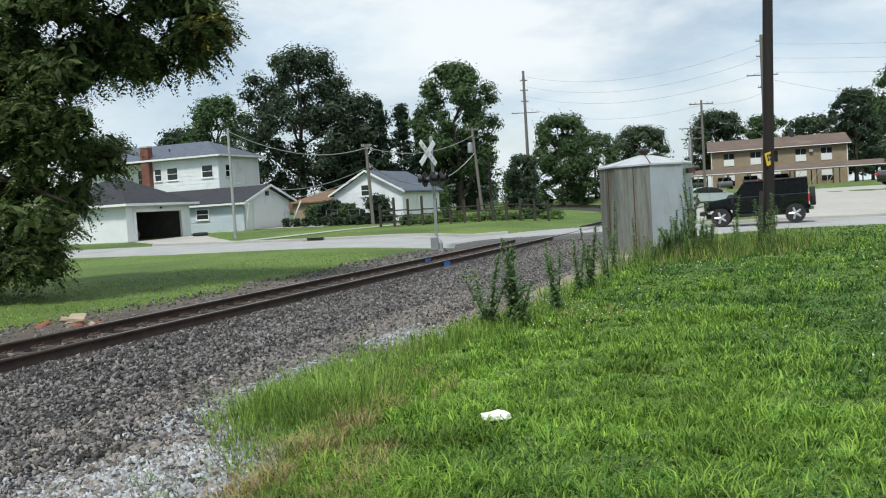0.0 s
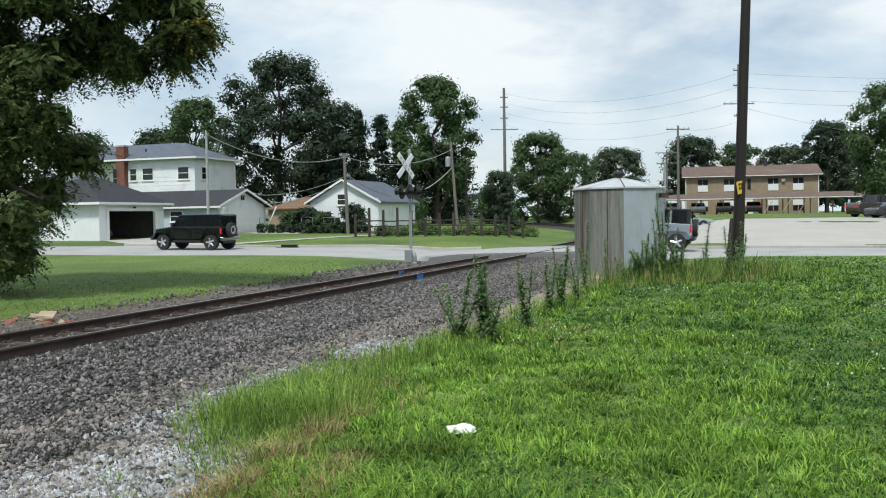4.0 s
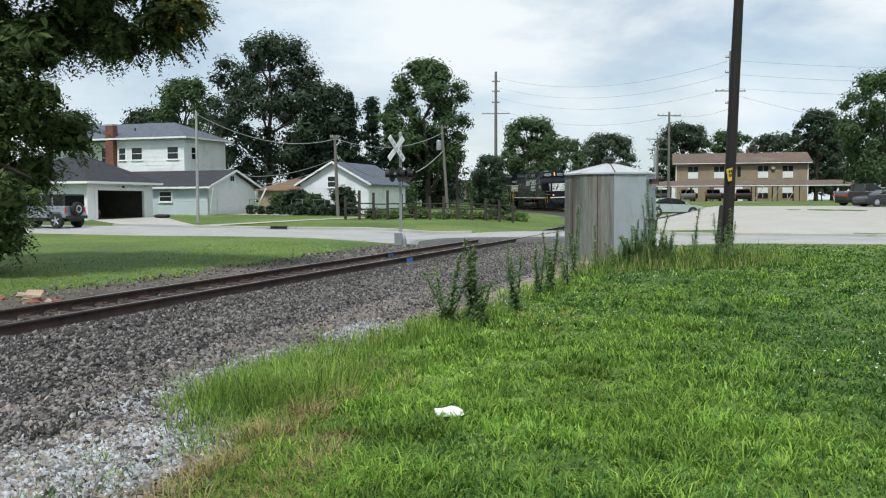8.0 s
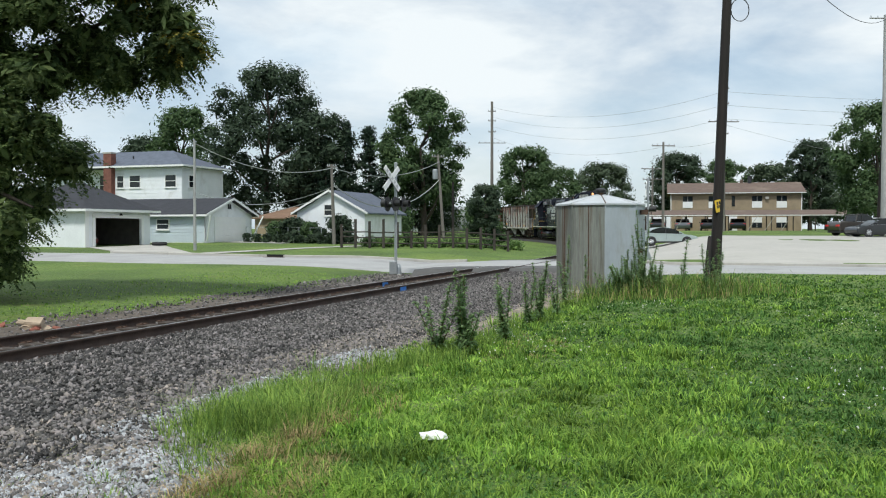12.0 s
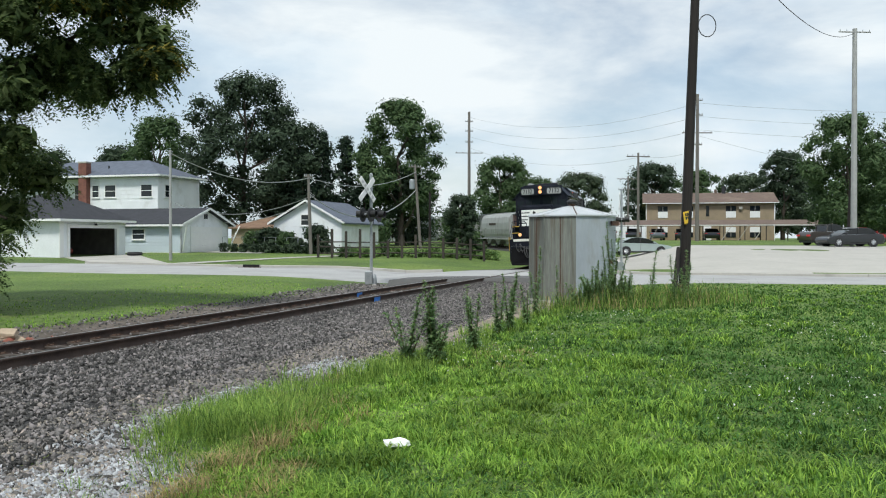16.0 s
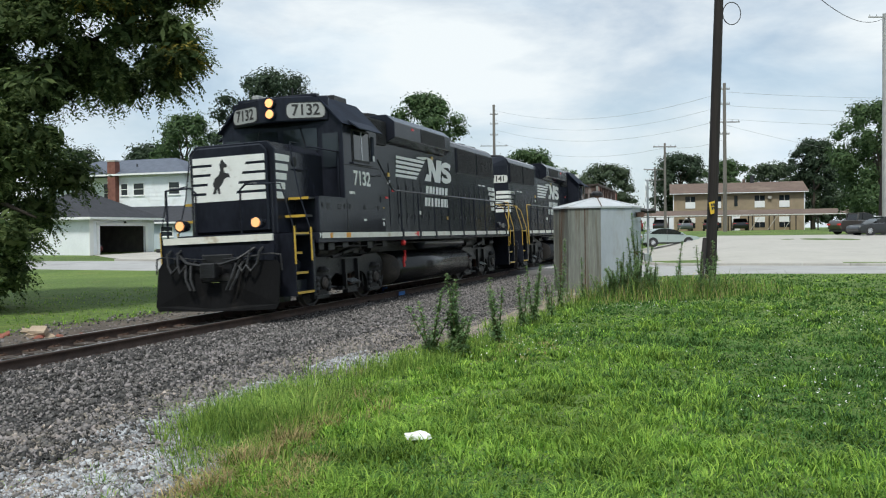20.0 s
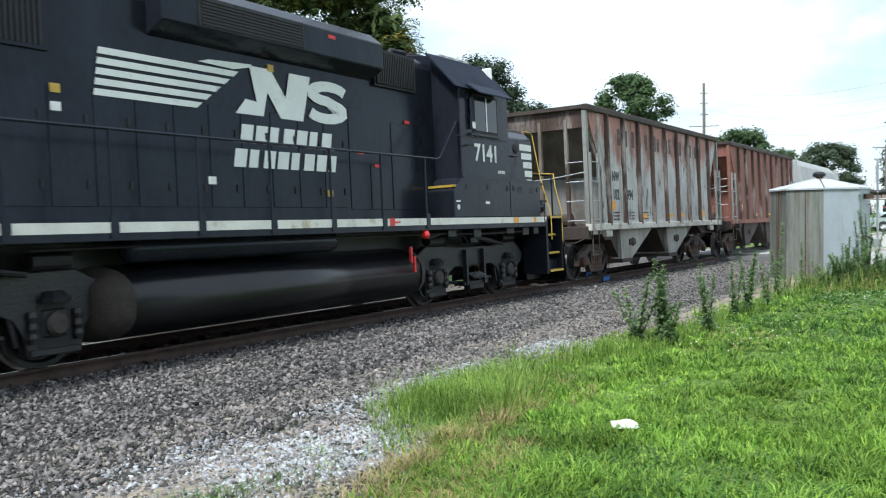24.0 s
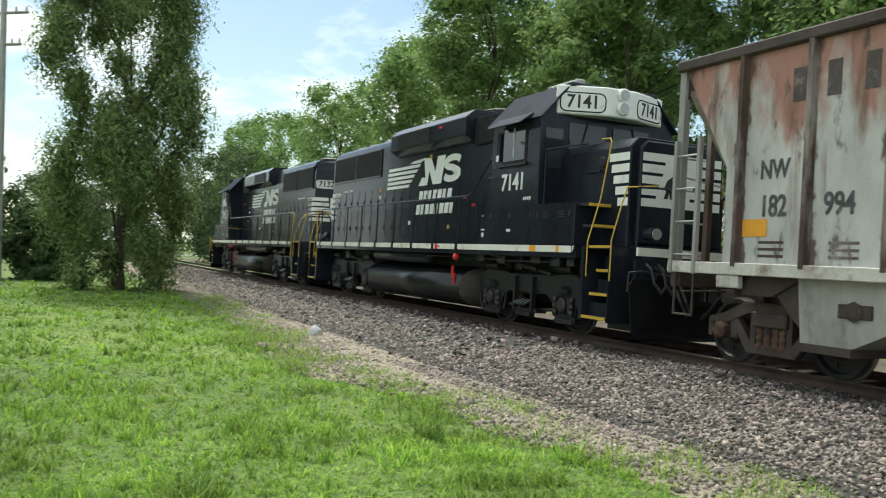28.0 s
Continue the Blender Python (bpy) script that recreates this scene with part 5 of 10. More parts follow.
    P("roof_beam", boxes((4.9, 6.0, -0.72, -0.55, 4.60, 4.72), bev=0.02), HOP_COVER, "pale roof conduit")
    for q in (5.1, 5.45, 5.8):
        P("roof_bracket", boxes((q - 0.05, q + 0.05, -0.80, -0.50, 4.55, 4.68), bev=0.01), HOP_COVER)
    P("air_conditioner", boxes((4.2, 4.9, 0.30, 0.78, 4.56, 4.76), bev=0.02), LOCO_DIRTY)
    P("antenna", rods([(5.8, 0.2, 4.6), (5.8, 0.2, 4.84)], 0.02, 6), LOCO_VENT)
    P("horn", rods([(3.7, -0.3, 4.52), (3.85, -0.3, 4.68), (4.3, -0.3, 4.70)], 0.05, 8), LOCO_VENT)
    # long hood
    hood = [(-0.93, 1.55), (0.93, 1.55), (0.93, 4.26), (0.86, 4.40), (0.70, 4.50), (-0.70, 4.50), (-0.86, 4.40), (-0.93, 4.26)]
    H = P("long_hood", prisms(hood, "x", -7.90, 4.21, 0.012), LOCO_BLACK, "glossy black engine hood")
    # the hood's end: two slanting faces meet a narrow middle one, and slope in to the roof
    plan = [(-7.88, 0.93), (-8.04, 0.93), (-8.36, 0.22), (-8.36, -0.22), (-8.04, -0.93), (-7.88, -0.93)]
    bm = nb()
    rings = [[bm.verts.new((x, y, z)) for x, y in plan] for z in (1.556, 4.12)]
    rings.append([bm.verts.new((max(x, -8.16) if x < -8.1 else x, y * 0.90, 4.38)) for x, y in plan])
    rings.append([bm.verts.new((-7.88 if x > -8.0 else -7.98, y * 0.72, 4.498)) for x, y in plan])
    for p, q in zip(rings, rings[1:]):
        for i in range(6):
            bm.faces.new((p[i], p[(i + 1) % 6], q[(i + 1) % 6], q[i]))
    bm.faces.new(rings[0][::-1])
    bm.faces.new(rings[-1])
    P("hood_end", bm, LOCO_BLACK)
    blister = [(-1.22, 4.00), (-0.92, 3.84), (0.92, 3.84), (1.22, 4.00), (1.22, 4.40), (0.98, 4.60), (-0.98, 4.60), (-1.22, 4.40)]
    P("brake_blister", prisms(blister, "x", -2.25, 2.30, 0.015), LOCO_BLACK, "black dynamic brake housing")
    for o in (-1, 1):
        for x0, x1 in ((-7.84, -5.78), (-5.72, -3.62)):
            P("radiator_frame", boxes((x0, x1, min(0.92 * o, 0.965 * o), max(0.92 * o, 0.965 * o), 3.44, 4.25), bev=0.006), LOCO_BLACK)
            bm = nb()
            for i in range(30):
                x = x0 + 0.05 + i * (x1 - x0 - 0.1) / 30
                box(bm, x, x + 0.036, 0.965 * o - 0.014, 0.965 * o + 0.014, 3.49, 4.21)
            P("radiator_grille", bm, LOCO_VENT)
        bm = nb()
        for i in range(8):
            box(bm, -1.62, 0.30, 1.222 * o - 0.016, 1.222 * o + 0.016, 4.045 + i * 0.043, 4.068 + i * 0.043)
        for x in (-1.66, -1.0, -0.34, 0.32):
            box(bm, x - 0.02, x + 0.02, 1.222 * o - 0.010, 1.222 * o + 0.010, 4.03, 4.40)
        P("brake_grille", bm, LOCO_VENT)
        # flat black sheet stands for the shade behind the louvres
        P("grille_recess", boxes((-1.64, 0.32, 1.221 * o - 0.004, 1.221 * o + 0.004, 4.03, 4.40)), INK)
        bm = nb()
        for i in range(22):
            box(bm, 2.40 + i * 0.052, 2.43 + i * 0.052, 1.0 * o - 0.02, 1.0 * o + 0.02, 3.82, 4.36)
        box(bm, 2.35, 3.58, min(0.90 * o, 0.99 * o), max(0.90 * o, 0.99 * o), 3.78, 4.40)
        P("filter_grille", bm, LOCO_VENT)
        for i in range(17):
            x = -7.75 + i * 0.585
            if x > 1.6:
                break
            P("hood_door", boxes((x, x + 0.55, 0.93 * o - 0.012, 0.93 * o + 0.012, 1.75, 3.10), bev=0.004), LOCO_BLACK)
            for zl in (2.7, 1.95):
                P("door_latch", boxes((x + 0.45, x + 0.49, 0.946 * o - 0.012, 0.946 * o + 0.012, zl, zl + 0.1)), LOCO_VENT)
        for x0, x1, z0, z1 in ((1.65, 2.15, 1.72, 3.35), (2.20, 2.75, 1.72, 2.46), (2.82, 3.55, 1.72, 3.2)):
            P("hood_panel", boxes((x0, x1, 0.93 * o - 0.014, 0.93 * o + 0.014, z0, z1), bev=0.004), LOCO_BLACK)
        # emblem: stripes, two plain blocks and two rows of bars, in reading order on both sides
        X = (lambda u: -3.07 + u) if o < 0 else (lambda u: 1.70 - u)
        yy = 0.947 * o

        def flat(pts, name, lab):
            P(name, prisms([(X(u), z) for u, z in pts], "y", min(yy, yy + 0.005 * o), max(yy, yy + 0.005 * o)), LOCO_WHITE, lab)

        for i in range(5):
            z = 3.03 + i * 0.122
            flat([(0.02 * i, z), (1.55 + 0.17 * i, z), (1.65 + 0.17 * i, z + 0.078), (0.02 + 0.02 * i, z + 0.078)], "emblem_stripe", "white emblem stripe")
        flat([(1.60, 3.64), (2.24, 3.62), (2.62, 3.70), (2.58, 3.73), (1.80, 3.69)], "emblem_stripe", "white emblem stripe")
        flat([(2.54, 3.71), (2.96, 3.71), (3.26, 3.34), (3.36, 3.71), (3.82, 3.71), (3.62, 3.03), (3.14, 3.03), (2.88, 3.38), (2.78, 3.03), (2.24, 3.03), (2.44, 3.24), (2.66, 3.22)], "emblem_block", "white emblem shape")
        mid, rx, rz, wide = 4.22, 0.40, 0.135, 0.095
        line = [(mid + rx * math.cos(radians(a)), 3.50 + rz * math.sin(radians(a)) * 0.86) for a in range(20, 271, 25)]
        line += [(mid + rx * math.cos(radians(a)), 3.23 + rz * math.sin(radians(a)) * 0.86) for a in range(90, -161, -25)][1:]
        outer, inner = [], []
        for q, (u, z) in enumerate(line):
            (ua, za), (ub, zb) = line[max(0, q - 1)], line[min(len(line) - 1, q + 1)]
            du, dz = ub - ua, zb - za
            k = wide / max(1e-6, math.hypot(du, dz))
            lean = 0.22 * (z - 3.37)
            outer.append((u - dz * k * 1.3 + lean, z + du * k * 0.82))
            inner.append((u + dz * k * 1.3 + lean, z - du * k * 0.82))
        flat(outer + inner[::-1], "emblem_block", "white emblem shape")
        for row, k, u0 in ((2.64, 7, 2.30), (2.30, 8, 2.16)):
            for q in range(k):
                u = u0 + q * 0.285
                w = 0.225 if (q * 7 + k) % 3 else 0.17
                flat([(u, row), (u + w, row), (u + w + 0.05, row + 0.25), (u + 0.05, row + 0.25)], "name_bar", "white slanted bar of lettering")
        for u, z, m2 in ((-0.55, 3.0, LOCO_YELLOW), (-0.55, 2.8, LOCO_WHITE), (4.12, 1.92, LOCO_YELLOW), (1.7, 2.05, LOCO_WHITE), (2.9, 3.68, LOCO_YELLOW)):
            P("label_sticker", prisms([(X(u), z), (X(u + 0.12), z), (X(u + 0.12), z + 0.1), (X(u), z + 0.1)], "y", yy - 0.012, yy + 0.012), m2, "small sticker")
        for x, z in ((3.22, 3.22), (2.30, 2.42), (1.85, 2.62), (0.9, 4.28)):
            yw = (1.225 if z > 3.5 else 0.95) * o
            P("warning_sticker", boxes((x, x + 0.16, yw - 0.006, yw + 0.006, z, z + 0.055)), LOCO_RED, "red warning sticker")
        for i in range(5):
            z0 = 2.30 + 0.178 * i
            bm = nb()
            side_bar(bm, -8.03, -7.50 + 0.085 * i, z0, z0 + 0.122, 0.938 * o)
            P("hood_stripe", bm, LOCO_WHITE, "white stripe round the hood end")
            bm = nb()
            inner = 0.40 + 0.02 * i
            k = (inner - 0.22) / 0.71
            prism(bm, [(-8.362 + 0.32 * k, inner * o), (-8.044, 0.932 * o), (-8.050, 0.936 * o), (-8.368 + 0.32 * k, (inner + 0.004) * o)], "z", z0, z0 + 0.122)
            P("hood_end_stripe", bm, LOCO_WHITE, "white stripe on the hood end")
        for q in range(2):
            bm = nb()
            side_bar(bm, -6.8 + 0.5 * q, -6.45 + 0.5 * q, 3.13, 3.17, 0.95 * o)
            P("hood_dash", bm, LOCO_WHITE)
        white = mat("board_white", (0.66, 0.66, 0.62), 0.5, 0, 0.1, 6, 0)
        slant = Matrix.Translation((-8.205, 0.575 * o, 3.60)) @ Matrix.Rotation(-math.pi / 2 - radians(23.7) * o, 4, "Z") @ Matrix.Rotation(math.pi / 2, 4, "X")
        corner = P("number_board_frame", pill(0.40, 0.175, 0.11, -0.01, 0.012), LOCO_BLACK)
        corner.matrix_basis = slant
        part("number_board_face", pill(0.37, 0.15, 0.10, 0.010, 0.018), white, corner, "white number board")
        words("board_number", number, 0.30, Matrix.Translation((0, 0, 0.022)), INK, corner, 0.92)
        for x in (2.95, 3.6):
            P("cab_step", boxes((4.02 if x > 3 else 3.9, 4.16, min(0.95 * o, 1.5 * o), max(0.95 * o, 1.5 * o), 1.8 if x > 3 else 2.1, 1.84 if x > 3 else 2.14)), LOCO_YELLOW, "yellow cab step")
    P("hood_end_panel", prisms([(-0.21, 2.30), (0.21, 2.30), (0.21, 3.134), (-0.21, 3.134)], "x", -8.372, -8.364), LOCO_WHITE, "white emblem panel on the hood end")
    for o in (-1, 1):
        bm = nb()
        prism(bm, [(-8.364, 0.21 * o), (-8.272, 0.42 * o), (-8.277, 0.424 * o), (-8.370, 0.214 * o)], "z", 2.30, 3.134)
        P("hood_end_panel", bm, LOCO_WHITE, "white emblem panel on the hood end")
    P("hood_end_emblem", prisms([(-y * 0.75, 2.40 + z * 0.88) for y, z in HORSE], "x", -8.378, -8.374), INK, "black emblem shape")
    for y in (-0.12, 0.12):
        P("rear_headlight", lathes([(0.105, -8.34), (0.105, -8.42), (0.09, -8.43)], "x", (0, y, 3.98), 14), LAMP_OFF)
    for x in (-7.1, -5.9, -4.7, 0.2, 1.8):
        P("roof_fan", lathes([(0.55, 4.40), (0.55, 4.58 if x < -4 else 4.68), (0.45, 4.62 if x < -4 else 4.72), (0.1, 4.62 if x < -4 else 4.72)], "z", (x, 0, 0), 16), LOCO_VENT)
    P("exhaust_stack", boxes((-3.2, -2.6, -0.25, 0.25, 4.45, 4.66)), LOCO_VENT)
    P("roof_walk", boxes((-3.8, -2.4, -0.5, 0.5, 4.49, 4.54), (2.6, 4.1, -0.5, 0.5, 4.49, 4.58)), LOCO_BLACK)
    P("sand_hatch", boxes((7.2, 7.6, -0.2, 0.2, 3.28, 3.34)), LOCO_BLACK)
    for xc in (-5.18, 5.18):
        loco_truck(L, xc, turns)
    return L


def freight_truck(car, xc, turns, rot):
    t = part("truck", boxes((-0.25, 0.25, -0.98, 0.98, 0.50, 0.85)), HOP_DARK, car, "rusty brown three-piece freight truck")
    t.matrix_basis = Matrix.Translation((xc, 0, 0))
    for o in (-1, 1):
        y = 1.0 * o
        bm = prisms([(-1.14, 0.52), (-1.14, 0.62), (-0.74, 0.70), (-0.46, 0.86), (0.46, 0.86), (0.74, 0.70), (1.14, 0.62), (1.14, 0.52), (0.74, 0.56), (0.42, 0.72), (-0.42, 0.72), (-0.74, 0.56)], "y", y - 0.07, y + 0.07, 0.015)
        prism(bm, [(-0.74, 0.60), (-0.42, 0.17), (0.42, 0.17), (0.74, 0.60), (0.60, 0.62), (0.34, 0.29), (-0.34, 0.29), (-0.60, 0.62)], "y", y - 0.065, y + 0.065, 0.015)
        for e in (-1, 1):
            prism(bm, [(0.27 * e, 0.26), (0.36 * e, 0.30), (0.36 * e, 0.74), (0.27 * e, 0.74)], "y", y - 0.06, y + 0.06)
            prism(bm, [(1.10 * e, 0.34), (1.16 * e, 0.36), (1.16 * e, 0.60), (1.06 * e, 0.60)], "y", y - 0.06, y + 0.06)
            prism(bm, [(0.60 * e, 0.36), (0.72 * e, 0.36), (0.74 * e, 0.60), (0.62 * e, 0.62)], "y", y - 0.06, y + 0.06)
        part("side_frame", bm, HOP_DARK, t)
        for x in (-0.89, 0.89):
            part("bearing_cap", lathes([(0.12, y), (0.12, y + 0.13 * o), (0.07, y + 0.17 * o)], "y", (x, 0, 0.44), 12), RUST, t)
        for x in (-0.2, -0.07, 0.07, 0.2):
            part("coil_spring", lathes([(0.05, 0.24), (0.062, 0.29), (0.05, 0.34), (0.062, 0.39), (0.05, 0.44), (0.062, 0.49), (0.05, 0.54)], "z", (x, y + 0.03 * o, 0), 10), RUST, t)
        part("bolster_end", boxes((-0.30, 0.30, min(y - 0.05 * o, y + 0.12 * o), max(y - 0.05 * o, y + 0.12 * o), 0.54, 0.74), bev=0.02), HOP_DARK, t)
    for x in (-0.89, 0.89):
        wheelset(t, x, 0.44, turns if rot else None)
    return t


def hopper(body_paint, upper_paint, digits, turns, rot, worn=True):
    """An open-top coal hopper with outside stakes; rail level at z 0."""
    C = thing("hopper_car", Matrix.Identity(4), "", "railway car", "hopper cars in the train")
    P = lambda name, bm, m, lab="", parent=None: part(name, bm, m, parent or C, lab)
    zs, zt, half, cut = 1.29, 4.07, 5.80, 4.78
    slope = HOP_SLOPE if worn else body_paint
    P("centre_sill", boxes((-6.2, 6.2, -0.18, 0.18, 0.78, 1.08)), HOP_DARK)
    for o in (-1, 1):
        y = 1.48 * o
        sheet = [(-cut, zs), (cut, zs), (cut, 2.62), (half - 0.10, zt), (-half + 0.10, zt), (-cut, 2.62)]
        P("side_sheet", prisms(sheet, "y", y - 0.02, y + 0.02), HOP_SIDE if worn else body_paint, "pale grey side sheet streaked with rust and old red paint" if worn else "faded oxide-red side sheet")
        P("side_sill", boxes((-half, half, min(y - 0.05 * o, y + 0.1 * o), max(y - 0.05 * o, y + 0.1 * o), zs - 0.09, zs + 0.07), bev=0.01), HOP_SILL if worn else body_paint)
        P("top_chord", boxes((-half, half, min(y - 0.05 * o, y + 0.11 * o), max(y - 0.05 * o, y + 0.11 * o), zt - 0.03, zt + 0.12), bev=0.02), HOP_DARK, "rusty brown top chord")
        for i in range(9):
            x = -4.5 + i * 1.125
            P("stake", prisms([(x - 0.085, y), (x - 0.05, y + 0.03 * o), (x - 0.035, y + 0.11 * o), (x + 0.035, y + 0.11 * o), (x + 0.05, y + 0.03 * o), (x + 0.085, y)], "z", zs + 0.02, zt - 0.02), HOP_RIB if worn else upper_paint, "rusty side stake")
        for e in (-1, 1):
            P("corner_post", boxes((5.72 * e - 0.06, 5.72 * e + 0.06, y - 0.05, y + 0.05, zs - 0.1, zt)), HOP_POST if worn else body_paint)
            for x in (5.72 * e, 5.24 * e):
                P("ladder_rail", boxes((x - 0.03, x + 0.03, y + 0.06 * o, y + 0.12 * o, zs - 0.10, 3.05) if o > 0 else (x - 0.03, x + 0.03, y - 0.12, y - 0.06, zs - 0.10, 3.05)), HOP_POST)
            for q in range(4):
                P("ladder_rung", rod(nb(), (5.24 * e, y + 0.09 * o, zs + 0.16 + q * 0.46), (5.72 * e, y + 0.09 * o, zs + 0.16 + q * 0.46), 0.014, seg=6), GALV)
            P("stirrup_step", rods([(5.66 * e, y + 0.06 * o, zs - 0.05), (5.66 * e, y + 0.06 * o, 0.62), (5.28 * e, y + 0.06 * o, 0.62), (5.28 * e, y + 0.06 * o, zs - 0.05)], 0.016, 6), HOP_DARK)
            P("jacking_pad", boxes((4.62 * e - 0.2, 4.62 * e + 0.2, min(y - 0.03 * o, y + 0.08 * o), max(y - 0.03 * o, y + 0.08 * o), zs - 0.26, zs - 0.09), bev=0.015), HOP_SILL if worn else HOP_DARK)
            for q in range(4):
                P("end_ladder_rung", rod(nb(), (5.80 * e, min(0.98 * o, 1.42 * o), 1.45 + 0.46 * q), (5.80 * e, max(0.98 * o, 1.42 * o), 1.45 + 0.46 * q), 0.014, seg=6), GALV)
            P("bolster_web", prisms([(3.4 * e, zs - 0.02), (cut * e, zs - 0.02), (4.5 * e, 0.95), (4.0 * e, 0.95)], "y", min(0.5 * o, 1.38 * o), max(0.5 * o, 1.38 * o)), HOP_DARK)
    for e in (-1, 1):
        P("slope_sheet", prisms([(5.70 * e, zt - 0.30), (5.62 * e, zt - 0.30), (4.70 * e, 2.55), (4.78 * e, 2.52)], "y", -1.45, 1.45), slope, "rust-stained sloping end sheet")
        P("bulkhead", boxes((4.74 * e - 0.03, 4.74 * e + 0.03, -1.44, 1.44, 1.1, 2.56)), HOP_POST if worn else body_paint, "grey upright sheet below the slope")
        for y in (-0.95, -0.15, 0.30, 0.98):
            P("end_post", boxes((5.70 * e - 0.045, 5.70 * e + 0.045, y - 0.04, y + 0.04, zs - 0.1, zt - 0.2)), HOP_RIB if worn and abs(y) > 0.9 else slope)
        P("end_sheet", boxes((5.68 * e - 0.03, 5.68 * e + 0.03, -1.48, 1.48, zt - 0.42, zt + 0.06)), HOP_RIB if worn else body_paint, "rusty band across the car's end")
        P("end_chord", boxes((5.74 * e - 0.06, 5.74 * e + 0.06, -1.5, 1.5, zt + 0.02, zt + 0.11)), HOP_DARK)
        P("end_handrail", rods([(5.82 * e, -1.45, 2.50), (5.84 * e, -0.6, 2.42), (5.84 * e, 0.6, 2.48), (5.82 * e, 1.45, 2.58)], 0.015, 6), GALV)
        P("end_sill", boxes((5.72 * e - 0.1, 5.72 * e + 0.1, -1.5, 1.5, 1.0, zs + 0.02), bev=0.015), HOP_DARK)
        P("coupler", boxes((min(5.8 * e, 6.4 * e), max(5.8 * e, 6.4 * e), -0.1, 0.1, 0.80, 0.98), (min(6.35 * e, 6.55 * e), max(6.35 * e, 6.55 * e), -0.17, 0.15, 0.74, 1.04), bev=0.02), LOCO_DIRTY, "grimy knuckle coupler")
        P("draft_box", boxes((min(5.2 * e, 6.0 * e), max(5.2 * e, 6.0 * e), -0.32, 0.32, 0.72, 1.06), bev=0.02), HOP_DARK)
        P("brake_hose", rods([(5.95 * e, 0.45, 0.85), (6.25 * e, 0.4, 0.6), (6.5 * e, 0.3, 0.5)], 0.025, 6), PLASTIC_BLACK)
        P("uncoupling_lever", rods([(5.90 * e, 1.40, 1.0), (5.95 * e, 1.2, 0.92), (6.0 * e, 0.3, 0.95)], 0.014, 5), HOP_DARK)
        freight_truck(C, 4.30 * e, turns, rot)
    P("brake_wheel", lathes([(0.24, -5.90), (0.27, -5.92), (0.24, -5.94)], "x", (0, 0.6, 2.3), 14), HOP_DARK)
    P("air_tank", rod(nb(), (5.05, -0.55, 1.45), (5.05, 0.75, 1.45), 0.19, seg=14), HOP_DARK)
    P("brake_cylinder", rod(nb(), (4.9, 0.95, 1.25), (5.45, 0.95, 1.25), 0.14, seg=12), HOP_DARK)
    P("brake_rod", rods([(-5.2, 0.42, 0.95), (5.2, 0.42, 0.95)], 0.018, 5), HOP_DARK)
    for xc in (2.35, -1.45):
        for o in (-1, 1):
            y0, y1 = sorted((0.25 * o, 1.42 * o))
            P("chute", prisms([(xc - 1.35, zs - 0.08), (xc + 1.20, zs - 0.08), (xc + 1.12, 0.42), (xc + 0.42, 0.42)], "y", y0, y1), HOP_CHUTE if worn else HOP_DARK, "grimy discharge chute")
            P("chute_slope", prisms([(xc + 1.16, zs - 0.05), (xc + 1.9, zs - 0.05), (xc + 1.10, 0.46)], "y", y0 + 0.1, y1 - 0.1), HOP_DARK)
            P("chute_gate", boxes((xc + 0.38, xc + 1.16, min(0.3 * o, 1.44 * o), max(0.3 * o, 1.44 * o), 0.34, 0.44)), HOP_DARK)
            P("gate_gear", lathes([(0.10, 1.42 * o), (0.12, 1.46 * o), (0.07, 1.48 * o)], "y", (xc + 0.35, 0, 0.86), 8), HOP_DARK)
            P("gate_bracket", boxes((xc + 0.12, xc + 0.58, min(1.42 * o, 1.45 * o), max(1.42 * o, 1.45 * o), 0.78, 0.94), bev=0.01), HOP_DARK)
    P("interior_floor", boxes((-4.6, 4.6, -1.44, 1.44, 1.25, 1.40)), HOP_DARK)
    # lettering on both sides
    for o in (-1, 1):
        R = Matrix.Rotation(math.pi if o > 0 else 0, 4, "Z") @ Matrix.Rotation(math.pi / 2, 4, "X")
        yy = 1.506 * o
        d = -1 if o > 0 else 1
        ink = mat("faded_black_lettering", (0.060, 0.062, 0.066), 0.7, 0, 0.3, 6, 0.1, 30, (0.20, 0.20, 0.20), 0.22, 5)
        for q, txt in enumerate(digits.split()):
            words("car_number", txt, 0.37, Matrix.Translation((d * (-3.93 + 1.0 * q), yy, 2.07)) @ R, ink if worn else LOCO_WHITE, C, 0.80)
        rnd = random.Random(5)
        if worn:
            for i in range(15):
                x = -3.6 + i * 0.52
                if abs((x + 4.5) % 1.125) < 0.20:
                    x += 0.22
                bm = nb()
                side_bar(bm, d * x - 0.10, d * x + 0.10, 3.34, 3.34 + rnd.uniform(0.36, 0.44), yy - 0.004 * o)
                P("name_bar", bm, mat("faded_lettering", (0.085, 0.066, 0.062), 0.8, 0, 0.3, 6, 0.1, 30, (0.30, 0.24, 0.22), 0.30, 5), "dark faded bar of lettering")
            words("reporting_mark", "NW", 0.33, Matrix.Translation((d * -3.93, yy, 2.53)) @ R, ink, C, 0.80)
        for i, (x, z, w, h) in enumerate(((-4.22, 1.70, 0.21, 0.22), (-1.85, 1.48, 0.20, 0.10), (0.45, 1.48, 0.19, 0.10), (1.55, 1.48, 0.17, 0.12), (3.8, 1.48, 0.16, 0.20))):
            bm = nb()
            side_bar(bm, d * x - w, d * x + w, z, z + h, yy)
            P("reflector", bm, LOCO_ORANGE, "amber reflector patch")
        for i in range(3):
            for q in range(3):
                bm = nb()
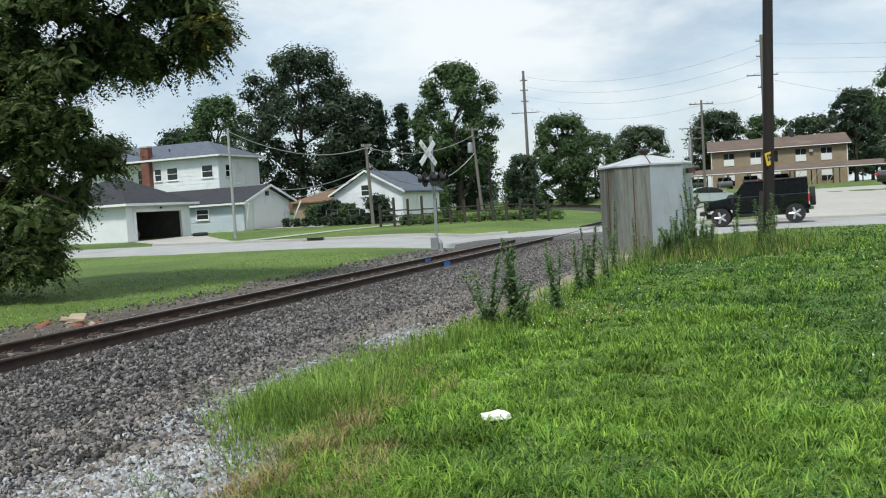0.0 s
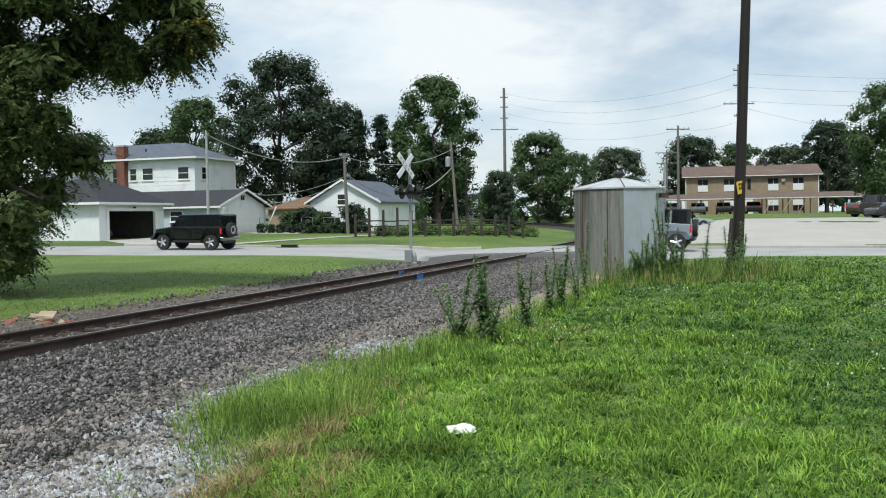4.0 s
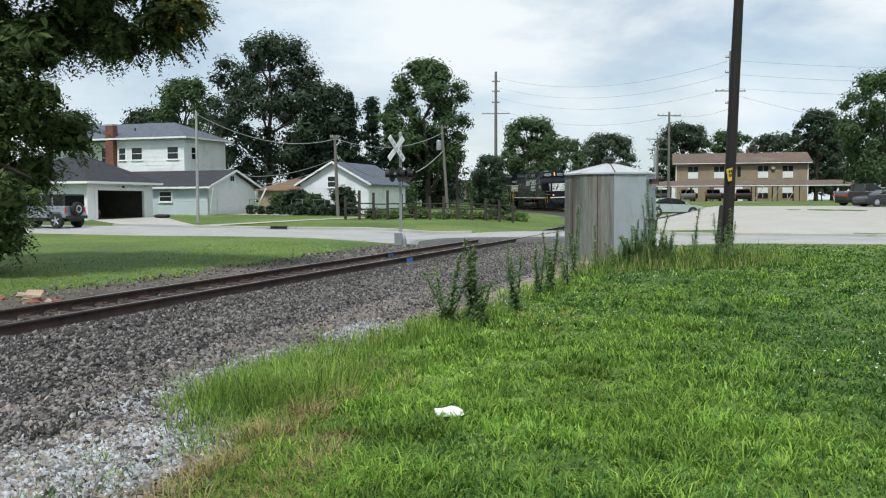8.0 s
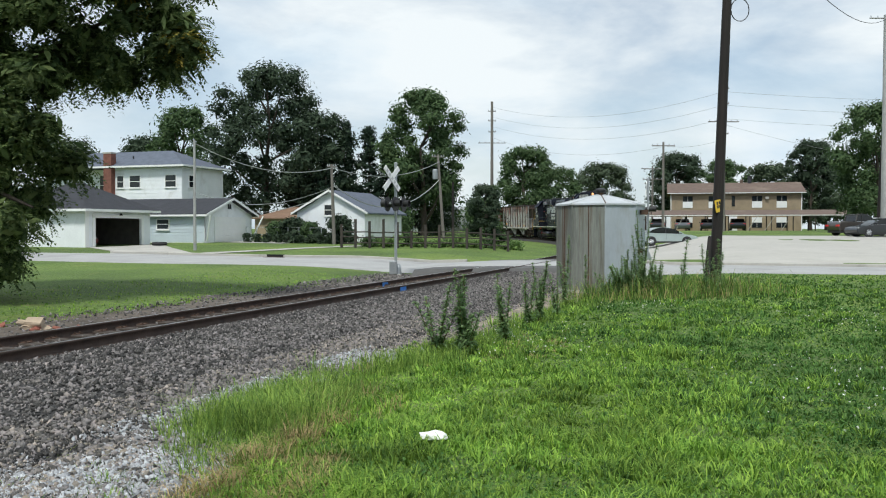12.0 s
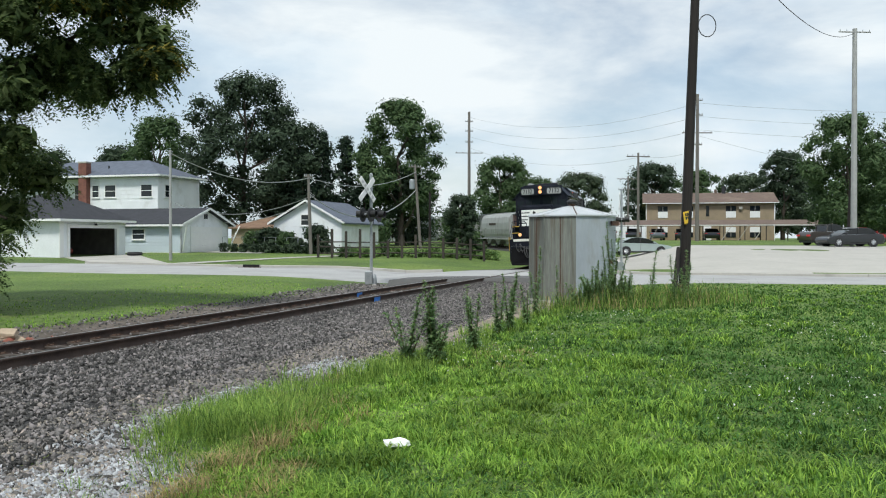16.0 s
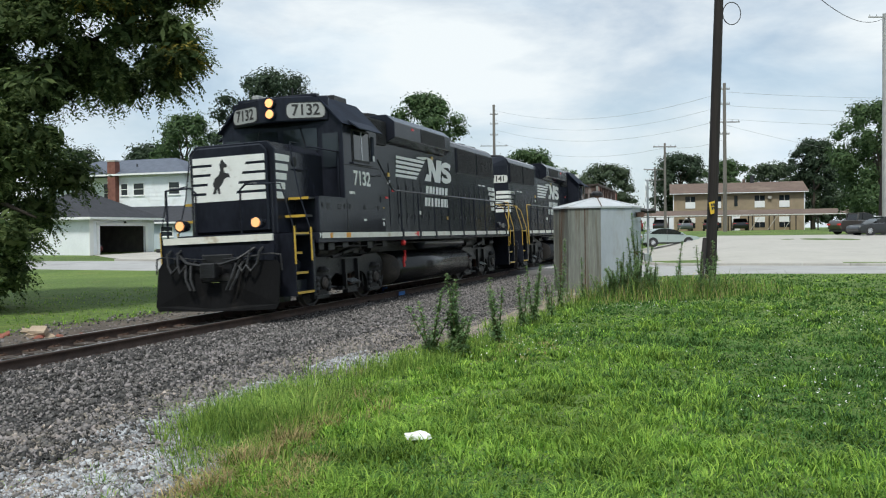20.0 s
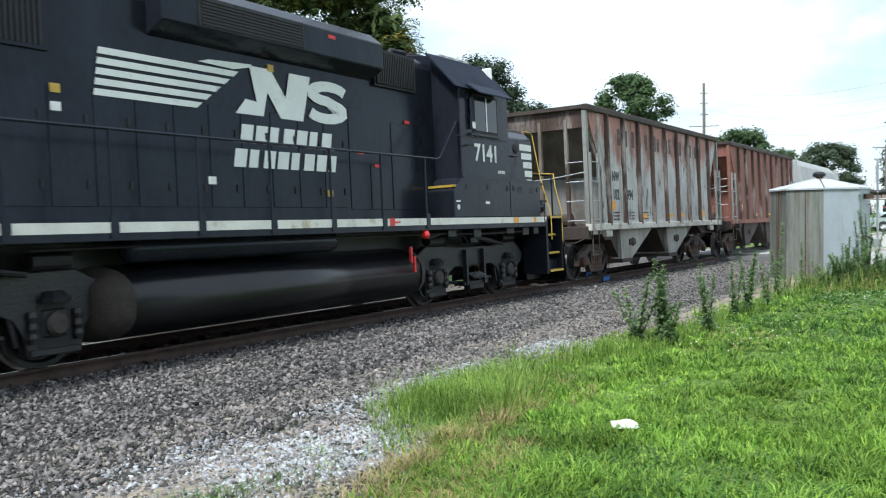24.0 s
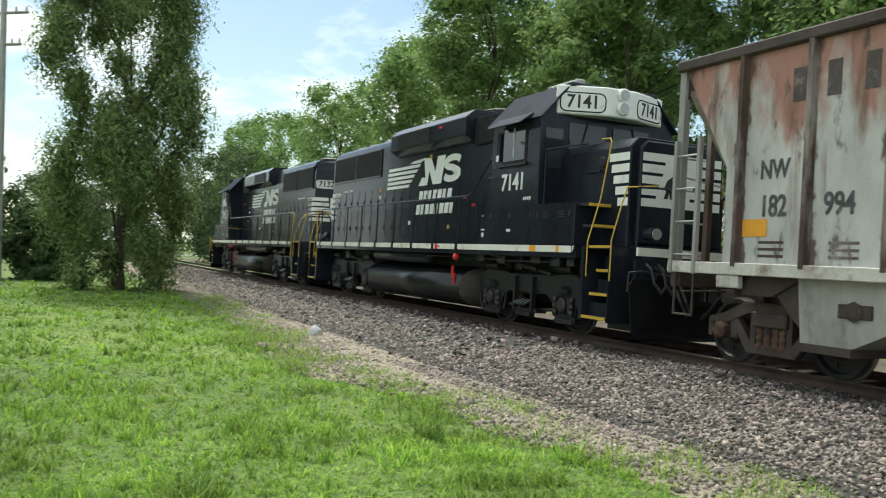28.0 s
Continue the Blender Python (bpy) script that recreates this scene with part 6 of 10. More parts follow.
                side_bar(bm, d * (-3.95 + i * 1.1) - 0.22, d * (-3.95 + i * 1.1) + 0.20, 1.44 + q * 0.085, 1.475 + q * 0.085, yy - 0.004 * o)
                P("data_line", bm, HOP_RIB, "worn line of small lettering")
    return C


def covered_hopper(turns):
    """A grey covered hopper with bulging sides; rail level at z 0."""
    C = thing("covered_hopper_car", Matrix.Identity(4), "pale grey covered hopper car with bulging sides", "railway car", "covered hoppers in the train")
    P = lambda name, bm, m, lab="", parent=None: part(name, bm, m, parent or C, lab)
    prof = [(-1.30, 1.2), (1.30, 1.2), (1.48, 1.7), (1.56, 2.4), (1.54, 3.2), (1.40, 3.9), (1.10, 4.25), (0.5, 4.40), (-0.5, 4.40), (-1.10, 4.25), (-1.40, 3.9), (-1.54, 3.2), (-1.56, 2.4), (-1.48, 1.7)]
    P("body", prisms(prof, "x", -6.6, 6.6, 0.03), HOP_COVER)
    for e in (-1, 1):
        P("end_slope", prisms([(6.6 * e, 4.1), (6.6 * e, 2.2), (7.2 * e, 2.0), (7.2 * e, 1.2), (5.6 * e, 1.2), (5.6 * e, 4.1)] if e > 0 else [(5.6 * e, 4.1), (5.6 * e, 1.2), (7.2 * e, 1.2), (7.2 * e, 2.0), (6.6 * e, 2.2), (6.6 * e, 4.1)], "y", -1.1, 1.1), HOP_COVER)
        P("end_platform", boxes((min(6.6 * e, 7.7 * e), max(6.6 * e, 7.7 * e), -1.45, 1.45, 1.02, 1.16)), HOP_COVER)
        for y in (-1.4, 1.4):
            P("end_post", boxes((7.5 * e - 0.04, 7.5 * e + 0.04, y - 0.04, y + 0.04, 1.1, 4.2)), HOP_COVER)
        P("coupler", boxes((min(7.6 * e, 8.3 * e), max(7.6 * e, 8.3 * e), -0.12, 0.12, 0.78, 1.0)), RUST)
        freight_truck(C, 6.0 * e, turns, False)
    for o in (-1, 1):
        P("side_sill", boxes((-7.7, 7.7, min(1.32 * o, 1.52 * o), max(1.32 * o, 1.52 * o), 1.05, 1.22)), HOP_COVER)
        for i in range(3):
            P("seam", boxes((-4.4 + i * 4.4 - 0.03, -4.4 + i * 4.4 + 0.03, 1.56 * o - 0.01, 1.56 * o + 0.01, 1.75, 3.2)), HOP_COVER)
        bm = nb()
        side_bar(bm, -2.4, 0.8, 2.9, 3.2, 1.565 * o)
        P("name_bar", bm, HOP_DARK, "dark bar of lettering")
    P("roof_walk", boxes((-7.4, 7.4, -0.35, 0.35, 4.45, 4.5)), GALV)
    for x in (-4.4, 0, 4.4):
        P("chute", prisms([(x - 1.5, 1.2), (x + 1.5, 1.2), (x + 0.4, 0.42), (x - 0.4, 0.42)], "y", -1.1, 1.1), HOP_COVER)
    return C


TURNS = []
engine_a = locomotive("7132", False, True, TURNS)
tagged(engine_a, "glossy black lead locomotive with white nose stripes and lit headlights")
engine_b = locomotive("7141", True, False, TURNS)
tagged(engine_b, "glossy black second locomotive running hood first, white number panel")
car_a = hopper(HOP_GREY, HOP_PINK, "182 994", TURNS, True, True)
tagged(car_a, "rust-streaked pale grey coal hopper with peeling red paint")
car_b = hopper(HOP_RED, HOP_RIB, "", TURNS, False, False)
tagged(car_b, "faded oxide-red coal hopper with rusty stakes")
car_c = covered_hopper(TURNS)
cars_more = [copy_thing(car_c, Matrix.Identity(4)) for _ in range(3)]
# how far each car's middle lies behind the front coupler, half its truck spacing, and whether it runs backwards
TRAIN = [(engine_a, 9.1, 5.18, False), (engine_b, 27.3, 5.18, True), (car_a, 43.03, 4.30, False), (car_b, 56.2, 4.30, False), (car_c, 71.1, 6.0, False)]
TRAIN += [(c, 71.1 + 16.8 * (i + 1), 6.0, False) for i, c in enumerate(cars_more)]


FRONT = [(0.0, 163.5), (8.0, 105.5), (14.5, 57.5), (17.0, 39.3), (18.0, 30.8), (19.0, 22.2), (20.0, 13.8), (22.0, -2.1), (23.0, -10.2), (24.0, -18.33), (25.0, -26.15), (25.5, -30.2), (26.0, -34.05), (27.0, -41.4), (28.0, -49.45)]


def front_at(t):
    """Where the train's front coupler is on the track at t seconds."""
    return float(np.interp(t, *zip(*FRONT)))


def car_pose(mid, half, back):
    a, _ = track(mid - half)
    b, _ = track(mid + half)
    way = (a - b).normalized()
    if back:
        way = -way
    side = Vector((0, 0, 1)).cross(way).normalized()
    up = way.cross(side)
    lean = Matrix.Rotation(-BANK if back else BANK, 3, way)
    m = Matrix((way, side, up)).transposed()
    return Matrix.Translation((a + b) / 2) @ (lean @ m).to_4x4()
# ---- beside the track ----
def on_land(x, y, turn=0.0, dz=0.0):
    return Matrix.Translation((x, y, land(x, y) + dz)) @ Matrix.Rotation(radians(turn), 4, "Z")


def dissolve(e):
    """Hands a carrier's parts to the thing itself."""
    for c in list(e.children):
        m = e.matrix_basis @ c.matrix_basis
        c.parent = e.parent
        c.matrix_basis = m
    bpy.data.objects.remove(e)


def signal_case():
    T = thing("signal_case", on_land(6.05, 26.1, 0), "octagonal silver-painted signal case with rust streaks among weeds", "signal box")
    R, H, first = 1.30, 2.55, 38.4
    pts = [(R * math.cos(radians(first + 45 * i)), R * math.sin(radians(first + 45 * i))) for i in range(8)]
    part("footing", prisms([(x * 1.04, y * 1.04) for x, y in pts], "z", -0.15, 0.06), CONCRETE, T)
    for i in range(8):
        (x0, y0), (x1, y1) = pts[i], pts[(i + 1) % 8]
        way = Vector((x1 - x0, y1 - y0, 0))
        out = Vector((way.y, -way.x, 0)).normalized()
        a, b = Vector((x0, y0, 0)) + way * 0.012, Vector((x1, y1, 0)) - way * 0.012
        bm = nb()
        prism(bm, [(a.x, a.y), (b.x, b.y), (b.x - out.x * 0.04, b.y - out.y * 0.04), (a.x - out.x * 0.04, a.y - out.y * 0.04)], "z", 0.05, H)
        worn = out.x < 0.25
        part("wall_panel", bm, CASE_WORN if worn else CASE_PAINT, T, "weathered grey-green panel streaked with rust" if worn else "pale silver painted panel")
        if worn:
            m = (a + b) / 2 + out * 0.004
            part("panel_seam", rod(nb(), (m.x, m.y, 0.05), (m.x, m.y, H - 0.02), 0.016, seg=5), RUST, T, "rusty seam down the panel")
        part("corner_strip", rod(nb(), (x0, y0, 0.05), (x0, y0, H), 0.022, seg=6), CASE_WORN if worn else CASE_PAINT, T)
    top = [(x * 1.035, y * 1.035) for x, y in pts]
    part("eave", prisms(top, "z", H, H + 0.045), CASE_ROOF, T)
    bm = nb()
    c = bm.verts.new((0, 0, H + 0.36))
    ring = [bm.verts.new((x, y, H + 0.045)) for x, y in top]
    for i in range(8):
        bm.faces.new((ring[i], ring[(i + 1) % 8], c))
    part("roof", bm, CASE_ROOF, T, "low pyramid roof in pale silver paint")
    for i in range(8):
        x, y = top[i]
        part("roof_seam", rod(nb(), (x, y, H + 0.05), (0, 0, H + 0.365), 0.016, seg=5), RUST if i == 5 else CASE_ROOF, T)
    part("vent_neck", lathes([(0.11, H + 0.28), (0.11, H + 0.42)], "z", (0, 0, 0), 12), RUST, T)
    part("vent_cap", lathes([(0.17, H + 0.40), (0.18, H + 0.47), (0.13, H + 0.52), (0.04, H + 0.54)], "z", (0, 0, 0), 12), LOCO_DIRTY, T, "dark roof vent")
    for z in (1.15, 0.85):
        part("hasp", boxes((0.92, 1.02, -0.92, -0.86, z, z + 0.12)), RUST, T)
    part("conduit", rods([(1.03, -0.85, 1.25), (1.14, -0.95, 1.2), (1.10, -0.92, 0.8), (1.02, -1.02, 0.1)], 0.03, 8), PLASTIC_BLACK, T)
    part("bracket", boxes((1.05, 1.25, -0.75, -0.55, 2.28, 2.42)), RUST, T)
    part("door_seam", boxes((1.24, 1.25, -0.45, 0.1, 2.12, 2.14), (1.24, 1.25, -0.46, -0.44, 1.9, 2.14)), RUST, T)


signal_case()


def crossing_signal(m, face, lights):
    """Mast with a crossbuck and two pairs of flashing lights; face and lights: headings of the sign and the lamps."""
    T = thing("crossing_signal", m, "railroad crossing signal with white crossbuck and dark flashing lights", "signal", "crossing signals")
    part("mast", rod(nb(), (0, 0, 0), (0, 0, 4.55), 0.06, seg=12), GALV, T)
    part("mast_cap", lathes([(0.075, 4.52), (0.07, 4.60), (0.02, 4.64)], "z", (0, 0, 0), 10), GALV, T)
    part("base", boxes((-0.20, 0.20, -0.20, 0.20, -0.1, 0.08), bev=0.02), CONCRETE, T)
    part("junction_box", boxes((-0.26, 0.05, -0.24, 0.0, 0.08, 0.62), bev=0.02), GALV, T)
    part("base_casting", lathes([(0.16, 0.05), (0.14, 0.35), (0.08, 0.5)], "z", (0.08, 0.06, 0), 10), GALV, T)
    F = new("sign_head")
    F.parent = T
    F.matrix_basis = Matrix.Rotation(radians(face), 4, "Z")
    for a in (42, -42):
        bm = boxes((-0.66, 0.66, -0.012, 0.012, -0.11, 0.11))
        bmesh.ops.transform(bm, matrix=Matrix.Translation((-0.42, -0.10 - (0.03 if a > 0 else 0), 3.95)) @ Matrix.Rotation(radians(a), 4, "Y"), verts=bm.verts)
        part("crossbuck_board", bm, TRIM, F, "white crossbuck board")
        for q in range(5 if a > 0 else 4):
            bm = boxes((-0.50 + q * 0.22, -0.38 + q * 0.22, -0.018, -0.013, -0.06, 0.06))
            bmesh.ops.transform(bm, matrix=Matrix.Translation((-0.42, -0.10 - (0.03 if a > 0 else 0), 3.95)) @ Matrix.Rotation(radians(a), 4, "Y"), verts=bm.verts)
            if a > 0:
                part("sign_bar", bm, mat("sign_grey", (0.5, 0.5, 0.5), 0.6, 0, 0.1, 8, 0), F)
            else:
                bm.free()
    part("sign_arm", rods([(0, 0, 3.95), (-0.42, -0.08, 3.95)], 0.03, 8), GALV, F)
    part("arm_clamp", boxes((-0.09, 0.09, -0.09, 0.09, 2.84, 3.06), bev=0.01), GALV, F)
    dissolve(F)
    F = new("light_head")
    F.parent = T
    F.matrix_basis = Matrix.Rotation(radians(lights), 4, "Z")
    part("light_arm", rod(nb(), (-0.55, 0, 2.95), (0.75, 0, 2.95), 0.045, seg=10), GALV, F)
    for x in (-0.42, 0.42):
        for y in (-1, 1):
            disc = part("light_shield", lathes([(0.30, 0.16 * y), (0.30, 0.18 * y)], "y", (x, 0, 2.92), 20), PLASTIC_BLACK, F, "round black background disc")
            part("light_hood", lathes([(0.13, 0.18 * y), (0.15, 0.42 * y), (0.14, 0.42 * y), (0.12, 0.2 * y)], "y", (x, 0, 2.95), 14), PLASTIC_BLACK, disc)
            part("light_lens", lathes([(0.11, 0.19 * y), (0.08, 0.215 * y)], "y", (x, 0, 2.92), 14), mat("red_lens", (0.18, 0.012, 0.012), 0.15, 0, 0.1, 6, 0), disc)
            part("light_body", lathes([(0.12, 0.02 * y), (0.12, 0.16 * y)], "y", (x, 0, 2.92), 12), PLASTIC_BLACK, disc)
    part("hanging_cable", rods([(0.3, 0.03, 2.9), (0.32, 0.05, 2.6), (0.1, 0.03, 2.35)], 0.012, 5), PLASTIC_BLACK, F)
    dissolve(F)


crossing_signal(on_land(-0.2, 35.75, 0, -0.02), 54, 66)
crossing_signal(on_land(13.4, 47.3, 0, -0.02), 250, 75)


def utility_pole(x, y, h, r, material, label, arms=(), lean=(0.0, 0.0), base=None, parts_more=None, name="utility_pole"):
    z = land(x, y) if base is None else base
    T = thing(name, Matrix.Translation((x, y, z - 0.1)), label, "utility pole", "utility poles")
    top = Vector((lean[0], lean[1], h))
    part("shaft", rod(nb(), (0, 0, 0), top, r, r * 0.68, seg=12), material, T)
    for frac, half, turn in arms:
        c = top * frac
        a = radians(turn)
        d = Vector((math.cos(a), math.sin(a), 0)) * half
        bm = nb()
        rod(bm, c - d, c + d, 0.06, seg=6)
        part("crossarm", bm, material, T)
        for q in (-0.92, -0.5, 0.5, 0.92):
            p = c + d * q
            part("insulator", rod(nb(), p + Vector((0, 0, 0.04)), p + Vector((0, 0, 0.22)), 0.05, 0.03, seg=6), GALV, T)
    if parts_more:
        parts_more(T, top)
    return T


def tag_and_wires(T, top):
    f = 0.214
    c = top * f
    bm = boxes((-0.13, 0.13, -0.006, 0.006, -0.17, 0.17))
    m = Matrix.Translation(c + Vector((-0.045, -0.165, 0))) @ Matrix.Rotation(radians(28), 4, "Z") @ Matrix.Rotation(radians(-12), 4, "Y")
    bmesh.ops.transform(bm, matrix=m, verts=bm.verts)
    tag = part("tag", bm, TAG, T, "yellow metal tag with dark marks")
    for zz in (-0.06, 0.04):
        b2 = boxes((-0.07, -0.01, -0.010, -0.007, zz, zz + 0.08), (0.01, 0.07, -0.010, -0.007, zz, zz + 0.08))
        bmesh.ops.transform(b2, matrix=m, verts=b2.verts)
        part("tag_mark", b2, INK, tag)
    part("ground_wire", rods([Vector((-0.19, -0.12, 0)), top * 0.5 + Vector((-0.17, -0.1, 0)), top * 0.9 + Vector((-0.14, -0.08, 0))], 0.012, 5), WIRE, T)
    loops = []
    for i in range(15):
        a = i / 14 * 2 * math.pi
        loops.append(top * 0.67 + Vector((0.42 + 0.26 * math.cos(a), 0.1, 0.25 + 0.32 * math.sin(a))))
    part("cable_coil", rods(loops, 0.014, 5), WIRE, T)


utility_pole(8.75, 23.85, 11.5, 0.160, POLE_DARK, "dark creosoted utility pole with a yellow tag, leaning slightly", lean=(0.52, 0.25), parts_more=tag_and_wires)
stub = thing("leaning_stake", on_land(8.15, 22.9, 0, -0.05), "dark weathered stake leaning against the utility pole", "stake")
part("stake", rod(nb(), (0, 0, 0), (0.40, 0.75, 1.55), 0.075, 0.06, seg=8), POLE_DARK, stub)

utility_pole(-13.5, 58.4, 7.3, 0.11, POLE_PALE, "slim pale metal pole on the lawn before the white house", name="light_pole")
utility_pole(-5.3, 69.9, 6.4, 0.15, POLE_GREY, "grey wooden utility pole by the small house", arms=((0.97, 0.35, 20),), lean=(-0.2, 0))


def transformer(T, top):
    part("transformer", lathes([(0.24, 0), (0.26, 0.1), (0.26, 0.85), (0.2, 0.95)], "z", top * 0.70 + Vector((-0.42, 0, 0.1)), 12), GALV, T, "grey can transformer")


utility_pole(4.0, 84.5, 8.2, 0.16, POLE_GREY, "leaning grey utility pole with a can transformer", arms=((0.97, 0.7, 30),), lean=(-0.55, 0), parts_more=transformer)
utility_pole(5.0, 86.5, 5.6, 0.14, POLE_DARK, "short dark utility pole")
utility_pole(13.1, 129.0, 20.0, 0.26, POLE_GREY, "tall grey transmission pole with side arms", arms=((0.70, 2.0, 0),) + tuple((f, 0.55, 0) for f in (0.78, 0.86, 0.93)))
utility_pole(27.8, 93.2, 9.6, 0.16, POLE_GREY, "wooden utility pole with one crossarm", arms=((0.96, 1.25, 0),))
utility_pole(33.3, 90.5, 15.5, 0.22, POLE_GREY, "tall wooden utility pole with crossarm and side brackets", arms=((0.74, 1.6, 0), (0.96, 0.55, 0), (0.86, 0.55, 0), (0.66, 0.5, 0)))
utility_pole(22.0, 148.0, 12.6, 0.2, POLE_GREY, "distant double-arm utility pole", arms=((0.97, 1.1, 0), (0.86, 1.0, 0)))
utility_pole(36.5, 128.0, 9.5, 0.17, POLE_GREY, "distant utility pole with two crossarms", arms=((0.96, 1.7, 5), (0.80, 1.5, 5)))
utility_pole(40.4, 72.4, 18.5, 0.27, POLE_PALE, "tall pale concrete pole beside the parking lot", arms=((0.985, 1.4, 0),))
utility_pole(43.5, 79.0, 9.0, 0.2, POLE_DARK, "dark pole leaning before the trees", lean=(0.4, 0))
# the pale material here paints distance haze onto the pole
utility_pole(-12.67, -37.85, 13.3, 0.15, POLE_PALE, "tall grey pole with three crossarms beside the feathery tree, paled for haze", arms=((0.857, 1.1, 120), (0.77, 1.1, 120), (0.68, 0.8, 120)))
utility_pole(-50.4, -82.2, 9.4, 0.16, POLE_GREY, "distant utility pole with one crossarm", arms=((0.94, 1.6, 60),))


def cable(name, a, b, sag, r=0.02, material=None, label="thin sagging overhead utility cable"):
    a, b = Vector(a), Vector(b)
    pts = []
    for i in range(17):
        t = i / 16
        p = a.lerp(b, t)
        p.z -= sag * 4 * t * (1 - t)
        pts.append(p)
    tagged(part(name, rods(pts, r, 5), material or WIRE), label, "cable", "overhead cables")


cable("overhead_cable", (8.75 + 0.5, 24.1, 11.2), (40.4, 72.4, 19.2), 1.6, 0.02)
cable("overhead_cable", (-13.5, 58.4, 7.3), (-5.4, 69.9, 6.5), 1.0, 0.03, WIRE_PALE)
cable("overhead_cable", (-5.4, 69.9, 6.5), (3.6, 84.5, 8.1), 1.0, 0.03, WIRE_PALE)
cable("overhead_cable", (-5.4, 69.9, 5.2), (3.6, 84.5, 6.4), 2.2, 0.04, WIRE_PALE)
cable("overhead_cable", (-19, 84, 5.0), (-5.4, 69.9, 5.0), 1.2, 0.025, WIRE_PALE)
cable("overhead_cable", (-19, 84, 4.0), (-5.4, 69.9, 4.6), 1.2, 0.025, WIRE_PALE)
for z in (18.4, 17.0, 15.6):
    cable("overhead_cable", (13.1, 129, z + 1), (33.3, 90.5, z - 2.5), 2.0, 0.014, WIRE_PALE)
    cable("overhead_cable", (33.3, 90.5, z - 2.5), (95, 80, z - 1.0), 2.0, 0.014, WIRE_PALE)
cable("overhead_cable", (27.8, 93.2, 10.5), (33.3, 90.5, 11.0), 0.4, 0.014, WIRE_PALE)
cable("overhead_cable", (13.1, 129, 15), (27.8, 93.2, 10.4), 1.6, 0.014, WIRE_PALE)
cable("overhead_cable", (33.3, 90.5, 12.5), (90, 100, 9), 2.5, 0.014, WIRE_PALE)


# ---- houses ----
def opening_box(T, name, cx, cz, w, h, y, out, frame_mat, pane_mat, label="", split=True):
    """A window standing on a wall face at y (local), looking along out (+1 or -1 in y)."""
    f = part(name, boxes((cx - w / 2 - 0.09, cx + w / 2 + 0.09, min(y, y + 0.05 * out), max(y, y + 0.05 * out), cz - h / 2 - 0.09, cz + h / 2 + 0.09)), frame_mat, T, label)
    part("pane", boxes((cx - w / 2, cx + w / 2, min(y, y + 0.06 * out), max(y, y + 0.06 * out), cz - h / 2, cz + h / 2)), pane_mat, f)
    if split:
        part("sash_bar", boxes((cx - w / 2, cx + w / 2, min(y, y + 0.075 * out), max(y, y + 0.075 * out), cz - 0.025, cz + 0.025)), frame_mat, f)
    part("sill", boxes((cx - w / 2 - 0.13, cx + w / 2 + 0.13, min(y, y + 0.12 * out), max(y, y + 0.12 * out), cz - h / 2 - 0.14, cz - h / 2 - 0.08)), frame_mat, f)
    return f


def turned(T, angle, x=0.0, y=0.0):
    """A carrier for the parts of another wall face."""
    e = new("wall_side")
    e.parent = T
    e.matrix_basis = Matrix.Translation((x, y, 0)) @ Matrix.Rotation(radians(angle), 4, "Z")
    return e


def siding_courses(T, x0, x1, y, out, z0, z1, material, step=0.24):
    z = z0
    while z < z1 - 0.02:
        part("siding_board", prisms([(y, z), (y + 0.022 * out, z), (y + 0.006 * out, min(z + step, z1)), (y, min(z + step, z1))], "x", x0, x1), material, T)
        z += step


def hip_roof(x0, x1, y0, y1, z, rise, over, ridge=None):
    """A hipped roof as one thick shell; ridge along x."""
    bm = nb()
    x0, x1, y0, y1 = x0 - over, x1 + over, y0 - over, y1 + over
    my, w = (y0 + y1) / 2, (y1 - y0) / 2
    r0, r1 = (x0 + w, x1 - w) if x1 - x0 > 2 * w else ((x0 + x1) / 2 - 0.05, (x0 + x1) / 2 + 0.05)
    lo = [bm.verts.new(p) for p in ((x0, y0, z - 0.12), (x1, y0, z - 0.12), (x1, y1, z - 0.12), (x0, y1, z - 0.12))]
    e = [bm.verts.new(p) for p in ((x0, y0, z), (x1, y0, z), (x1, y1, z), (x0, y1, z))]
    a, b = bm.verts.new((r0, my, z + rise)), bm.verts.new((r1, my, z + rise))
    for f in ((e[0], e[1], b, a), (e[1], e[2], b), (e[2], e[3], a, b), (e[3], e[0], a), lo[::-1]):
        bm.faces.new(f)
    for i in range(4):
        bm.faces.new((lo[i], lo[(i + 1) % 4], e[(i + 1) % 4], e[i]))
    return bm


GRID = -21.2


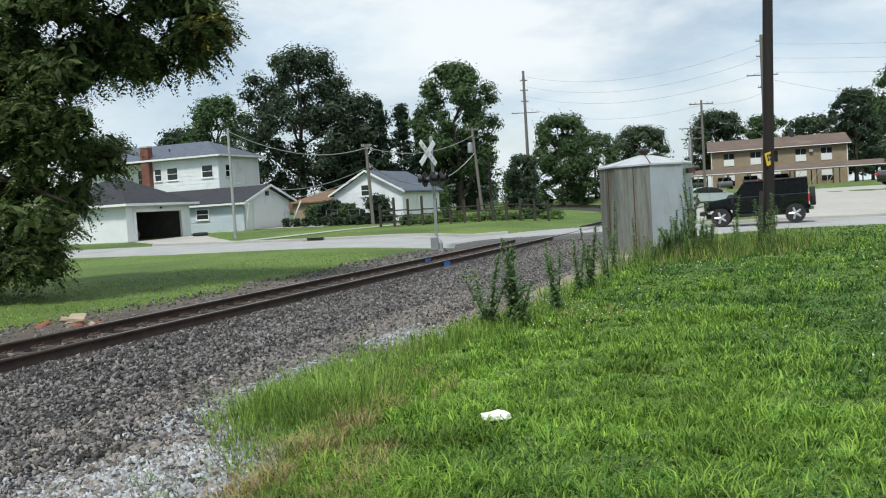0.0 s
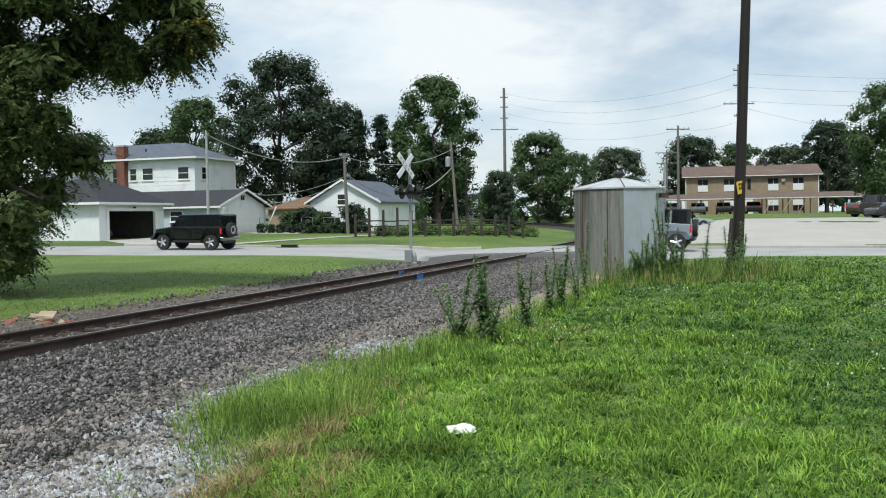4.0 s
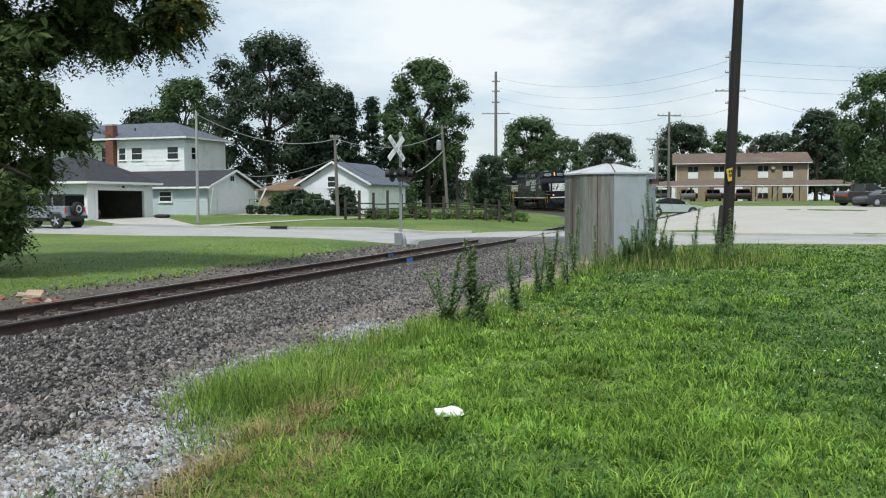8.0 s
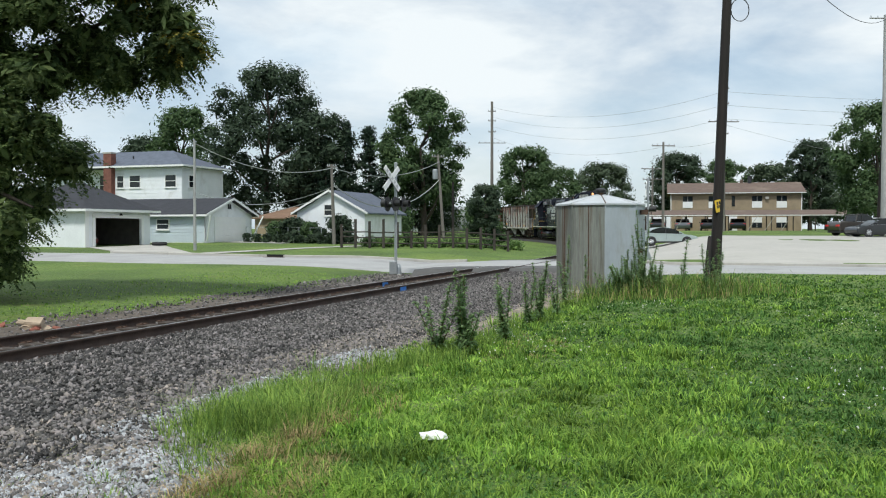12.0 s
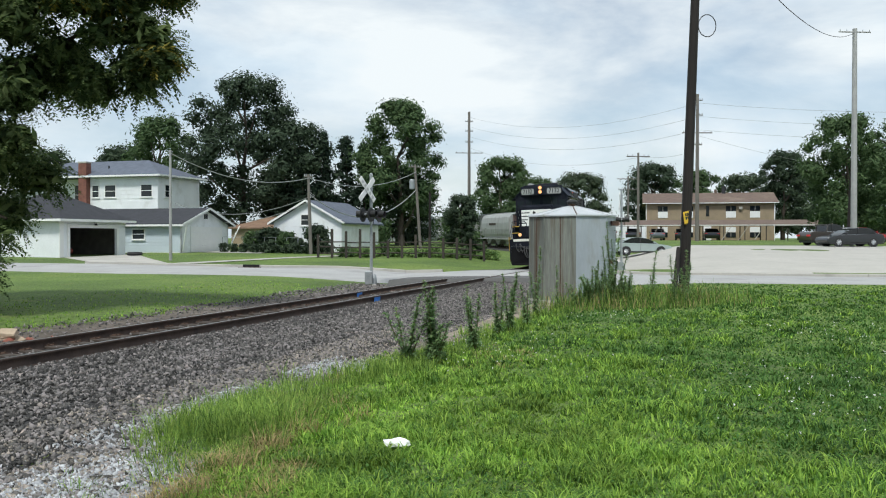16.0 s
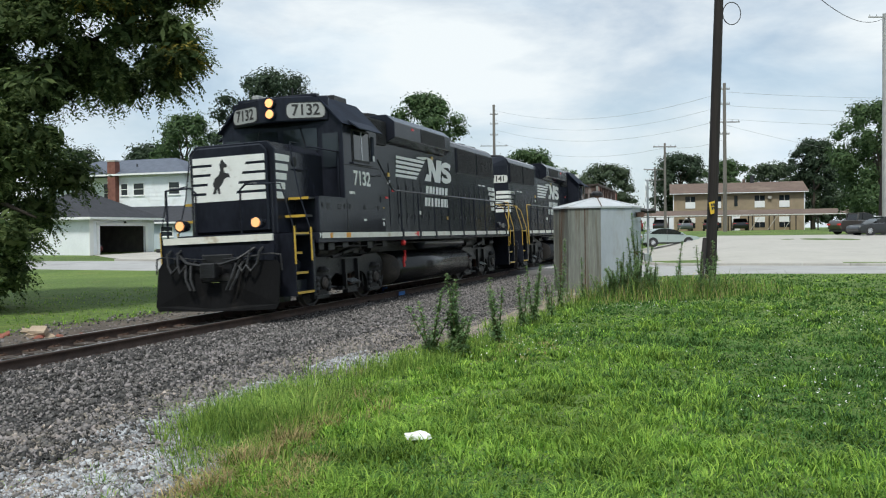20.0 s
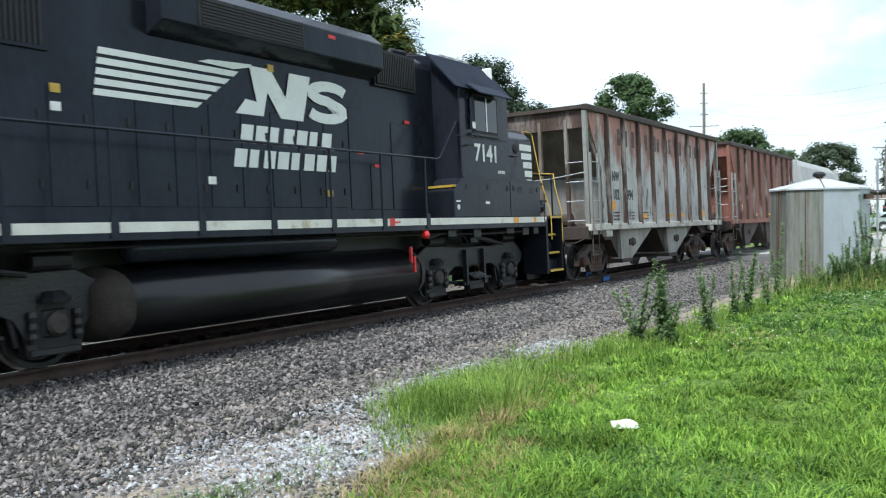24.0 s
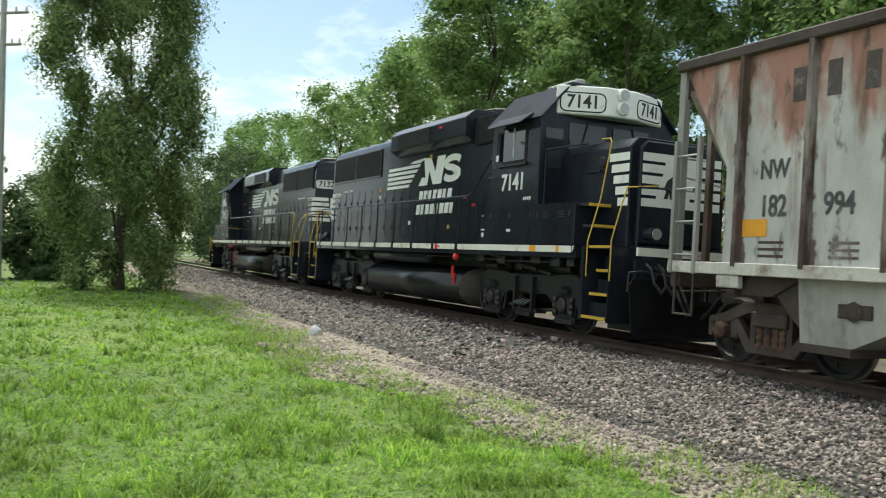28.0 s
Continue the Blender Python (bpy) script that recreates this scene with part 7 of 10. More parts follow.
def garage_open():
    """Hipped garage; its open door looks along +x (local), the street side along -y."""
    A = Vector((-22.1, 62.8))
    z = 0.27
    T = thing("garage", Matrix.Translation((A.x, A.y, z)) @ Matrix.Rotation(radians(GRID), 4, "Z"), "white hipped garage with a dark shingle roof and open door", "garage")
    # local: x towards the camera's right, y away
    w, d, h = 7.6, 7.2, 2.72
    part("wall_street", boxes((-w, 0, 0, 0.15, 0, h)), SIDING, T)
    part("wall_back", boxes((-w, 0, d - 0.15, d, 0, h)), SIDING, T)
    part("wall_side", boxes((-w, -w + 0.15, 0.15, d - 0.15, 0, h)), SIDING, T)
    part("wall_door_side", boxes((-0.15, 0, 0.15, 1.0, 0, h), (-0.15, 0, d - 1.1, d - 0.15, 0, h), (-0.15, 0, 1.0, d - 1.1, 2.22, h)), SIDING, T)
    part("door_trim", boxes((0.0, 0.06, 0.72, 1.0, 0, 2.35), (0.0, 0.06, d - 1.1, d - 0.85, 0, 2.35), (0.0, 0.06, 0.72, d - 0.85, 2.2, 2.45)), TRIM, T, "white door trim")
    part("corner_trim", boxes((-0.02, 0.05, -0.05, 0.35, 0, h)), TRIM, T)
    part("inner_lining", boxes((-w + 0.16, -0.16, 0.16, 0.2, 0, h), (-w + 0.16, -w + 0.2, 0.16, d - 0.16, 0, h), (-w + 0.16, -0.16, d - 0.2, d - 0.16, 0, h), (-w + 0.16, -0.16, 0.16, d - 0.16, h - 0.1, h - 0.05)), DARK_IN, T)
    part("floor_slab", boxes((-w, 0.3, 0, d, -0.25, 0.03)), CONCRETE, T)
    part("roof", hip_roof(-w, 0, 0, d, h + 0.1, 2.15, 0.55), SHINGLE, T, "dark shingle hip roof")
    part("fascia", boxes((-w - 0.57, 0.57, -0.59, -0.55, h - 0.07, h + 0.1), (0.55, 0.59, -0.57, d + 0.57, h - 0.07, h + 0.1)), TRIM, T)
    opening_box(T, "window", -5.4, 1.55, 0.9, 0.9, 0.0, -1, TRIM, GLASS)
    part("gooseneck_lamp", lathes([(0.12, 2.4), (0.04, 2.56)], "z", (0.18, d / 2, 0), 8), LOCO_DIRTY, T)
    c = thing("shelf", T.matrix_basis @ Matrix.Translation((-6.6, 3.0, 0.03)), "cluttered shelf at the back of the open garage", "shelf")
    for q in range(4):
        part("board", boxes((-0.3, 0.3, -1.2, 1.2, 0.25 + q * 0.5, 0.29 + q * 0.5)), FENCE, c)
    for q in (-1.15, 1.15):
        part("upright", boxes((-0.3, -0.24, q - 0.04, q + 0.04, 0, 2.0)), FENCE, c)
    return T


garage_open()


def gable_house(name, corner, z, w, d, h, rise, wall, roof, label, category, over=0.45, trim=TRIM):
    """Gabled house: corner is its near right corner; eaves along -x from it, gable end along +y; ridge along x."""
    T = thing(name, Matrix.Translation((*corner, z)) @ Matrix.Rotation(radians(GRID), 4, "Z"), label, category)
    part("wall", boxes((-w, 0, 0, 0.18, -0.3, h)), wall, T)
    part("wall", boxes((-w, 0, d - 0.18, d, -0.3, h)), wall, T)
    for x0 in (-w, -0.18):
        bm = nb()
        prism(bm, [(0, -0.3), (d, -0.3), (d, h), (d / 2, h + rise), (0, h)], "x", x0, x0 + 0.18)
        part("gable_wall", bm, wall, T)
    k = rise / (d / 2)
    for sgn in (0, 1):
        ya, yb = (-over, d / 2) if sgn == 0 else (d + over, d / 2)
        za, zb = h - over * k + 0.04, h + rise + 0.04
        part("roof_slope", prisms([(ya, za), (yb, zb), (yb, zb + 0.14), (ya, za + 0.14)], "x", -w - over, over), roof, T, "shingle roof slope")
        part("barge_board", prisms([(ya, za - 0.03), (yb, zb - 0.03), (yb, zb + 0.16), (ya, za + 0.16)], "x", over, over + 0.04), trim, T)
        part("gutter", boxes((-w - over, over, min(ya - 0.05, ya + 0.02), max(ya - 0.05, ya + 0.02), za - 0.05, za + 0.1)), trim, T)
    return T


def garage_shut():
    T = gable_house("garage_wing", (-15.9, 72.4), 0.62, 10.5, 7.2, 2.25, 1.25, SIDING, SHINGLE, "pale blue-white garage wing with a shut white door under its gable", "garage")
    siding_courses(T, -10.4, -0.1, 0.0, -1, 0.0, 2.2, SIDING_BLUE, 0.26)
    opening_box(T, "window", -4.0, 1.45, 1.1, 0.75, -0.02, -1, TRIM, GLASS)
    S = turned(T, 90, 0.0, 0.0)
    part("garage_door", boxes((1.3, 6.1, -0.06, -0.01, 0, 2.08)), TRIM, S, "white sectional garage door")
    for q in range(1, 4):
        part("door_groove", boxes((1.3, 6.1, -0.07, -0.06, q * 0.52 - 0.012, q * 0.52 + 0.012)), SIDING, S)
    part("gable_vent", boxes((3.35, 3.55, -0.05, -0.01, 2.75, 3.15), (3.65, 3.85, -0.05, -0.01, 2.75, 3.15)), SHINGLE, S)
    part("brace", rod(nb(), (7.1, -0.1, 0.1), (7.65, -0.9, 2.2), 0.07, seg=6), TRIM, S, "white slanting brace")
    part("brace", rod(nb(), (0.1, -0.1, 0.1), (-0.3, -0.7, 2.1), 0.06, seg=6), TRIM, S)
    dissolve(S)


garage_shut()


def white_house():
    """Two storeys, hipped; its near right corner at the given place."""
    C, z, h = (-21.0, 85.8), 0.75, 6.95
    T = thing("house", Matrix.Translation((*C, z)) @ Matrix.Rotation(radians(GRID), 4, "Z"), "white two-storey house with a blue-grey hip roof and brick chimney", "house")
    w, d = 7.7, 7.0
    part("wall_front", boxes((-w, 0, 0, 0.2, 0, h)), SIDING, T)
    part("wall_side", boxes((-0.2, 0, 0.2, d, 0, h)), SIDING, T)
    part("wall_back", boxes((-w, -0.2, d - 0.2, d, 0, h)), SIDING, T)
    part("wall_end", boxes((-w, -w + 0.2, 0.2, d - 0.2, 0, h)), SIDING, T)
    part("roof", hip_roof(-16.5, 0, 0, d, h + 0.1, 1.75, 0.6), SHINGLE_BLUE, T, "blue-grey hip roof")
    part("fascia", boxes((-17.1, 0.62, -0.65, -0.6, h - 0.05, h + 0.12), (0.6, 0.65, -0.62, d + 0.62, h - 0.05, h + 0.12)), TRIM, T)
    for x in (-7.05, -5.35, -1.25):
        opening_box(T, "window", x, 5.55, 0.7 if x < -7 else 1.15, 1.1, 0, -1, TRIM, GLASS)
    S = turned(T, 90)
    for x in (1.6,):
        opening_box(S, "window", x, 5.55, 0.9, 1.1, 0, -1, TRIM, GLASS)
    dissolve(S)
    siding_courses(T, -w + 0.05, -0.05, 0.0, -1, 3.2, h - 0.1, SIDING, 0.4)
    part("roof_pipe", rod(nb(), (-6.6, 1.4, h + 0.4), (-6.6, 1.4, h + 1.2), 0.07, seg=8), LOCO_DIRTY, T)
    part("downspout", rods([(-0.05, d + 0.05, h), (0.05, d + 0.05, 0.2)], 0.05, 6), SIDING, T)
    ch = part("chimney", boxes((-8.62, -7.72, -0.55, 0.15, 0, h + 1.35)), BRICK_RED, T, "red brick chimney")
    part("chimney_cap", boxes((-8.67, -7.67, -0.6, 0.2, h + 1.35, h + 1.5)), CONCRETE, ch)
    for q in range(26):
        part("brick_course", boxes((-8.635, -7.705, -0.565, 0.16, 0.3 + q * 0.3, 0.50 + q * 0.3)), BRICK_RED, ch)
    # lower rear part to the side
    part("side_wing_wall", boxes((-16.5, -w, 1.2, 1.4, 0, h - 0.1), (-16.5, -16.3, 1.4, 6.5, 0, h - 0.1)), SIDING, T)
    opening_box(T, "window", -10.2, 5.3, 0.5, 1.9, 1.2, -1, TRIM, GLASS)
    return T


white_house()


def small_house():
    """Gable end faces the street; ridge runs away along y."""
    T = thing("cottage", Matrix.Translation((-3.1, 74.8, 0.55)) @ Matrix.Rotation(radians(GRID), 4, "Z"), "small white clapboard cottage with a blue-grey roof", "house")
    w, d, h, rise = 6.4, 8.5, 2.55, 1.75
    for y0 in (0, d - 0.18):
        bm = nb()
        prism(bm, [(-w, -0.3), (0, -0.3), (0, h), (-w / 2, h + rise), (-w, h)], "y", y0, y0 + 0.18)
        part("gable_wall", bm, SIDING, T)
    part("wall", boxes((-0.18, 0, 0.18, d - 0.18, -0.3, h)), SIDING, T)
    part("wall", boxes((-w, -w + 0.18, 0.18, d - 0.18, -0.3, h)), SIDING, T)
    k = rise / (w / 2)
    for sgn in (0, 1):
        xa, xb = (0.4, -w / 2) if sgn == 0 else (-w - 0.4, -w / 2)
        za, zb = h - 0.4 * k + 0.04, h + rise + 0.04
        part("roof_slope", prisms([(xa, za), (xb, zb), (xb, zb + 0.13), (xa, za + 0.13)], "y", -0.35, d + 0.35), SHINGLE_BLUE, T, "blue-grey shingle slope")
        part("barge_board", prisms([(xa, za - 0.03), (xb, zb - 0.03), (xb, zb + 0.15), (xa, za + 0.15)], "y", -0.39, -0.35), TRIM, T)
    opening_box(T, "window", -w / 2 - 0.1, 2.75, 0.85, 0.85, 0, -1, TRIM, GLASS)
    part("porch_post", rod(nb(), (-w - 0.1, -0.4, 0), (-w - 0.1, -0.4, 2.1), 0.05, seg=6), TRIM, T)
    n = 0
    zc = 0.1
    while zc < h + 0.2:
        part("siding_board", prisms([(0, zc), (-0.02, zc), (-0.005, zc + 0.3), (0, zc + 0.3)], "x", -w + 0.02, -0.02), SIDING, T)
        zc += 0.3
    return T


small_house()
shed = thing("low_shed", on_land(2.0, 121, GRID), "long pale far shed with a rounded roof", "shed")
part("body", prisms([(-4, 0), (4, 0), (4, 2.2), (3, 3.2), (0, 3.7), (-3, 3.2), (-4, 2.2)], "x", -10, 5), GALV, shed)
brown = thing("brown_house", on_land(-12.5, 92, GRID), "far house with a tan roof behind the trees", "house")
part("wall", boxes((-3, 4, 0, 6, 0, 2.0)), BRICK_TAN, brown)
part("roof", hip_roof(-3, 4, 0, 6, 2.0, 1.2, 0.4), mat("tan_roof", (0.22, 0.14, 0.095), 0.9, 0, 0.2, 2, 0.3), brown)

# driveways
slab("driveway", [(-15.7, 52.4), (-11.5, 50.8), (-18.6, 69.3), (-22.0, 62.9)], CONCRETE, "pale concrete driveway before the open garage", "driveway", 0.03)
slab("driveway_2", [(-14.9, 73.4), (-9.6, 71.6), (-8.0, 74.6), (-13.2, 78.1)], CONCRETE, "pale concrete driveway to the shut garage", "driveway", 0.035)
slab("front_walk", [(-12.2, 53.8), (-11.2, 53.0), (-2.0, 66.0), (-2.8, 66.8)], CONCRETE, "narrow pale concrete walk over the lawn", "path", 0.035)


def wooden_fence():
    T = thing("garden_fence", Matrix.Identity(4), "old dark wooden post-and-rail garden fence", "fence")
    rnd = random.Random(2)
    pts = [(-4.2 + i * 0.98, 62.2 - 0.05 * i + 0.02 * i * i * 0.3) for i in range(13)]
    last = None
    for i, (x, y) in enumerate(pts):
        z = land(x, y)
        h = (1.75 if i in (1, 2, 3, 4) else 1.35) + rnd.uniform(-0.12, 0.3)
        part("post", boxes((x - 0.09, x + 0.09, y - 0.09, y + 0.09, z - 0.2, z + h), bev=0.015), FENCE, T)
        if last:
            for hh in (0.35, 0.75, 1.12):
                part("rail", rod(nb(), (last[0], last[1], last[2] + hh + rnd.uniform(-0.04, 0.04)), (x, y, z + hh + rnd.uniform(-0.04, 0.04)), 0.045, seg=5), FENCE, T)
        last = (x, y, z)


wooden_fence()


def mesh_fence(x0, y0, x1, y1, h, label):
    T = thing("wire_fence", Matrix.Identity(4), label, "fence")
    n = 9
    for i in range(n + 1):
        x, y = x0 + (x1 - x0) * i / n, y0 + (y1 - y0) * i / n
        z = land(x, y)
        part("post", rod(nb(), (x, y, z - 0.1), (x, y, z + h), 0.035, seg=6), GALV, T)
    z0, z1 = land(x0, y0), land(x1, y1)
    for q in (0.1, 0.5, 1.0):
        part("wire", rod(nb(), (x0, y0, z0 + h * q), (x1, y1, z1 + h * q), 0.018, seg=5), GALV, T)


mesh_fence(-13.5, 77.5, -4.6, 71.5, 1.25, "low galvanised wire fence before the hedge")


# ---- apartments ----
def apartment():
    A, B = Vector((36.2, 118.0)), Vector((52.04, 113.36))
    way = B - A
    T = thing("apartment_building", Matrix.Translation((A.x, A.y, 1.42)) @ Matrix.Rotation(math.atan2(way.y, way.x), 4, "Z"), "two-storey tan brick apartment building with a brown roof", "apartment building")
    L, d, h = way.length, 9.0, 5.0
    part("wall_front", boxes((0, L, 0, 0.25, 0, h)), BRICK_TAN, T)
    part("wall_end", boxes((0, 0.25, 0.25, d, 0, h)), BRICK_TAN, T)
    part("wall_end", boxes((L - 0.25, L, 0.25, d, 0, h)), BRICK_TAN, T)
    part("wall_back", boxes((0.25, L - 0.25, d - 0.25, d, 0, h)), BRICK_TAN, T)
    part("roof_slope", prisms([(-0.5, h - 0.05), (d / 2, h + 1.45), (d / 2, h + 1.6), (-0.5, h + 0.12)], "x", -0.5, L + 0.5), SHINGLE_BROWN, T, "brown shingle roof")
    part("roof_slope", prisms([(d + 0.5, h - 0.05), (d / 2, h + 1.45), (d / 2, h + 1.6), (d + 0.5, h + 0.12)], "x", -0.5, L + 0.5), SHINGLE_BROWN, T)
    part("fascia", boxes((-0.5, L + 0.5, -0.55, -0.5, h - 0.04, h + 0.06)), TRIM, T)
    for x in (0.0, L):
        part("downpipe", boxes((x - 0.05, x + 0.05, -0.1, 0.0, 0, h)), TRIM, T)
    for x in (2.18, 5.5, 11.0, 14.06):
        for z0, z1, p0, p1 in ((3.92, 4.62, 3.05, 3.90), (0.42, 1.08, 1.10, 1.80)):
            win = part("window", boxes((x - 0.64, x + 0.64, -0.05, 0.0, z0, z1)), LOCO_VENT, T, "dark two-pane window")
            for q in (-1, 1):
                part("pane", boxes((x + 0.32 * q - 0.27, x + 0.32 * q + 0.27, -0.065, -0.05, z0 + 0.06, z1 - 0.06)), GLASS, win)
            part("mullion", boxes((x - 0.03, x + 0.03, -0.07, -0.05, z0, z1)), CONCRETE, win)
            part("window_panel", boxes((x - 0.64, x + 0.64, -0.06, 0.0, p0, p1)), TRIM, T, "white panel at the window")
    stair = part("stair_window", boxes((7.80, 8.22, -0.05, 0.0, 3.25, 4.65)), LOCO_VENT, T, "narrow dark stair window")
    part("pane", boxes((7.85, 8.17, -0.065, -0.05, 3.75, 4.6)), GLASS, stair)
    part("pane", boxes((7.85, 8.17, -0.065, -0.05, 3.3, 3.66)), GLASS, stair)
    part("wall_air_unit", boxes((12.0, 12.45, -0.3, 0, 4.15, 4.5), bev=0.02), CONCRETE, T)
    part("chimney", boxes((10.2, 10.65, 4.0, 4.6, h + 0.9, h + 2.5)), SHINGLE, T)
    part("vent", boxes((9.2, 9.55, 4.2, 4.6, h + 1.1, h + 2.0)), SHINGLE_BROWN, T)
    part("door", boxes((7.5, 8.5, -0.08, 0.0, 0, 2.05)), TRIM, T, "white door")
    C = thing("carport", T.matrix_basis @ Matrix.Translation((0, -6.0, 0)), "long open carport with a shallow brown roof on posts", "carport")
    part("roof", prisms([(-3.0, 1.80), (3.0, 2.52), (3.0, 2.70), (-3.0, 1.98)], "x", -6.0, L + 5.6), SHINGLE_BROWN, C, "brown carport roof")
    part("fascia", boxes((-6.0, L + 5.6, -3.06, -3.0, 1.88, 1.97)), TRIM, C)
    for i in range(12):
        x = -5.7 + i * (L + 11.0) / 11
        for y in (-2.8, 2.6):
            part("post", boxes((x - 0.06, x + 0.06, y - 0.06, y + 0.06, -0.2, 1.85 if y < 0 else 2.45)), FENCE, C)
    for x, run in ((0.5, 1.0), (9.0, 1.3), (11.0, 1.3), (12.9, 0.8)):
        part("brace", rod(nb(), (x, -3.1, 0.05), (x + run, -3.1, 2.0 if run > 0.9 else 1.3), 0.038, seg=5), CONCRETE, C, "pale slanting brace")


apartment()
# ---- vehicles ----
def car_wheel(parent, x, y, r, width, turns=None, spokes=5):
    o = 1 if y > 0 else -1
    w = part("wheel", lathes([(r * 0.62, -width / 2), (r * 0.96, -width / 2), (r, -width / 3), (r, width / 3), (r * 0.96, width / 2), (r * 0.62, width / 2)], "y", (0, 0, 0), 22), TYRE, parent, "black tyre on an alloy rim")
    w.matrix_basis = Matrix.Translation((x, y, r))
    part("rim", lathes([(r * 0.63, 0.30 * width * o), (r * 0.63, 0.47 * width * o), (r * 0.56, 0.47 * width * o), (r * 0.54, 0.25 * width * o), (0.03, 0.2 * width * o)], "y", (0, 0, 0), 18), ALLOY if spokes else PLASTIC_BLACK, w)
    bm = nb()
    for q in range(spokes):
        a = 2 * math.pi * q / spokes
        rod(bm, (0, 0.44 * width * o, 0), (r * 0.62 * math.cos(a), 0.44 * width * o, r * 0.62 * math.sin(a)), 0.058 if spokes < 7 else 0.030, 0.045 if spokes < 7 else 0.036, seg=6)
    part("spokes", bm, ALLOY, w)
    part("rim_back", lathes([(r * 0.5, 0.22 * width * o), (r * 0.5, 0.24 * width * o)], "y", (0, 0, 0), 14), PLASTIC_BLACK, w)
    if turns is not None:
        turns.append((w, x, y, r))
    return w


def jeep(paint, top_mat, label, turns):
    """Boxy four-door off-roader, nose towards +x."""
    T = thing("off_roader", Matrix.Identity(4), label, "car", "off-roaders on the street")
    P = lambda n, bm, m, lab="", parent=None: part(n, bm, m, parent or T, lab)
    body = P("body", prisms([(-2.0, 0.55), (1.0, 0.55), (1.02, 1.15), (0.95, 1.22), (-2.0, 1.22)], "y", -0.80, 0.80, 0.03), paint, "boxy body tub")
    P("hood", prisms([(0.95, 0.70), (2.10, 0.70), (2.12, 1.08), (1.0, 1.24)], "y", -0.62, 0.62, 0.03), paint)
    P("grille", boxes((2.10, 2.16, -0.60, 0.60, 0.62, 1.08), bev=0.02), paint)
    for q in range(7):
        P("grille_slot", boxes((2.155, 2.17, -0.33 + q * 0.11 - 0.025, -0.33 + q * 0.11 + 0.025, 0.70, 1.0)), PLASTIC_BLACK)
    for y in (-0.46, 0.46):
        P("headlight", lathes([(0.11, 2.15), (0.10, 2.19)], "x", (0, y, 0.90), 12), LAMP_OFF)
        P("tail_light", boxes((-2.04, -1.99, y * 1.62 - 0.05, y * 1.62 + 0.05, 0.85, 1.15)), LOCO_RED)
    P("cabin", prisms([(-1.98, 1.22), (0.95, 1.22), (0.52, 1.78), (-1.95, 1.80)], "y", -0.74, 0.74, 0.02), CAR_GLASS)
    P("roof", prisms([(-2.0, 1.77), (0.55, 1.77), (0.50, 1.85), (-1.98, 1.87)], "y", -0.76, 0.76, 0.03), top_mat, "flat removable top")
    for o in (-1, 1):
        for x0, x1, m in ((0.50, 0.98, paint), (-0.42, -0.32, paint), (-1.20, -1.10, paint)):
            lean = -0.45 if x0 > 0.4 else 0
            P("pillar", prisms([(x1 - 0.09, 1.2), (x1, 1.2), (x1 + lean, 1.79), (x1 - 0.09 + lean, 1.79)], "y", min(0.735 * o, 0.765 * o), max(0.735 * o, 0.765 * o)), m)
        P("rear_quarter", boxes((-2.0, -1.84, min(0.735 * o, 0.765 * o), max(0.735 * o, 0.765 * o), 1.2, 1.8)), top_mat)
        for x in (-0.36, 0.95):
            P("door_line", boxes((x - 0.008, x + 0.008, 0.803 * o - 0.004, 0.803 * o + 0.004, 0.6, 1.2)), PLASTIC_BLACK)
        for x in (-0.18, -1.0):
            P("door_handle", boxes((x - 0.07, x + 0.07, min(0.80 * o, 0.83 * o), max(0.80 * o, 0.83 * o), 1.10, 1.14)), PLASTIC_BLACK)
        for xc in (1.48, -1.47):
            pts = [(xc - 0.62, 0.62), (xc - 0.40, 0.95), (xc + 0.40, 0.95), (xc + 0.62, 0.62), (xc + 0.58, 0.60), (xc + 0.37, 0.89), (xc - 0.37, 0.89), (xc - 0.58, 0.60)]
            P("fender", prisms(pts, "y", min(0.62 * o, 0.93 * o), max(0.62 * o, 0.93 * o)), paint if top_mat is paint or paint is not PLASTIC_BLACK else PLASTIC_BLACK)
        P("side_step", boxes((-0.85, 0.85, min(0.76 * o, 0.90 * o), max(0.76 * o, 0.90 * o), 0.42, 0.50)), PLASTIC_BLACK)
        P("mirror", boxes((0.78, 0.90, min(0.82 * o, 1.0 * o), max(0.82 * o, 1.0 * o), 1.22, 1.42), bev=0.02), PLASTIC_BLACK)
        for x in (1.48, -1.47):
            car_wheel(T, x, 0.78 * o, 0.40, 0.26, turns)
    P("bumper", boxes((2.12, 2.34, -0.80, 0.80, 0.52, 0.70), bev=0.03), PLASTIC_BLACK)
    P("rear_bumper", boxes((-2.20, -2.0, -0.80, 0.80, 0.50, 0.68), bev=0.03), CHROME if top_mat is paint else PLASTIC_BLACK)
    P("chassis", boxes((-2.0, 2.1, -0.5, 0.5, 0.36, 0.56)), PLASTIC_BLACK)
    sp = P("spare_wheel", lathes([(0.22, -2.06), (0.38, -2.06), (0.40, -2.14), (0.38, -2.28), (0.22, -2.28)], "x", (0, 0, 1.05), 20), TYRE)
    part("rim", lathes([(0.24, -2.20), (0.22, -2.29), (0.05, -2.27)], "x", (0, 0, 1.05), 16), ALLOY, sp)
    P("windscreen_frame", boxes((0.92, 0.98, -0.76, 0.76, 1.20, 1.26)), paint)
    return T


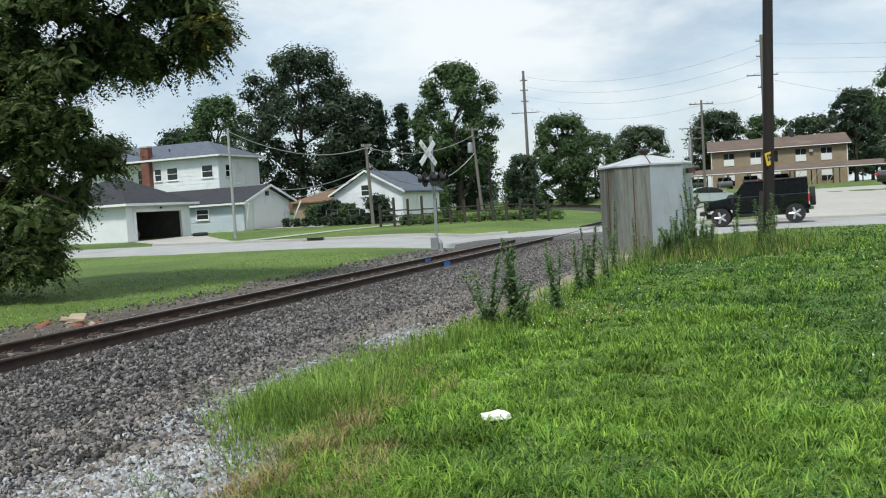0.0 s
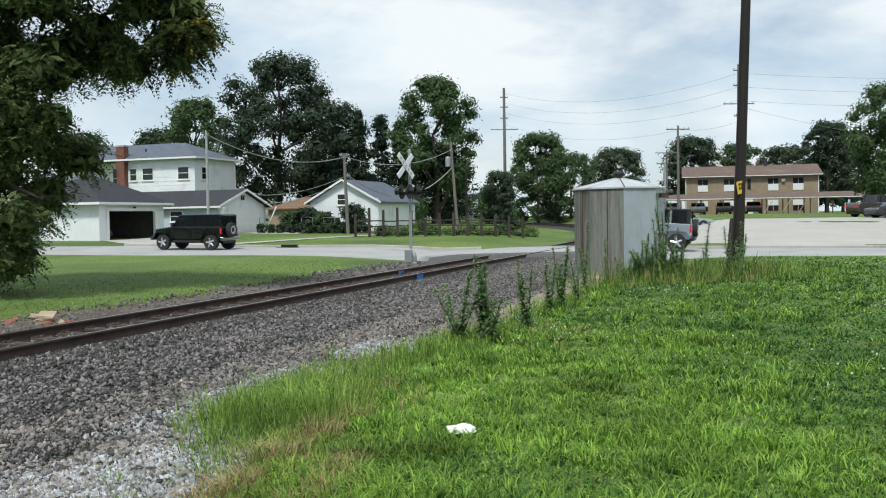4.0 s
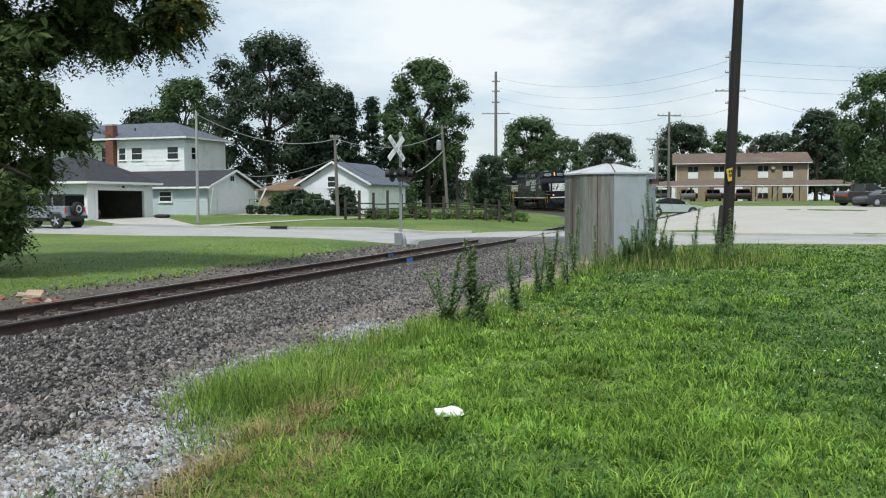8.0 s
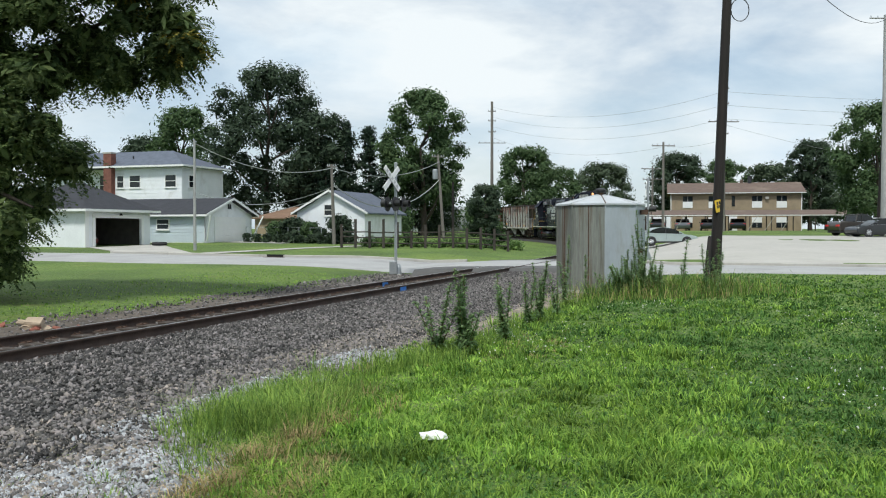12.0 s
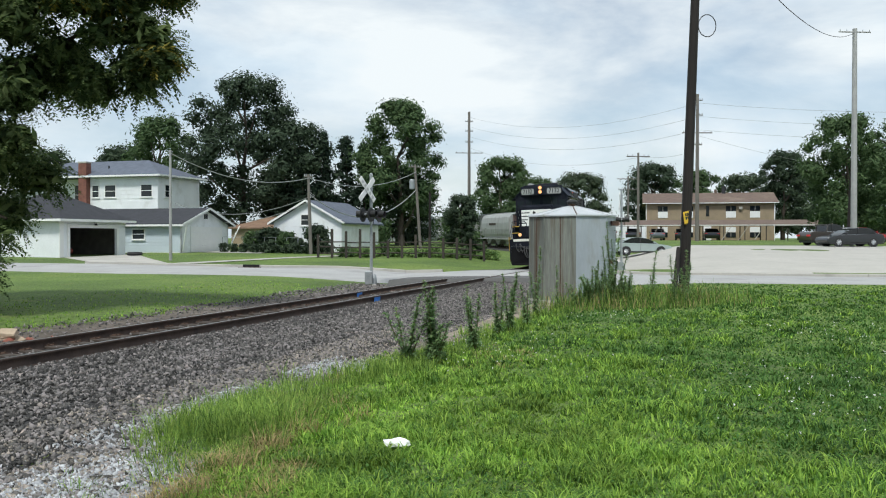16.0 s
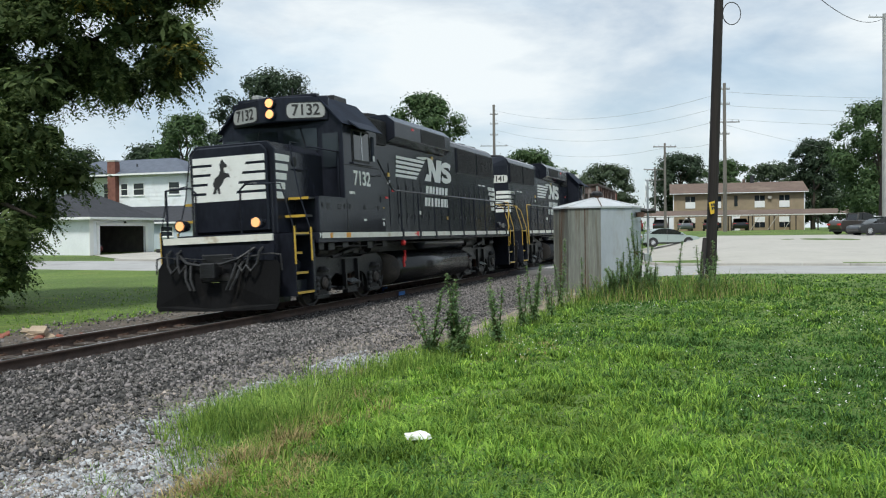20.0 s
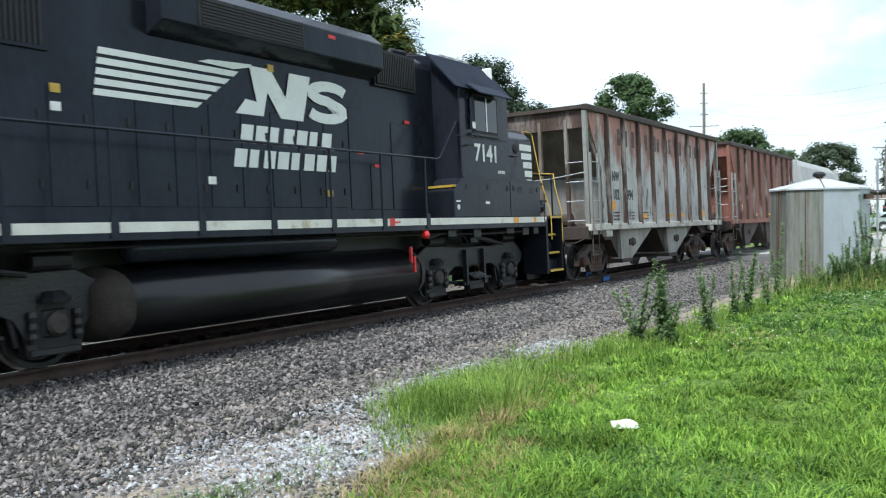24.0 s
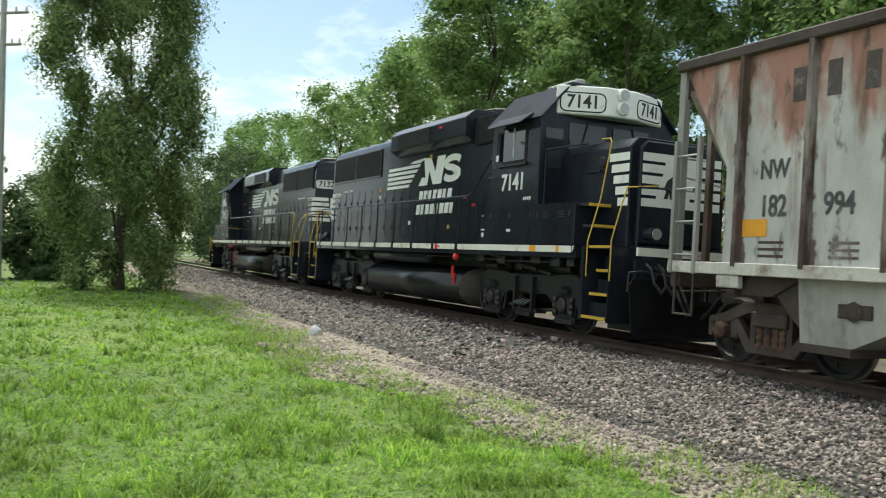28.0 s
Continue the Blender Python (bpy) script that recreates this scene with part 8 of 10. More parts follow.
def sedan(m, paint, label, kind="car", suv=False, group="", bed=False):
    """A modern car in side profile; suv raises roof and tail, bed leaves the rear half open."""
    T = thing("car", m, label, kind, group)
    P = lambda n, bm, mm, lab="", parent=None: part(n, bm, mm, parent or T, lab)
    if suv:
        low = [(-2.22, 0.40), (2.22, 0.40), (2.32, 0.62), (2.28, 0.84), (2.05, 0.98), (1.55, 1.05), (1.05, 1.09), (-2.15, 1.14), (-2.28, 0.98), (-2.31, 0.7)]
        cab = [(-2.12, 1.12), (1.12, 1.07), (0.80, 1.32), (0.42, 1.57), (-0.05, 1.68), (-0.7, 1.71), (-1.45, 1.67), (-1.92, 1.46)]
    if bed:
        cab = [(-0.75, 1.12), (1.12, 1.07), (0.80, 1.36), (0.45, 1.66), (0.05, 1.74), (-0.35, 1.75), (-0.62, 1.70)]
    else:
        low = [(-2.36, 0.30), (2.34, 0.30), (2.44, 0.48), (2.41, 0.64), (2.22, 0.77), (1.75, 0.86), (1.15, 0.92), (-1.55, 1.02), (-2.15, 1.01), (-2.40, 0.92), (-2.46, 0.62)]
        cab = [(-1.85, 0.99), (1.28, 0.90), (0.92, 1.10), (0.48, 1.31), (0.05, 1.43), (-0.45, 1.47), (-0.95, 1.43), (-1.42, 1.24)]
    w = 0.90
    P("body", prisms(low, "y", -w, w, 0.06), paint, "painted car body")
    P("glasshouse", prisms(cab, "y", -w + 0.14, w - 0.14, 0.05), CAR_GLASS)
    top = max(z for _, z in cab)
    roof = [(x * 0.96 - 0.05, z + 0.012) for x, z in cab[2:]]
    xs = [p[0] for p in roof]
    P("roof", prisms([*roof, *[(x, z - 0.07) for x, z in roof[::-1]]], "y", -w + 0.17, w - 0.17), paint)
    for o in (-1, 1):
        y0, y1 = sorted(((w - 0.15) * o, (w - 0.115) * o))
        for a, b in ((cab[1], cab[2]), (cab[0], cab[-1])):
            P("pillar", prisms([(a[0] - 0.05, a[1]), (a[0] + 0.05, a[1]), (b[0] + 0.05, b[1]), (b[0] - 0.05, b[1])], "y", y0, y1), paint)
        xm = -0.25
        P("pillar", boxes((xm - 0.04, xm + 0.04, y0, y1, 0.95, top - 0.05)), PLASTIC_BLACK)
        P("window_trim", prisms([(x * 0.97, z + 0.005) for x, z in (cab[0], cab[1])] + [(cab[1][0] * 0.97, cab[1][1] + 0.035), (cab[0][0] * 0.97, cab[0][1] + 0.035)], "y", y0, y1), ALLOY)
        for x in (1.45, -1.45):
            car_wheel(T, x, (w - 0.10) * o, 0.36 if suv else 0.33, 0.22, spokes=9)
            P("wheel_arch", lathes([(0.41, (w - 0.03) * o), (0.41, (w + 0.006) * o)], "y", (x, 0, 0.36 if suv else 0.34), 18), PLASTIC_BLACK)
        P("mirror", boxes((0.80, 0.95, min(w * o, (w + 0.14) * o), max(w * o, (w + 0.14) * o), 0.98, 1.12), bev=0.02), paint)
        P("door_line", boxes((-0.26, -0.245, (w + 0.002) * o - 0.003, (w + 0.002) * o + 0.003, 0.45, 0.95)), PLASTIC_BLACK)
        P("headlight", boxes((2.05, 2.33, min(0.55 * o, 0.86 * o), max(0.55 * o, 0.86 * o), 0.62, 0.74)), LAMP_OFF)
        P("tail_light", boxes((-2.42, -2.2, min(0.58 * o, 0.88 * o), max(0.58 * o, 0.88 * o), 0.74, 0.88)), LOCO_RED)
    P("lower_trim", boxes((-2.2, 2.2, -w + 0.03, w - 0.03, 0.22, 0.40)), PLASTIC_BLACK)
    return T


def paint(name, color, metal=0.4, rough=0.3):
    return mat(name, color, rough, metal, 0.05, 2, 0.0, coat=0.6)


JEEP_BLACK = paint("black_car_paint", (0.005, 0.006, 0.008), 0.0, 0.22)
JEEP_SILVER = paint("silver_blue_paint", (0.36, 0.40, 0.47), 0.5, 0.32)
JEEP_TURNS = []
jeep_a = jeep(JEEP_BLACK, JEEP_BLACK, "black boxy four-door off-roader with alloy wheels", JEEP_TURNS)
jeep_b = jeep(JEEP_SILVER, PLASTIC_BLACK, "silver-blue boxy four-door off-roader with a black top", JEEP_TURNS)
LANE = 40.3
JEEP_A = [(0.0, -8.0), (0.4, -6.1), (1.2, -0.8), (1.6, 1.9), (2.0, 4.5), (2.4, 7.3), (2.8, 10.1), (3.2, 12.9), (3.5, 15.2), (4.5, 23.0), (6.0, 35.0), (28.0, 200.0)]
JEEP_B = [(0.0, -39.0), (2.4, -16.6), (3.0, -11.6), (3.5, -8.0), (5.5, 6.5), (6.1, 11.6), (6.7, 17.0), (7.3, 22.6), (8.0, 28.3), (9.0, 36.0), (28.0, 190.0)]


def jeep_pose(n):
    p = at_sn(LANE, n)
    q, r = at_sn(LANE, n - 1.2), at_sn(LANE, n + 1.2)
    zq, zr = road_z(q.x, q.y, LANE, n - 1.2), road_z(r.x, r.y, LANE, n + 1.2)
    pitch = math.atan2(zr - zq, 2.4)
    return Matrix.Translation((p.x, p.y, (zq + zr) / 2 + 0.022)) @ Matrix.Rotation(math.atan2(AWAY.y, AWAY.x), 4, "Z") @ Matrix.Rotation(-pitch, 4, "Y")


def parked(x, y, turn, dz=0.035):
    return Matrix.Translation((x, y, land(x, y) + dz)) @ Matrix.Rotation(radians(turn), 4, "Z")


sedan(parked(21.6, 71.4, 0), paint("pale_mint_paint", (0.40, 0.47, 0.45), 0.45), "pale mint-green sedan parked on the lot", "car", group="parked cars")
sedan(parked(37.1, 67.0, 184), paint("charcoal_paint", (0.03, 0.032, 0.037)), "charcoal crossover parked by the lot's edge", "car", True, "parked cars")
sedan(parked(37.3, 70.6, 6), paint("gunmetal_paint", (0.085, 0.075, 0.068)), "brown-grey pickup truck parked behind the crossover", "pickup truck", True, "parked cars", True)
sedan(parked(44.5, 78.5, 10), paint("red_paint", (0.35, 0.03, 0.03)), "red vehicle parked under the trees", "car", True, "parked cars")
sedan(parked(41.5, 74.5, 10), paint("white_paint", (0.7, 0.7, 0.7), 0.1), "white van-like car under the trees", "car", True, "parked cars")
for x, y, c, s, l in ((29.5, 112.0, (0.32, 0.03, 0.03), True, "dark red car under the carport"), (32.6, 111.6, (0.03, 0.03, 0.035), False, "black sedan under the carport"),
                      (35.6, 111.2, (0.14, 0.15, 0.17), True, "grey car under the carport"), (38.6, 110.4, (0.03, 0.03, 0.035), False, "black sedan under the carport beside the posts"),
                      (42.0, 109.4, (0.02, 0.02, 0.024), False, "dark sedan in the shade of the carport"), (54.8, 106.2, (0.02, 0.022, 0.028), True, "black car at the carport's end"),
                      (58.0, 106.0, (0.03, 0.03, 0.03), False, "dark sedan beyond the carport")):
    sedan(parked(x, y, 72 if not s else 74), paint("parked_paint_%02d" % int(x), c), l, "car", s, "parked cars")
sedan(Matrix.Translation((-24.6, 65.4, 0.31)) @ Matrix.Rotation(radians(GRID), 4, "Z"), paint("garage_car_paint", (0.20, 0.03, 0.03)), "dark red sedan inside the open garage", "car")
# ---- trees and plants ----
def leaf_cloud(rng, centres, radii, count, size, flat=0.0, inner=1.6):
    """Leaf-shaped faces strewn through round clumps: arrays of vertices and faces."""
    k = len(centres)
    weight = radii[:, 0] * radii[:, 1] ** 1.0
    pick = rng.choice(k, count, p=weight / weight.sum())
    u = rng.normal(size=(count, 3))
    u /= np.linalg.norm(u, axis=1, keepdims=True)
    rad = rng.random(count) ** 0.5 * (1 + 0.13 * np.abs(rng.normal(size=count)) ** 1.5)
    pos = centres[pick] + u * rad[:, None] * radii[pick]
    nrm = u * 0.9 + rng.normal(size=(count, 3)) * 0.42
    nrm[:, 2] += 0.35
    nrm /= np.linalg.norm(nrm, axis=1, keepdims=True)
    t1 = np.cross(nrm, rng.normal(size=(count, 3)))
    t1 /= np.linalg.norm(t1, axis=1, keepdims=True)
    t2 = np.cross(nrm, t1)
    if flat:
        t1[:, 2] -= flat
    s = (size * rng.uniform(0.6, 1.35, count) * np.interp(rad, [0.55, 0.8], [inner, 1.0]))[:, None]
    v = np.stack([pos - t1 * s, pos + t2 * s * 0.42 + nrm * s * 0.12, pos + t1 * s, pos - t2 * s * 0.42 + nrm * s * 0.12], 1)
    f = np.arange(count * 4).reshape(-1, 4)
    return v.reshape(-1, 3), f


def tree(x, y, height, radius, leaves, size, material, label, seed, base=0.22, clumps=26, spread_=1.0, name="tree", trunk=None, flat=0.0, shape="round", gap=0.36, category="tree", inner=1.6):
    """A tapered trunk with limbs to uneven clumps of many small leaves."""
    rng = np.random.default_rng(seed)
    z0 = land(x, y)
    T = thing(name, Matrix.Translation((x, y, z0)), label, category)
    lo, hi = height * base, height
    cs, rs = [], []
    clumps = int(clumps * 2.1)
    gap *= 0.80
    if leaves > 3000:
        leaves, size = int(leaves * 1.5), size * 0.74
    for i in range(clumps):
        f = (i + 0.5) / clumps
        h = lo + (hi - lo) * f
        if shape == "round":
            prof = math.sqrt(max(0.05, 1 - (2 * f - 0.85) ** 2 / 1.35))
        elif shape == "cone":
            prof = 1.05 - f
        else:
            prof = 0.75 + 0.25 * math.sin(f * math.pi)
        a = i * 2.4 + rng.uniform(-0.5, 0.5)
        r = radius * prof * math.sqrt(rng.uniform(0.12, 1.0)) * 0.85
        cr = radius * gap * rng.uniform(0.65, 1.25) * (0.6 if shape == "cone" else 1.0)
        cs.append((r * math.cos(a), r * math.sin(a), min(hi - cr * 0.55, h)))
        cr *= rng.uniform(0.6, 1.15)
        rs.append((cr, cr, cr * (0.72 if not flat else 1.4)))
    cs, rs = np.array(cs), np.array(rs)
    tr = trunk or max(0.09, height * 0.022)
    bm = nb()
    tip = Vector((0, 0, height * 0.72))
    prev, pr = Vector((0, 0, -0.3)), tr * 1.35
    bend = [Vector((rng.uniform(-0.03, 0.03) * height * q, rng.uniform(-0.03, 0.03) * height * q, height * 0.72 * q)) for q in (0.12, 0.35, 0.6, 0.85, 1.0)]
    for q, b in zip((0.12, 0.35, 0.6, 0.85, 1.0), bend):
        nr = tr * (1 - 0.75 * q)
        rod(bm, prev, b, pr, nr, seg=9, caps=False)
        prev, pr = b, nr
    part("trunk", bm, BARK, T)
    for i in range(0, clumps, max(1, clumps // 12)):
        c = Vector(cs[i])
        j = min(4, max(0, int(c.z / height / 0.72 * 4 - 1)))
        s = bend[j]
        m = s.lerp(c, 0.55) + Vector((0, 0, -0.06 * height * 0.3))
        bl = nb()
        rod(bl, s, m, tr * 0.38, tr * 0.24, seg=6, caps=False)
        rod(bl, m, c, tr * 0.24, tr * 0.08, seg=5, caps=False)
        part("limb", bl, BARK, T)
    v, f = leaf_cloud(rng, cs, rs, leaves, size, flat, inner)
    ob = new("crown", arrays("crown", v, f, material))
    ob.parent = T
    return T


def woods():
    far = ((-15.0, 99.0, 18.6, 7.6, 15000, 0.27, LEAF_DARK, "tall dark open-crowned tree behind the white house", 1, 0.18, 36, 0.31),
           (-9.0, 97.0, 13.5, 5.2, 7000, 0.27, LEAF_DARK, "dark leafy tree filling the gap behind the cottage", 2, 0.08, 24, 0.38),
           (2.4, 95.5, 15.6, 5.3, 10500, 0.27, LEAF_MID, "full green tree behind the leaning pole", 3, 0.25, 30, 0.33),
           (2.0, 99.0, 9.0, 4.6, 5000, 0.27, LEAF_DARK, "dark shrubby tree behind the garden", 4, 0.05, 20, 0.40),
           (-27.5, 113.0, 16.0, 5.2, 6000, 0.30, LEAF_MID, "lighter green tree beyond the house roof", 5, 0.3, 24, 0.36),
           (-34.0, 118.0, 12.5, 5.5, 5000, 0.30, LEAF_DARK, "dark round tree beyond the house", 6, 0.2, 22, 0.40),
           (-45.0, 120.0, 12.5, 6.0, 5000, 0.32, LEAF_FAR, "pale hazy tree beyond the house", 7, 0.2, 22, 0.38),
           (17.5, 126.0, 13.0, 5.4, 9000, 0.30, LEAF_MID, "green tree by the tall transmission pole", 8, 0.06, 28, 0.34),
           (23.0, 131.0, 9.5, 4.6, 5000, 0.30, LEAF_MID, "lower green tree beside the far curve", 9, 0.05, 22, 0.40),
           (38.0, 166.0, 12.6, 6.5, 7000, 0.36, LEAF_FAR, "hazy round tree in the distance", 10, 0.25, 26, 0.33),
           (46.0, 146.0, 12.8, 5.6, 6000, 0.34, LEAF_DARK, "dark tree behind the apartments", 11, 0.2, 24, 0.38),
           (55.0, 150.0, 12.0, 5.6, 6000, 0.34, LEAF_MID, "green tree behind the apartment roof", 12, 0.2, 24, 0.36),
           (66.0, 158.0, 12.0, 6.5, 5000, 0.36, LEAF_FAR, "pale distant tree behind the apartments", 13, 0.2, 24, 0.33),
           (76.0, 156.0, 12.5, 6.5, 5000, 0.36, LEAF_FAR, "pale distant tree beyond the apartment end", 14, 0.2, 24, 0.33),
           (60.0, 128.0, 13.0, 4.2, 8000, 0.30, LEAF_DARK, "dark tree at the apartment's end", 15, 0.1, 28, 0.36),
           (72.0, 126.0, 12.5, 6.0, 6000, 0.30, LEAF_DARK, "dark tree beside the apartments", 16, 0.08, 26, 0.38),
           (47.6, 87.0, 13.0, 5.2, 12000, 0.24, LEAF_MID, "broad green tree over the parked cars", 17, 0.10, 32, 0.34),
           (56.5, 90.0, 13.4, 6.2, 9000, 0.26, LEAF_MID, "broad green tree beside the lot", 18, 0.10, 28, 0.36))
    for x, y, h, r, n, s, m, lab, seed, base, cl, gap in far:
        tree(x, y, h, r, n, s, m, lab, seed, base, cl, gap=gap)
    for i, (x, y, h) in enumerate(((-6.0, 96.0, 12.4), (-3.6, 97.5, 12.0), (-1.6, 96.5, 11.2), (-8.2, 95.5, 10.5))):
        tree(x, y, h, 2.1, 3600, 0.22, LEAF_SPRUCE, "dark spire-shaped conifer behind the cottage", 30 + i, 0.04, 26, shape="cone", gap=0.75, name="conifer")
    # garden and hedges
    tree(6.3, 66.0, 4.7, 1.4, 3800, 0.15, LEAF_DARK, "small dark round-headed tree by the garden fence", 40, 0.22, 16, gap=0.5, trunk=0.1)
    for i, (x, y, h, r) in enumerate(((-10.6, 76.0, 1.7, 1.0), (-9.2, 75.2, 2.1, 1.1), (-7.7, 74.2, 1.8, 0.9), (-6.6, 73.4, 1.2, 0.7))):
        tree(x, y, h, r, 2200, 0.14, LEAF_DARK if i % 2 else LEAF_MID, "shaggy green shrub behind the wire fence", 50 + i, 0.02, 12, gap=0.6, name="shrub", trunk=0.05, category="shrub")
    tree(-4.9, 71.6, 2.35, 1.15, 2600, 0.12, LEAF_DARK, "clipped dark round bush beside the cottage", 60, 0.02, 14, gap=0.62, name="bush", trunk=0.05, category="shrub")
    for i in range(11):
        x = -13.0 + i * 0.92
        tree(x, 74.8 - i * 0.42, 0.75, 0.45, 350, 0.10, LEAF_DARK, "low dark hedge plant along the wire fence", 70 + i, 0.0, 6, gap=0.7, name="hedge_plant", trunk=0.03, category="shrub")
    for i in range(16):
        rr = random.Random(80 + i)
        x = -2.4 + i * 0.72
        tree(x, 63.4 + rr.uniform(0, 3.0), rr.uniform(0.45, 1.0), rr.uniform(0.45, 0.8), 420, 0.10, LEAF_FRESH if i % 4 else LEAF_MID, "overgrown green garden plant behind the fence", 90 + i, 0.0, 7, gap=0.6, name="garden_plant", trunk=0.03, category="plant")
    for i, (x, y, h, r) in enumerate(((7.6, 69.0, 1.0, 0.8), (8.5, 92.0, 4.0, 2.4), (-0.5, 88.0, 3.6, 2.5), (4.5, 101.0, 6.0, 3.4), (9.5, 104.0, 4.5, 2.6))):
        tree(x, y, h, r, 1500, 0.16, LEAF_MID, "wild green brush beside the far curve", 110 + i, 0.0, 10, gap=0.6, name="brush", trunk=0.04, category="shrub")


woods()


def near_tree():
    """The large compound-leaved tree across the track whose limbs hang into view."""
    rng = np.random.default_rng(5)
    T = thing("walnut_tree", Matrix.Translation((-13.2, 23.0, land(-13.2, 23.0))), "large leafy tree overhanging the lawn, some yellowish leaves coloured as sunlit", "tree")
    bm = nb()
    rod(bm, (0, 0, -0.3), (0.1, 0.1, 2.6), 0.42, 0.33, seg=12, caps=False)
    rod(bm, (0.1, 0.1, 2.6), (0.4, -0.1, 6.5), 0.33, 0.2, seg=10, caps=False)
    rod(bm, (0.4, -0.1, 6.5), (0.2, 0.2, 10.5), 0.2, 0.07, seg=8, caps=False)
    part("trunk", bm, BARK, T)
    limbs = (((0.2, 0, 3.6), (3.4, -0.8, 5.6), (6.6, -1.0, 7.2)), ((0.3, 0, 4.6), (2.8, -0.6, 7.6), (5.2, -0.8, 9.6)), ((0.1, 0, 2.6), (2.6, -1.6, 3.0), (4.6, -2.2, 2.2)), ((0.3, 0, 5.6), (-2.6, -1, 7.6), (-5, -1.5, 8)), ((0.2, 0, 3.2), (1.4, -3.2, 4.6), (1.6, -5.8, 4.4)))
    for a, b, c in limbs:
        bl = nb()
        rod(bl, a, b, 0.16, 0.10, seg=8, caps=False)
        rod(bl, b, c, 0.10, 0.03, seg=6, caps=False)
        part("limb", bl, BARK, T)
    cs = [(0, 0, 8), (2, 0, 9.5), (-2, 0, 9), (3.6, -0.6, 7.6), (5.2, -0.9, 8.6), (6.4, -1.0, 7.7), (7.4, -1.1, 7.0), (7.9, -1.1, 6.2), (7.4, -1.0, 5.6), (6.3, -1.0, 5.7), (5.3, -0.9, 6.4), (6.6, -0.9, 9.6), (7.6, -1, 8.6), (4.2, -0.8, 5.3), (5.2, -0.9, 4.9),
          (2.2, -1, 6.2), (3.3, -1.2, 4.4), (4.4, -1.4, 3.6), (2.4, -1.4, 4.6), (1.4, -1.2, 3.4), (3.6, -1.8, 3.0), (4.7, -2.0, 2.6), (4.0, -2.2, 1.8), (3.0, -1.8, 2.0), (1.8, -1.6, 2.0), (2.4, -2.0, 1.2), (3.6, -2.4, 0.9), (1.2, -2.2, 4.2), (1.2, -3.8, 4.6), (1.4, -5.4, 4.2),
          (0.4, -3.6, 6.2), (-1, -2, 6), (-3, -1, 7.5), (-5, -1.6, 8), (-2, 2, 7), (1, 2, 7), (3, 1.5, 8.5), (0, -1.5, 10.5), (4.4, -0.4, 10.4), (6.0, -0.6, 11.0), (2.0, -2.8, 2.8), (0.5, -4.5, 3.0), (5.2, -0.9, 3.9), (4.8, -1.6, 1.6)]
    cs = np.array(cs, dtype=float)
    cs = cs[~((cs[:, 0] > 4.0) & (cs[:, 2] < 5.6))]
    more = [(x + rng.uniform(-0.35, 0.35), rng.uniform(-2.0, 0.4), z + rng.uniform(-0.35, 0.35)) for x in np.arange(0.2, 8.0, 0.85) for z in np.arange(5.85, 10.5, 0.95)]
    more += [(x + rng.uniform(-0.3, 0.3), rng.uniform(-2.2, 0.0), z + rng.uniform(-0.3, 0.3)) for z in np.arange(0.7, 6.3, 0.9) for x in np.arange(0.3, min(5.3, 2.9 + 0.6 * z), 0.75)]
    cs = np.concatenate([cs, np.array(more)])
    rr = rng.uniform(0.55, 0.95, len(cs))
    rs = np.stack([rr, rr, rr * 0.8], 1)
    def sprays(name, centres, radii, count, material, label=""):
        """Compound leaves: pairs of leaflets along arching stalks that point outwards and droop."""
        pick = rng.choice(len(centres), count, p=radii[:, 0] ** 2 / (radii[:, 0] ** 2).sum())
        u = rng.normal(size=(count, 3))
        u[:, 2] *= 0.8
        u /= np.linalg.norm(u, axis=1, keepdims=True)
        root = centres[pick] + u * radii[pick] * (rng.random(count) ** 0.6)[:, None] * 0.95
        way = u + np.array([0.25, -0.2, -0.15]) + rng.normal(0, 0.35, (count, 3))
        way /= np.linalg.norm(way, axis=1, keepdims=True)
        span = rng.uniform(0.22, 0.42, count)
        side = np.cross(way, np.array([0, 0, 1.0]) + rng.normal(0, 0.25, (count, 3)))
        side /= np.linalg.norm(side, axis=1, keepdims=True)
        vs = []
        for j in range(6):
            f = (j + 0.7) / 6
            stem = root + way * (span * f)[:, None]
            stem[:, 2] -= span * 0.45 * f * f
            for o in (-1, 1):
                ln = (span * (0.36 - 0.16 * abs(f - 0.5)) * rng.uniform(0.8, 1.2, count))[:, None]
                d = side * o * 0.9 + way * 0.45 + np.array([0, 0, -0.32]) + rng.normal(0, 0.12, (count, 3))
                d /= np.linalg.norm(d, axis=1, keepdims=True)
                w = np.cross(d, side * 0.2 + np.array([0, 0, 1.0]) + rng.normal(0, 0.3, (count, 3)))
                w /= np.linalg.norm(w, axis=1, keepdims=True)
                vs.append(np.stack([stem, stem + d * ln * 0.45 + w * ln * 0.24, stem + d * ln, stem + d * ln * 0.45 - w * ln * 0.24], 1))
        v = np.concatenate(vs).reshape(-1, 3)
        ob = new(name, arrays(name, v, np.arange(len(v)).reshape(-1, 4), material))
        ob.parent = T
        if label:
            ob["label"] = label

    sprays("crown", cs, rs, 15500, LEAF_NEAR)
    v, f = leaf_cloud(rng, cs, rs * 0.72, 26000, 0.16, 0.3, 1.6)
    ob = new("inner_leaves", arrays("inner_leaves", v, f, LEAF_NEAR))
    ob.parent = T
    tips = np.flatnonzero((cs[:, 0] > 5.6) & (cs[:, 2] > 5.6))
    tips = np.concatenate([tips[::2], [3, 15, 16, 20, 31]])
    sprays("yellow_leaves", cs[tips] + np.array([0.15, -0.35, 0.1]), rs[tips] * 0.8, 620, LEAF_SUNLIT_GOLD, "sprays of yellowish leaves with sunlight put in their colour")


near_tree()


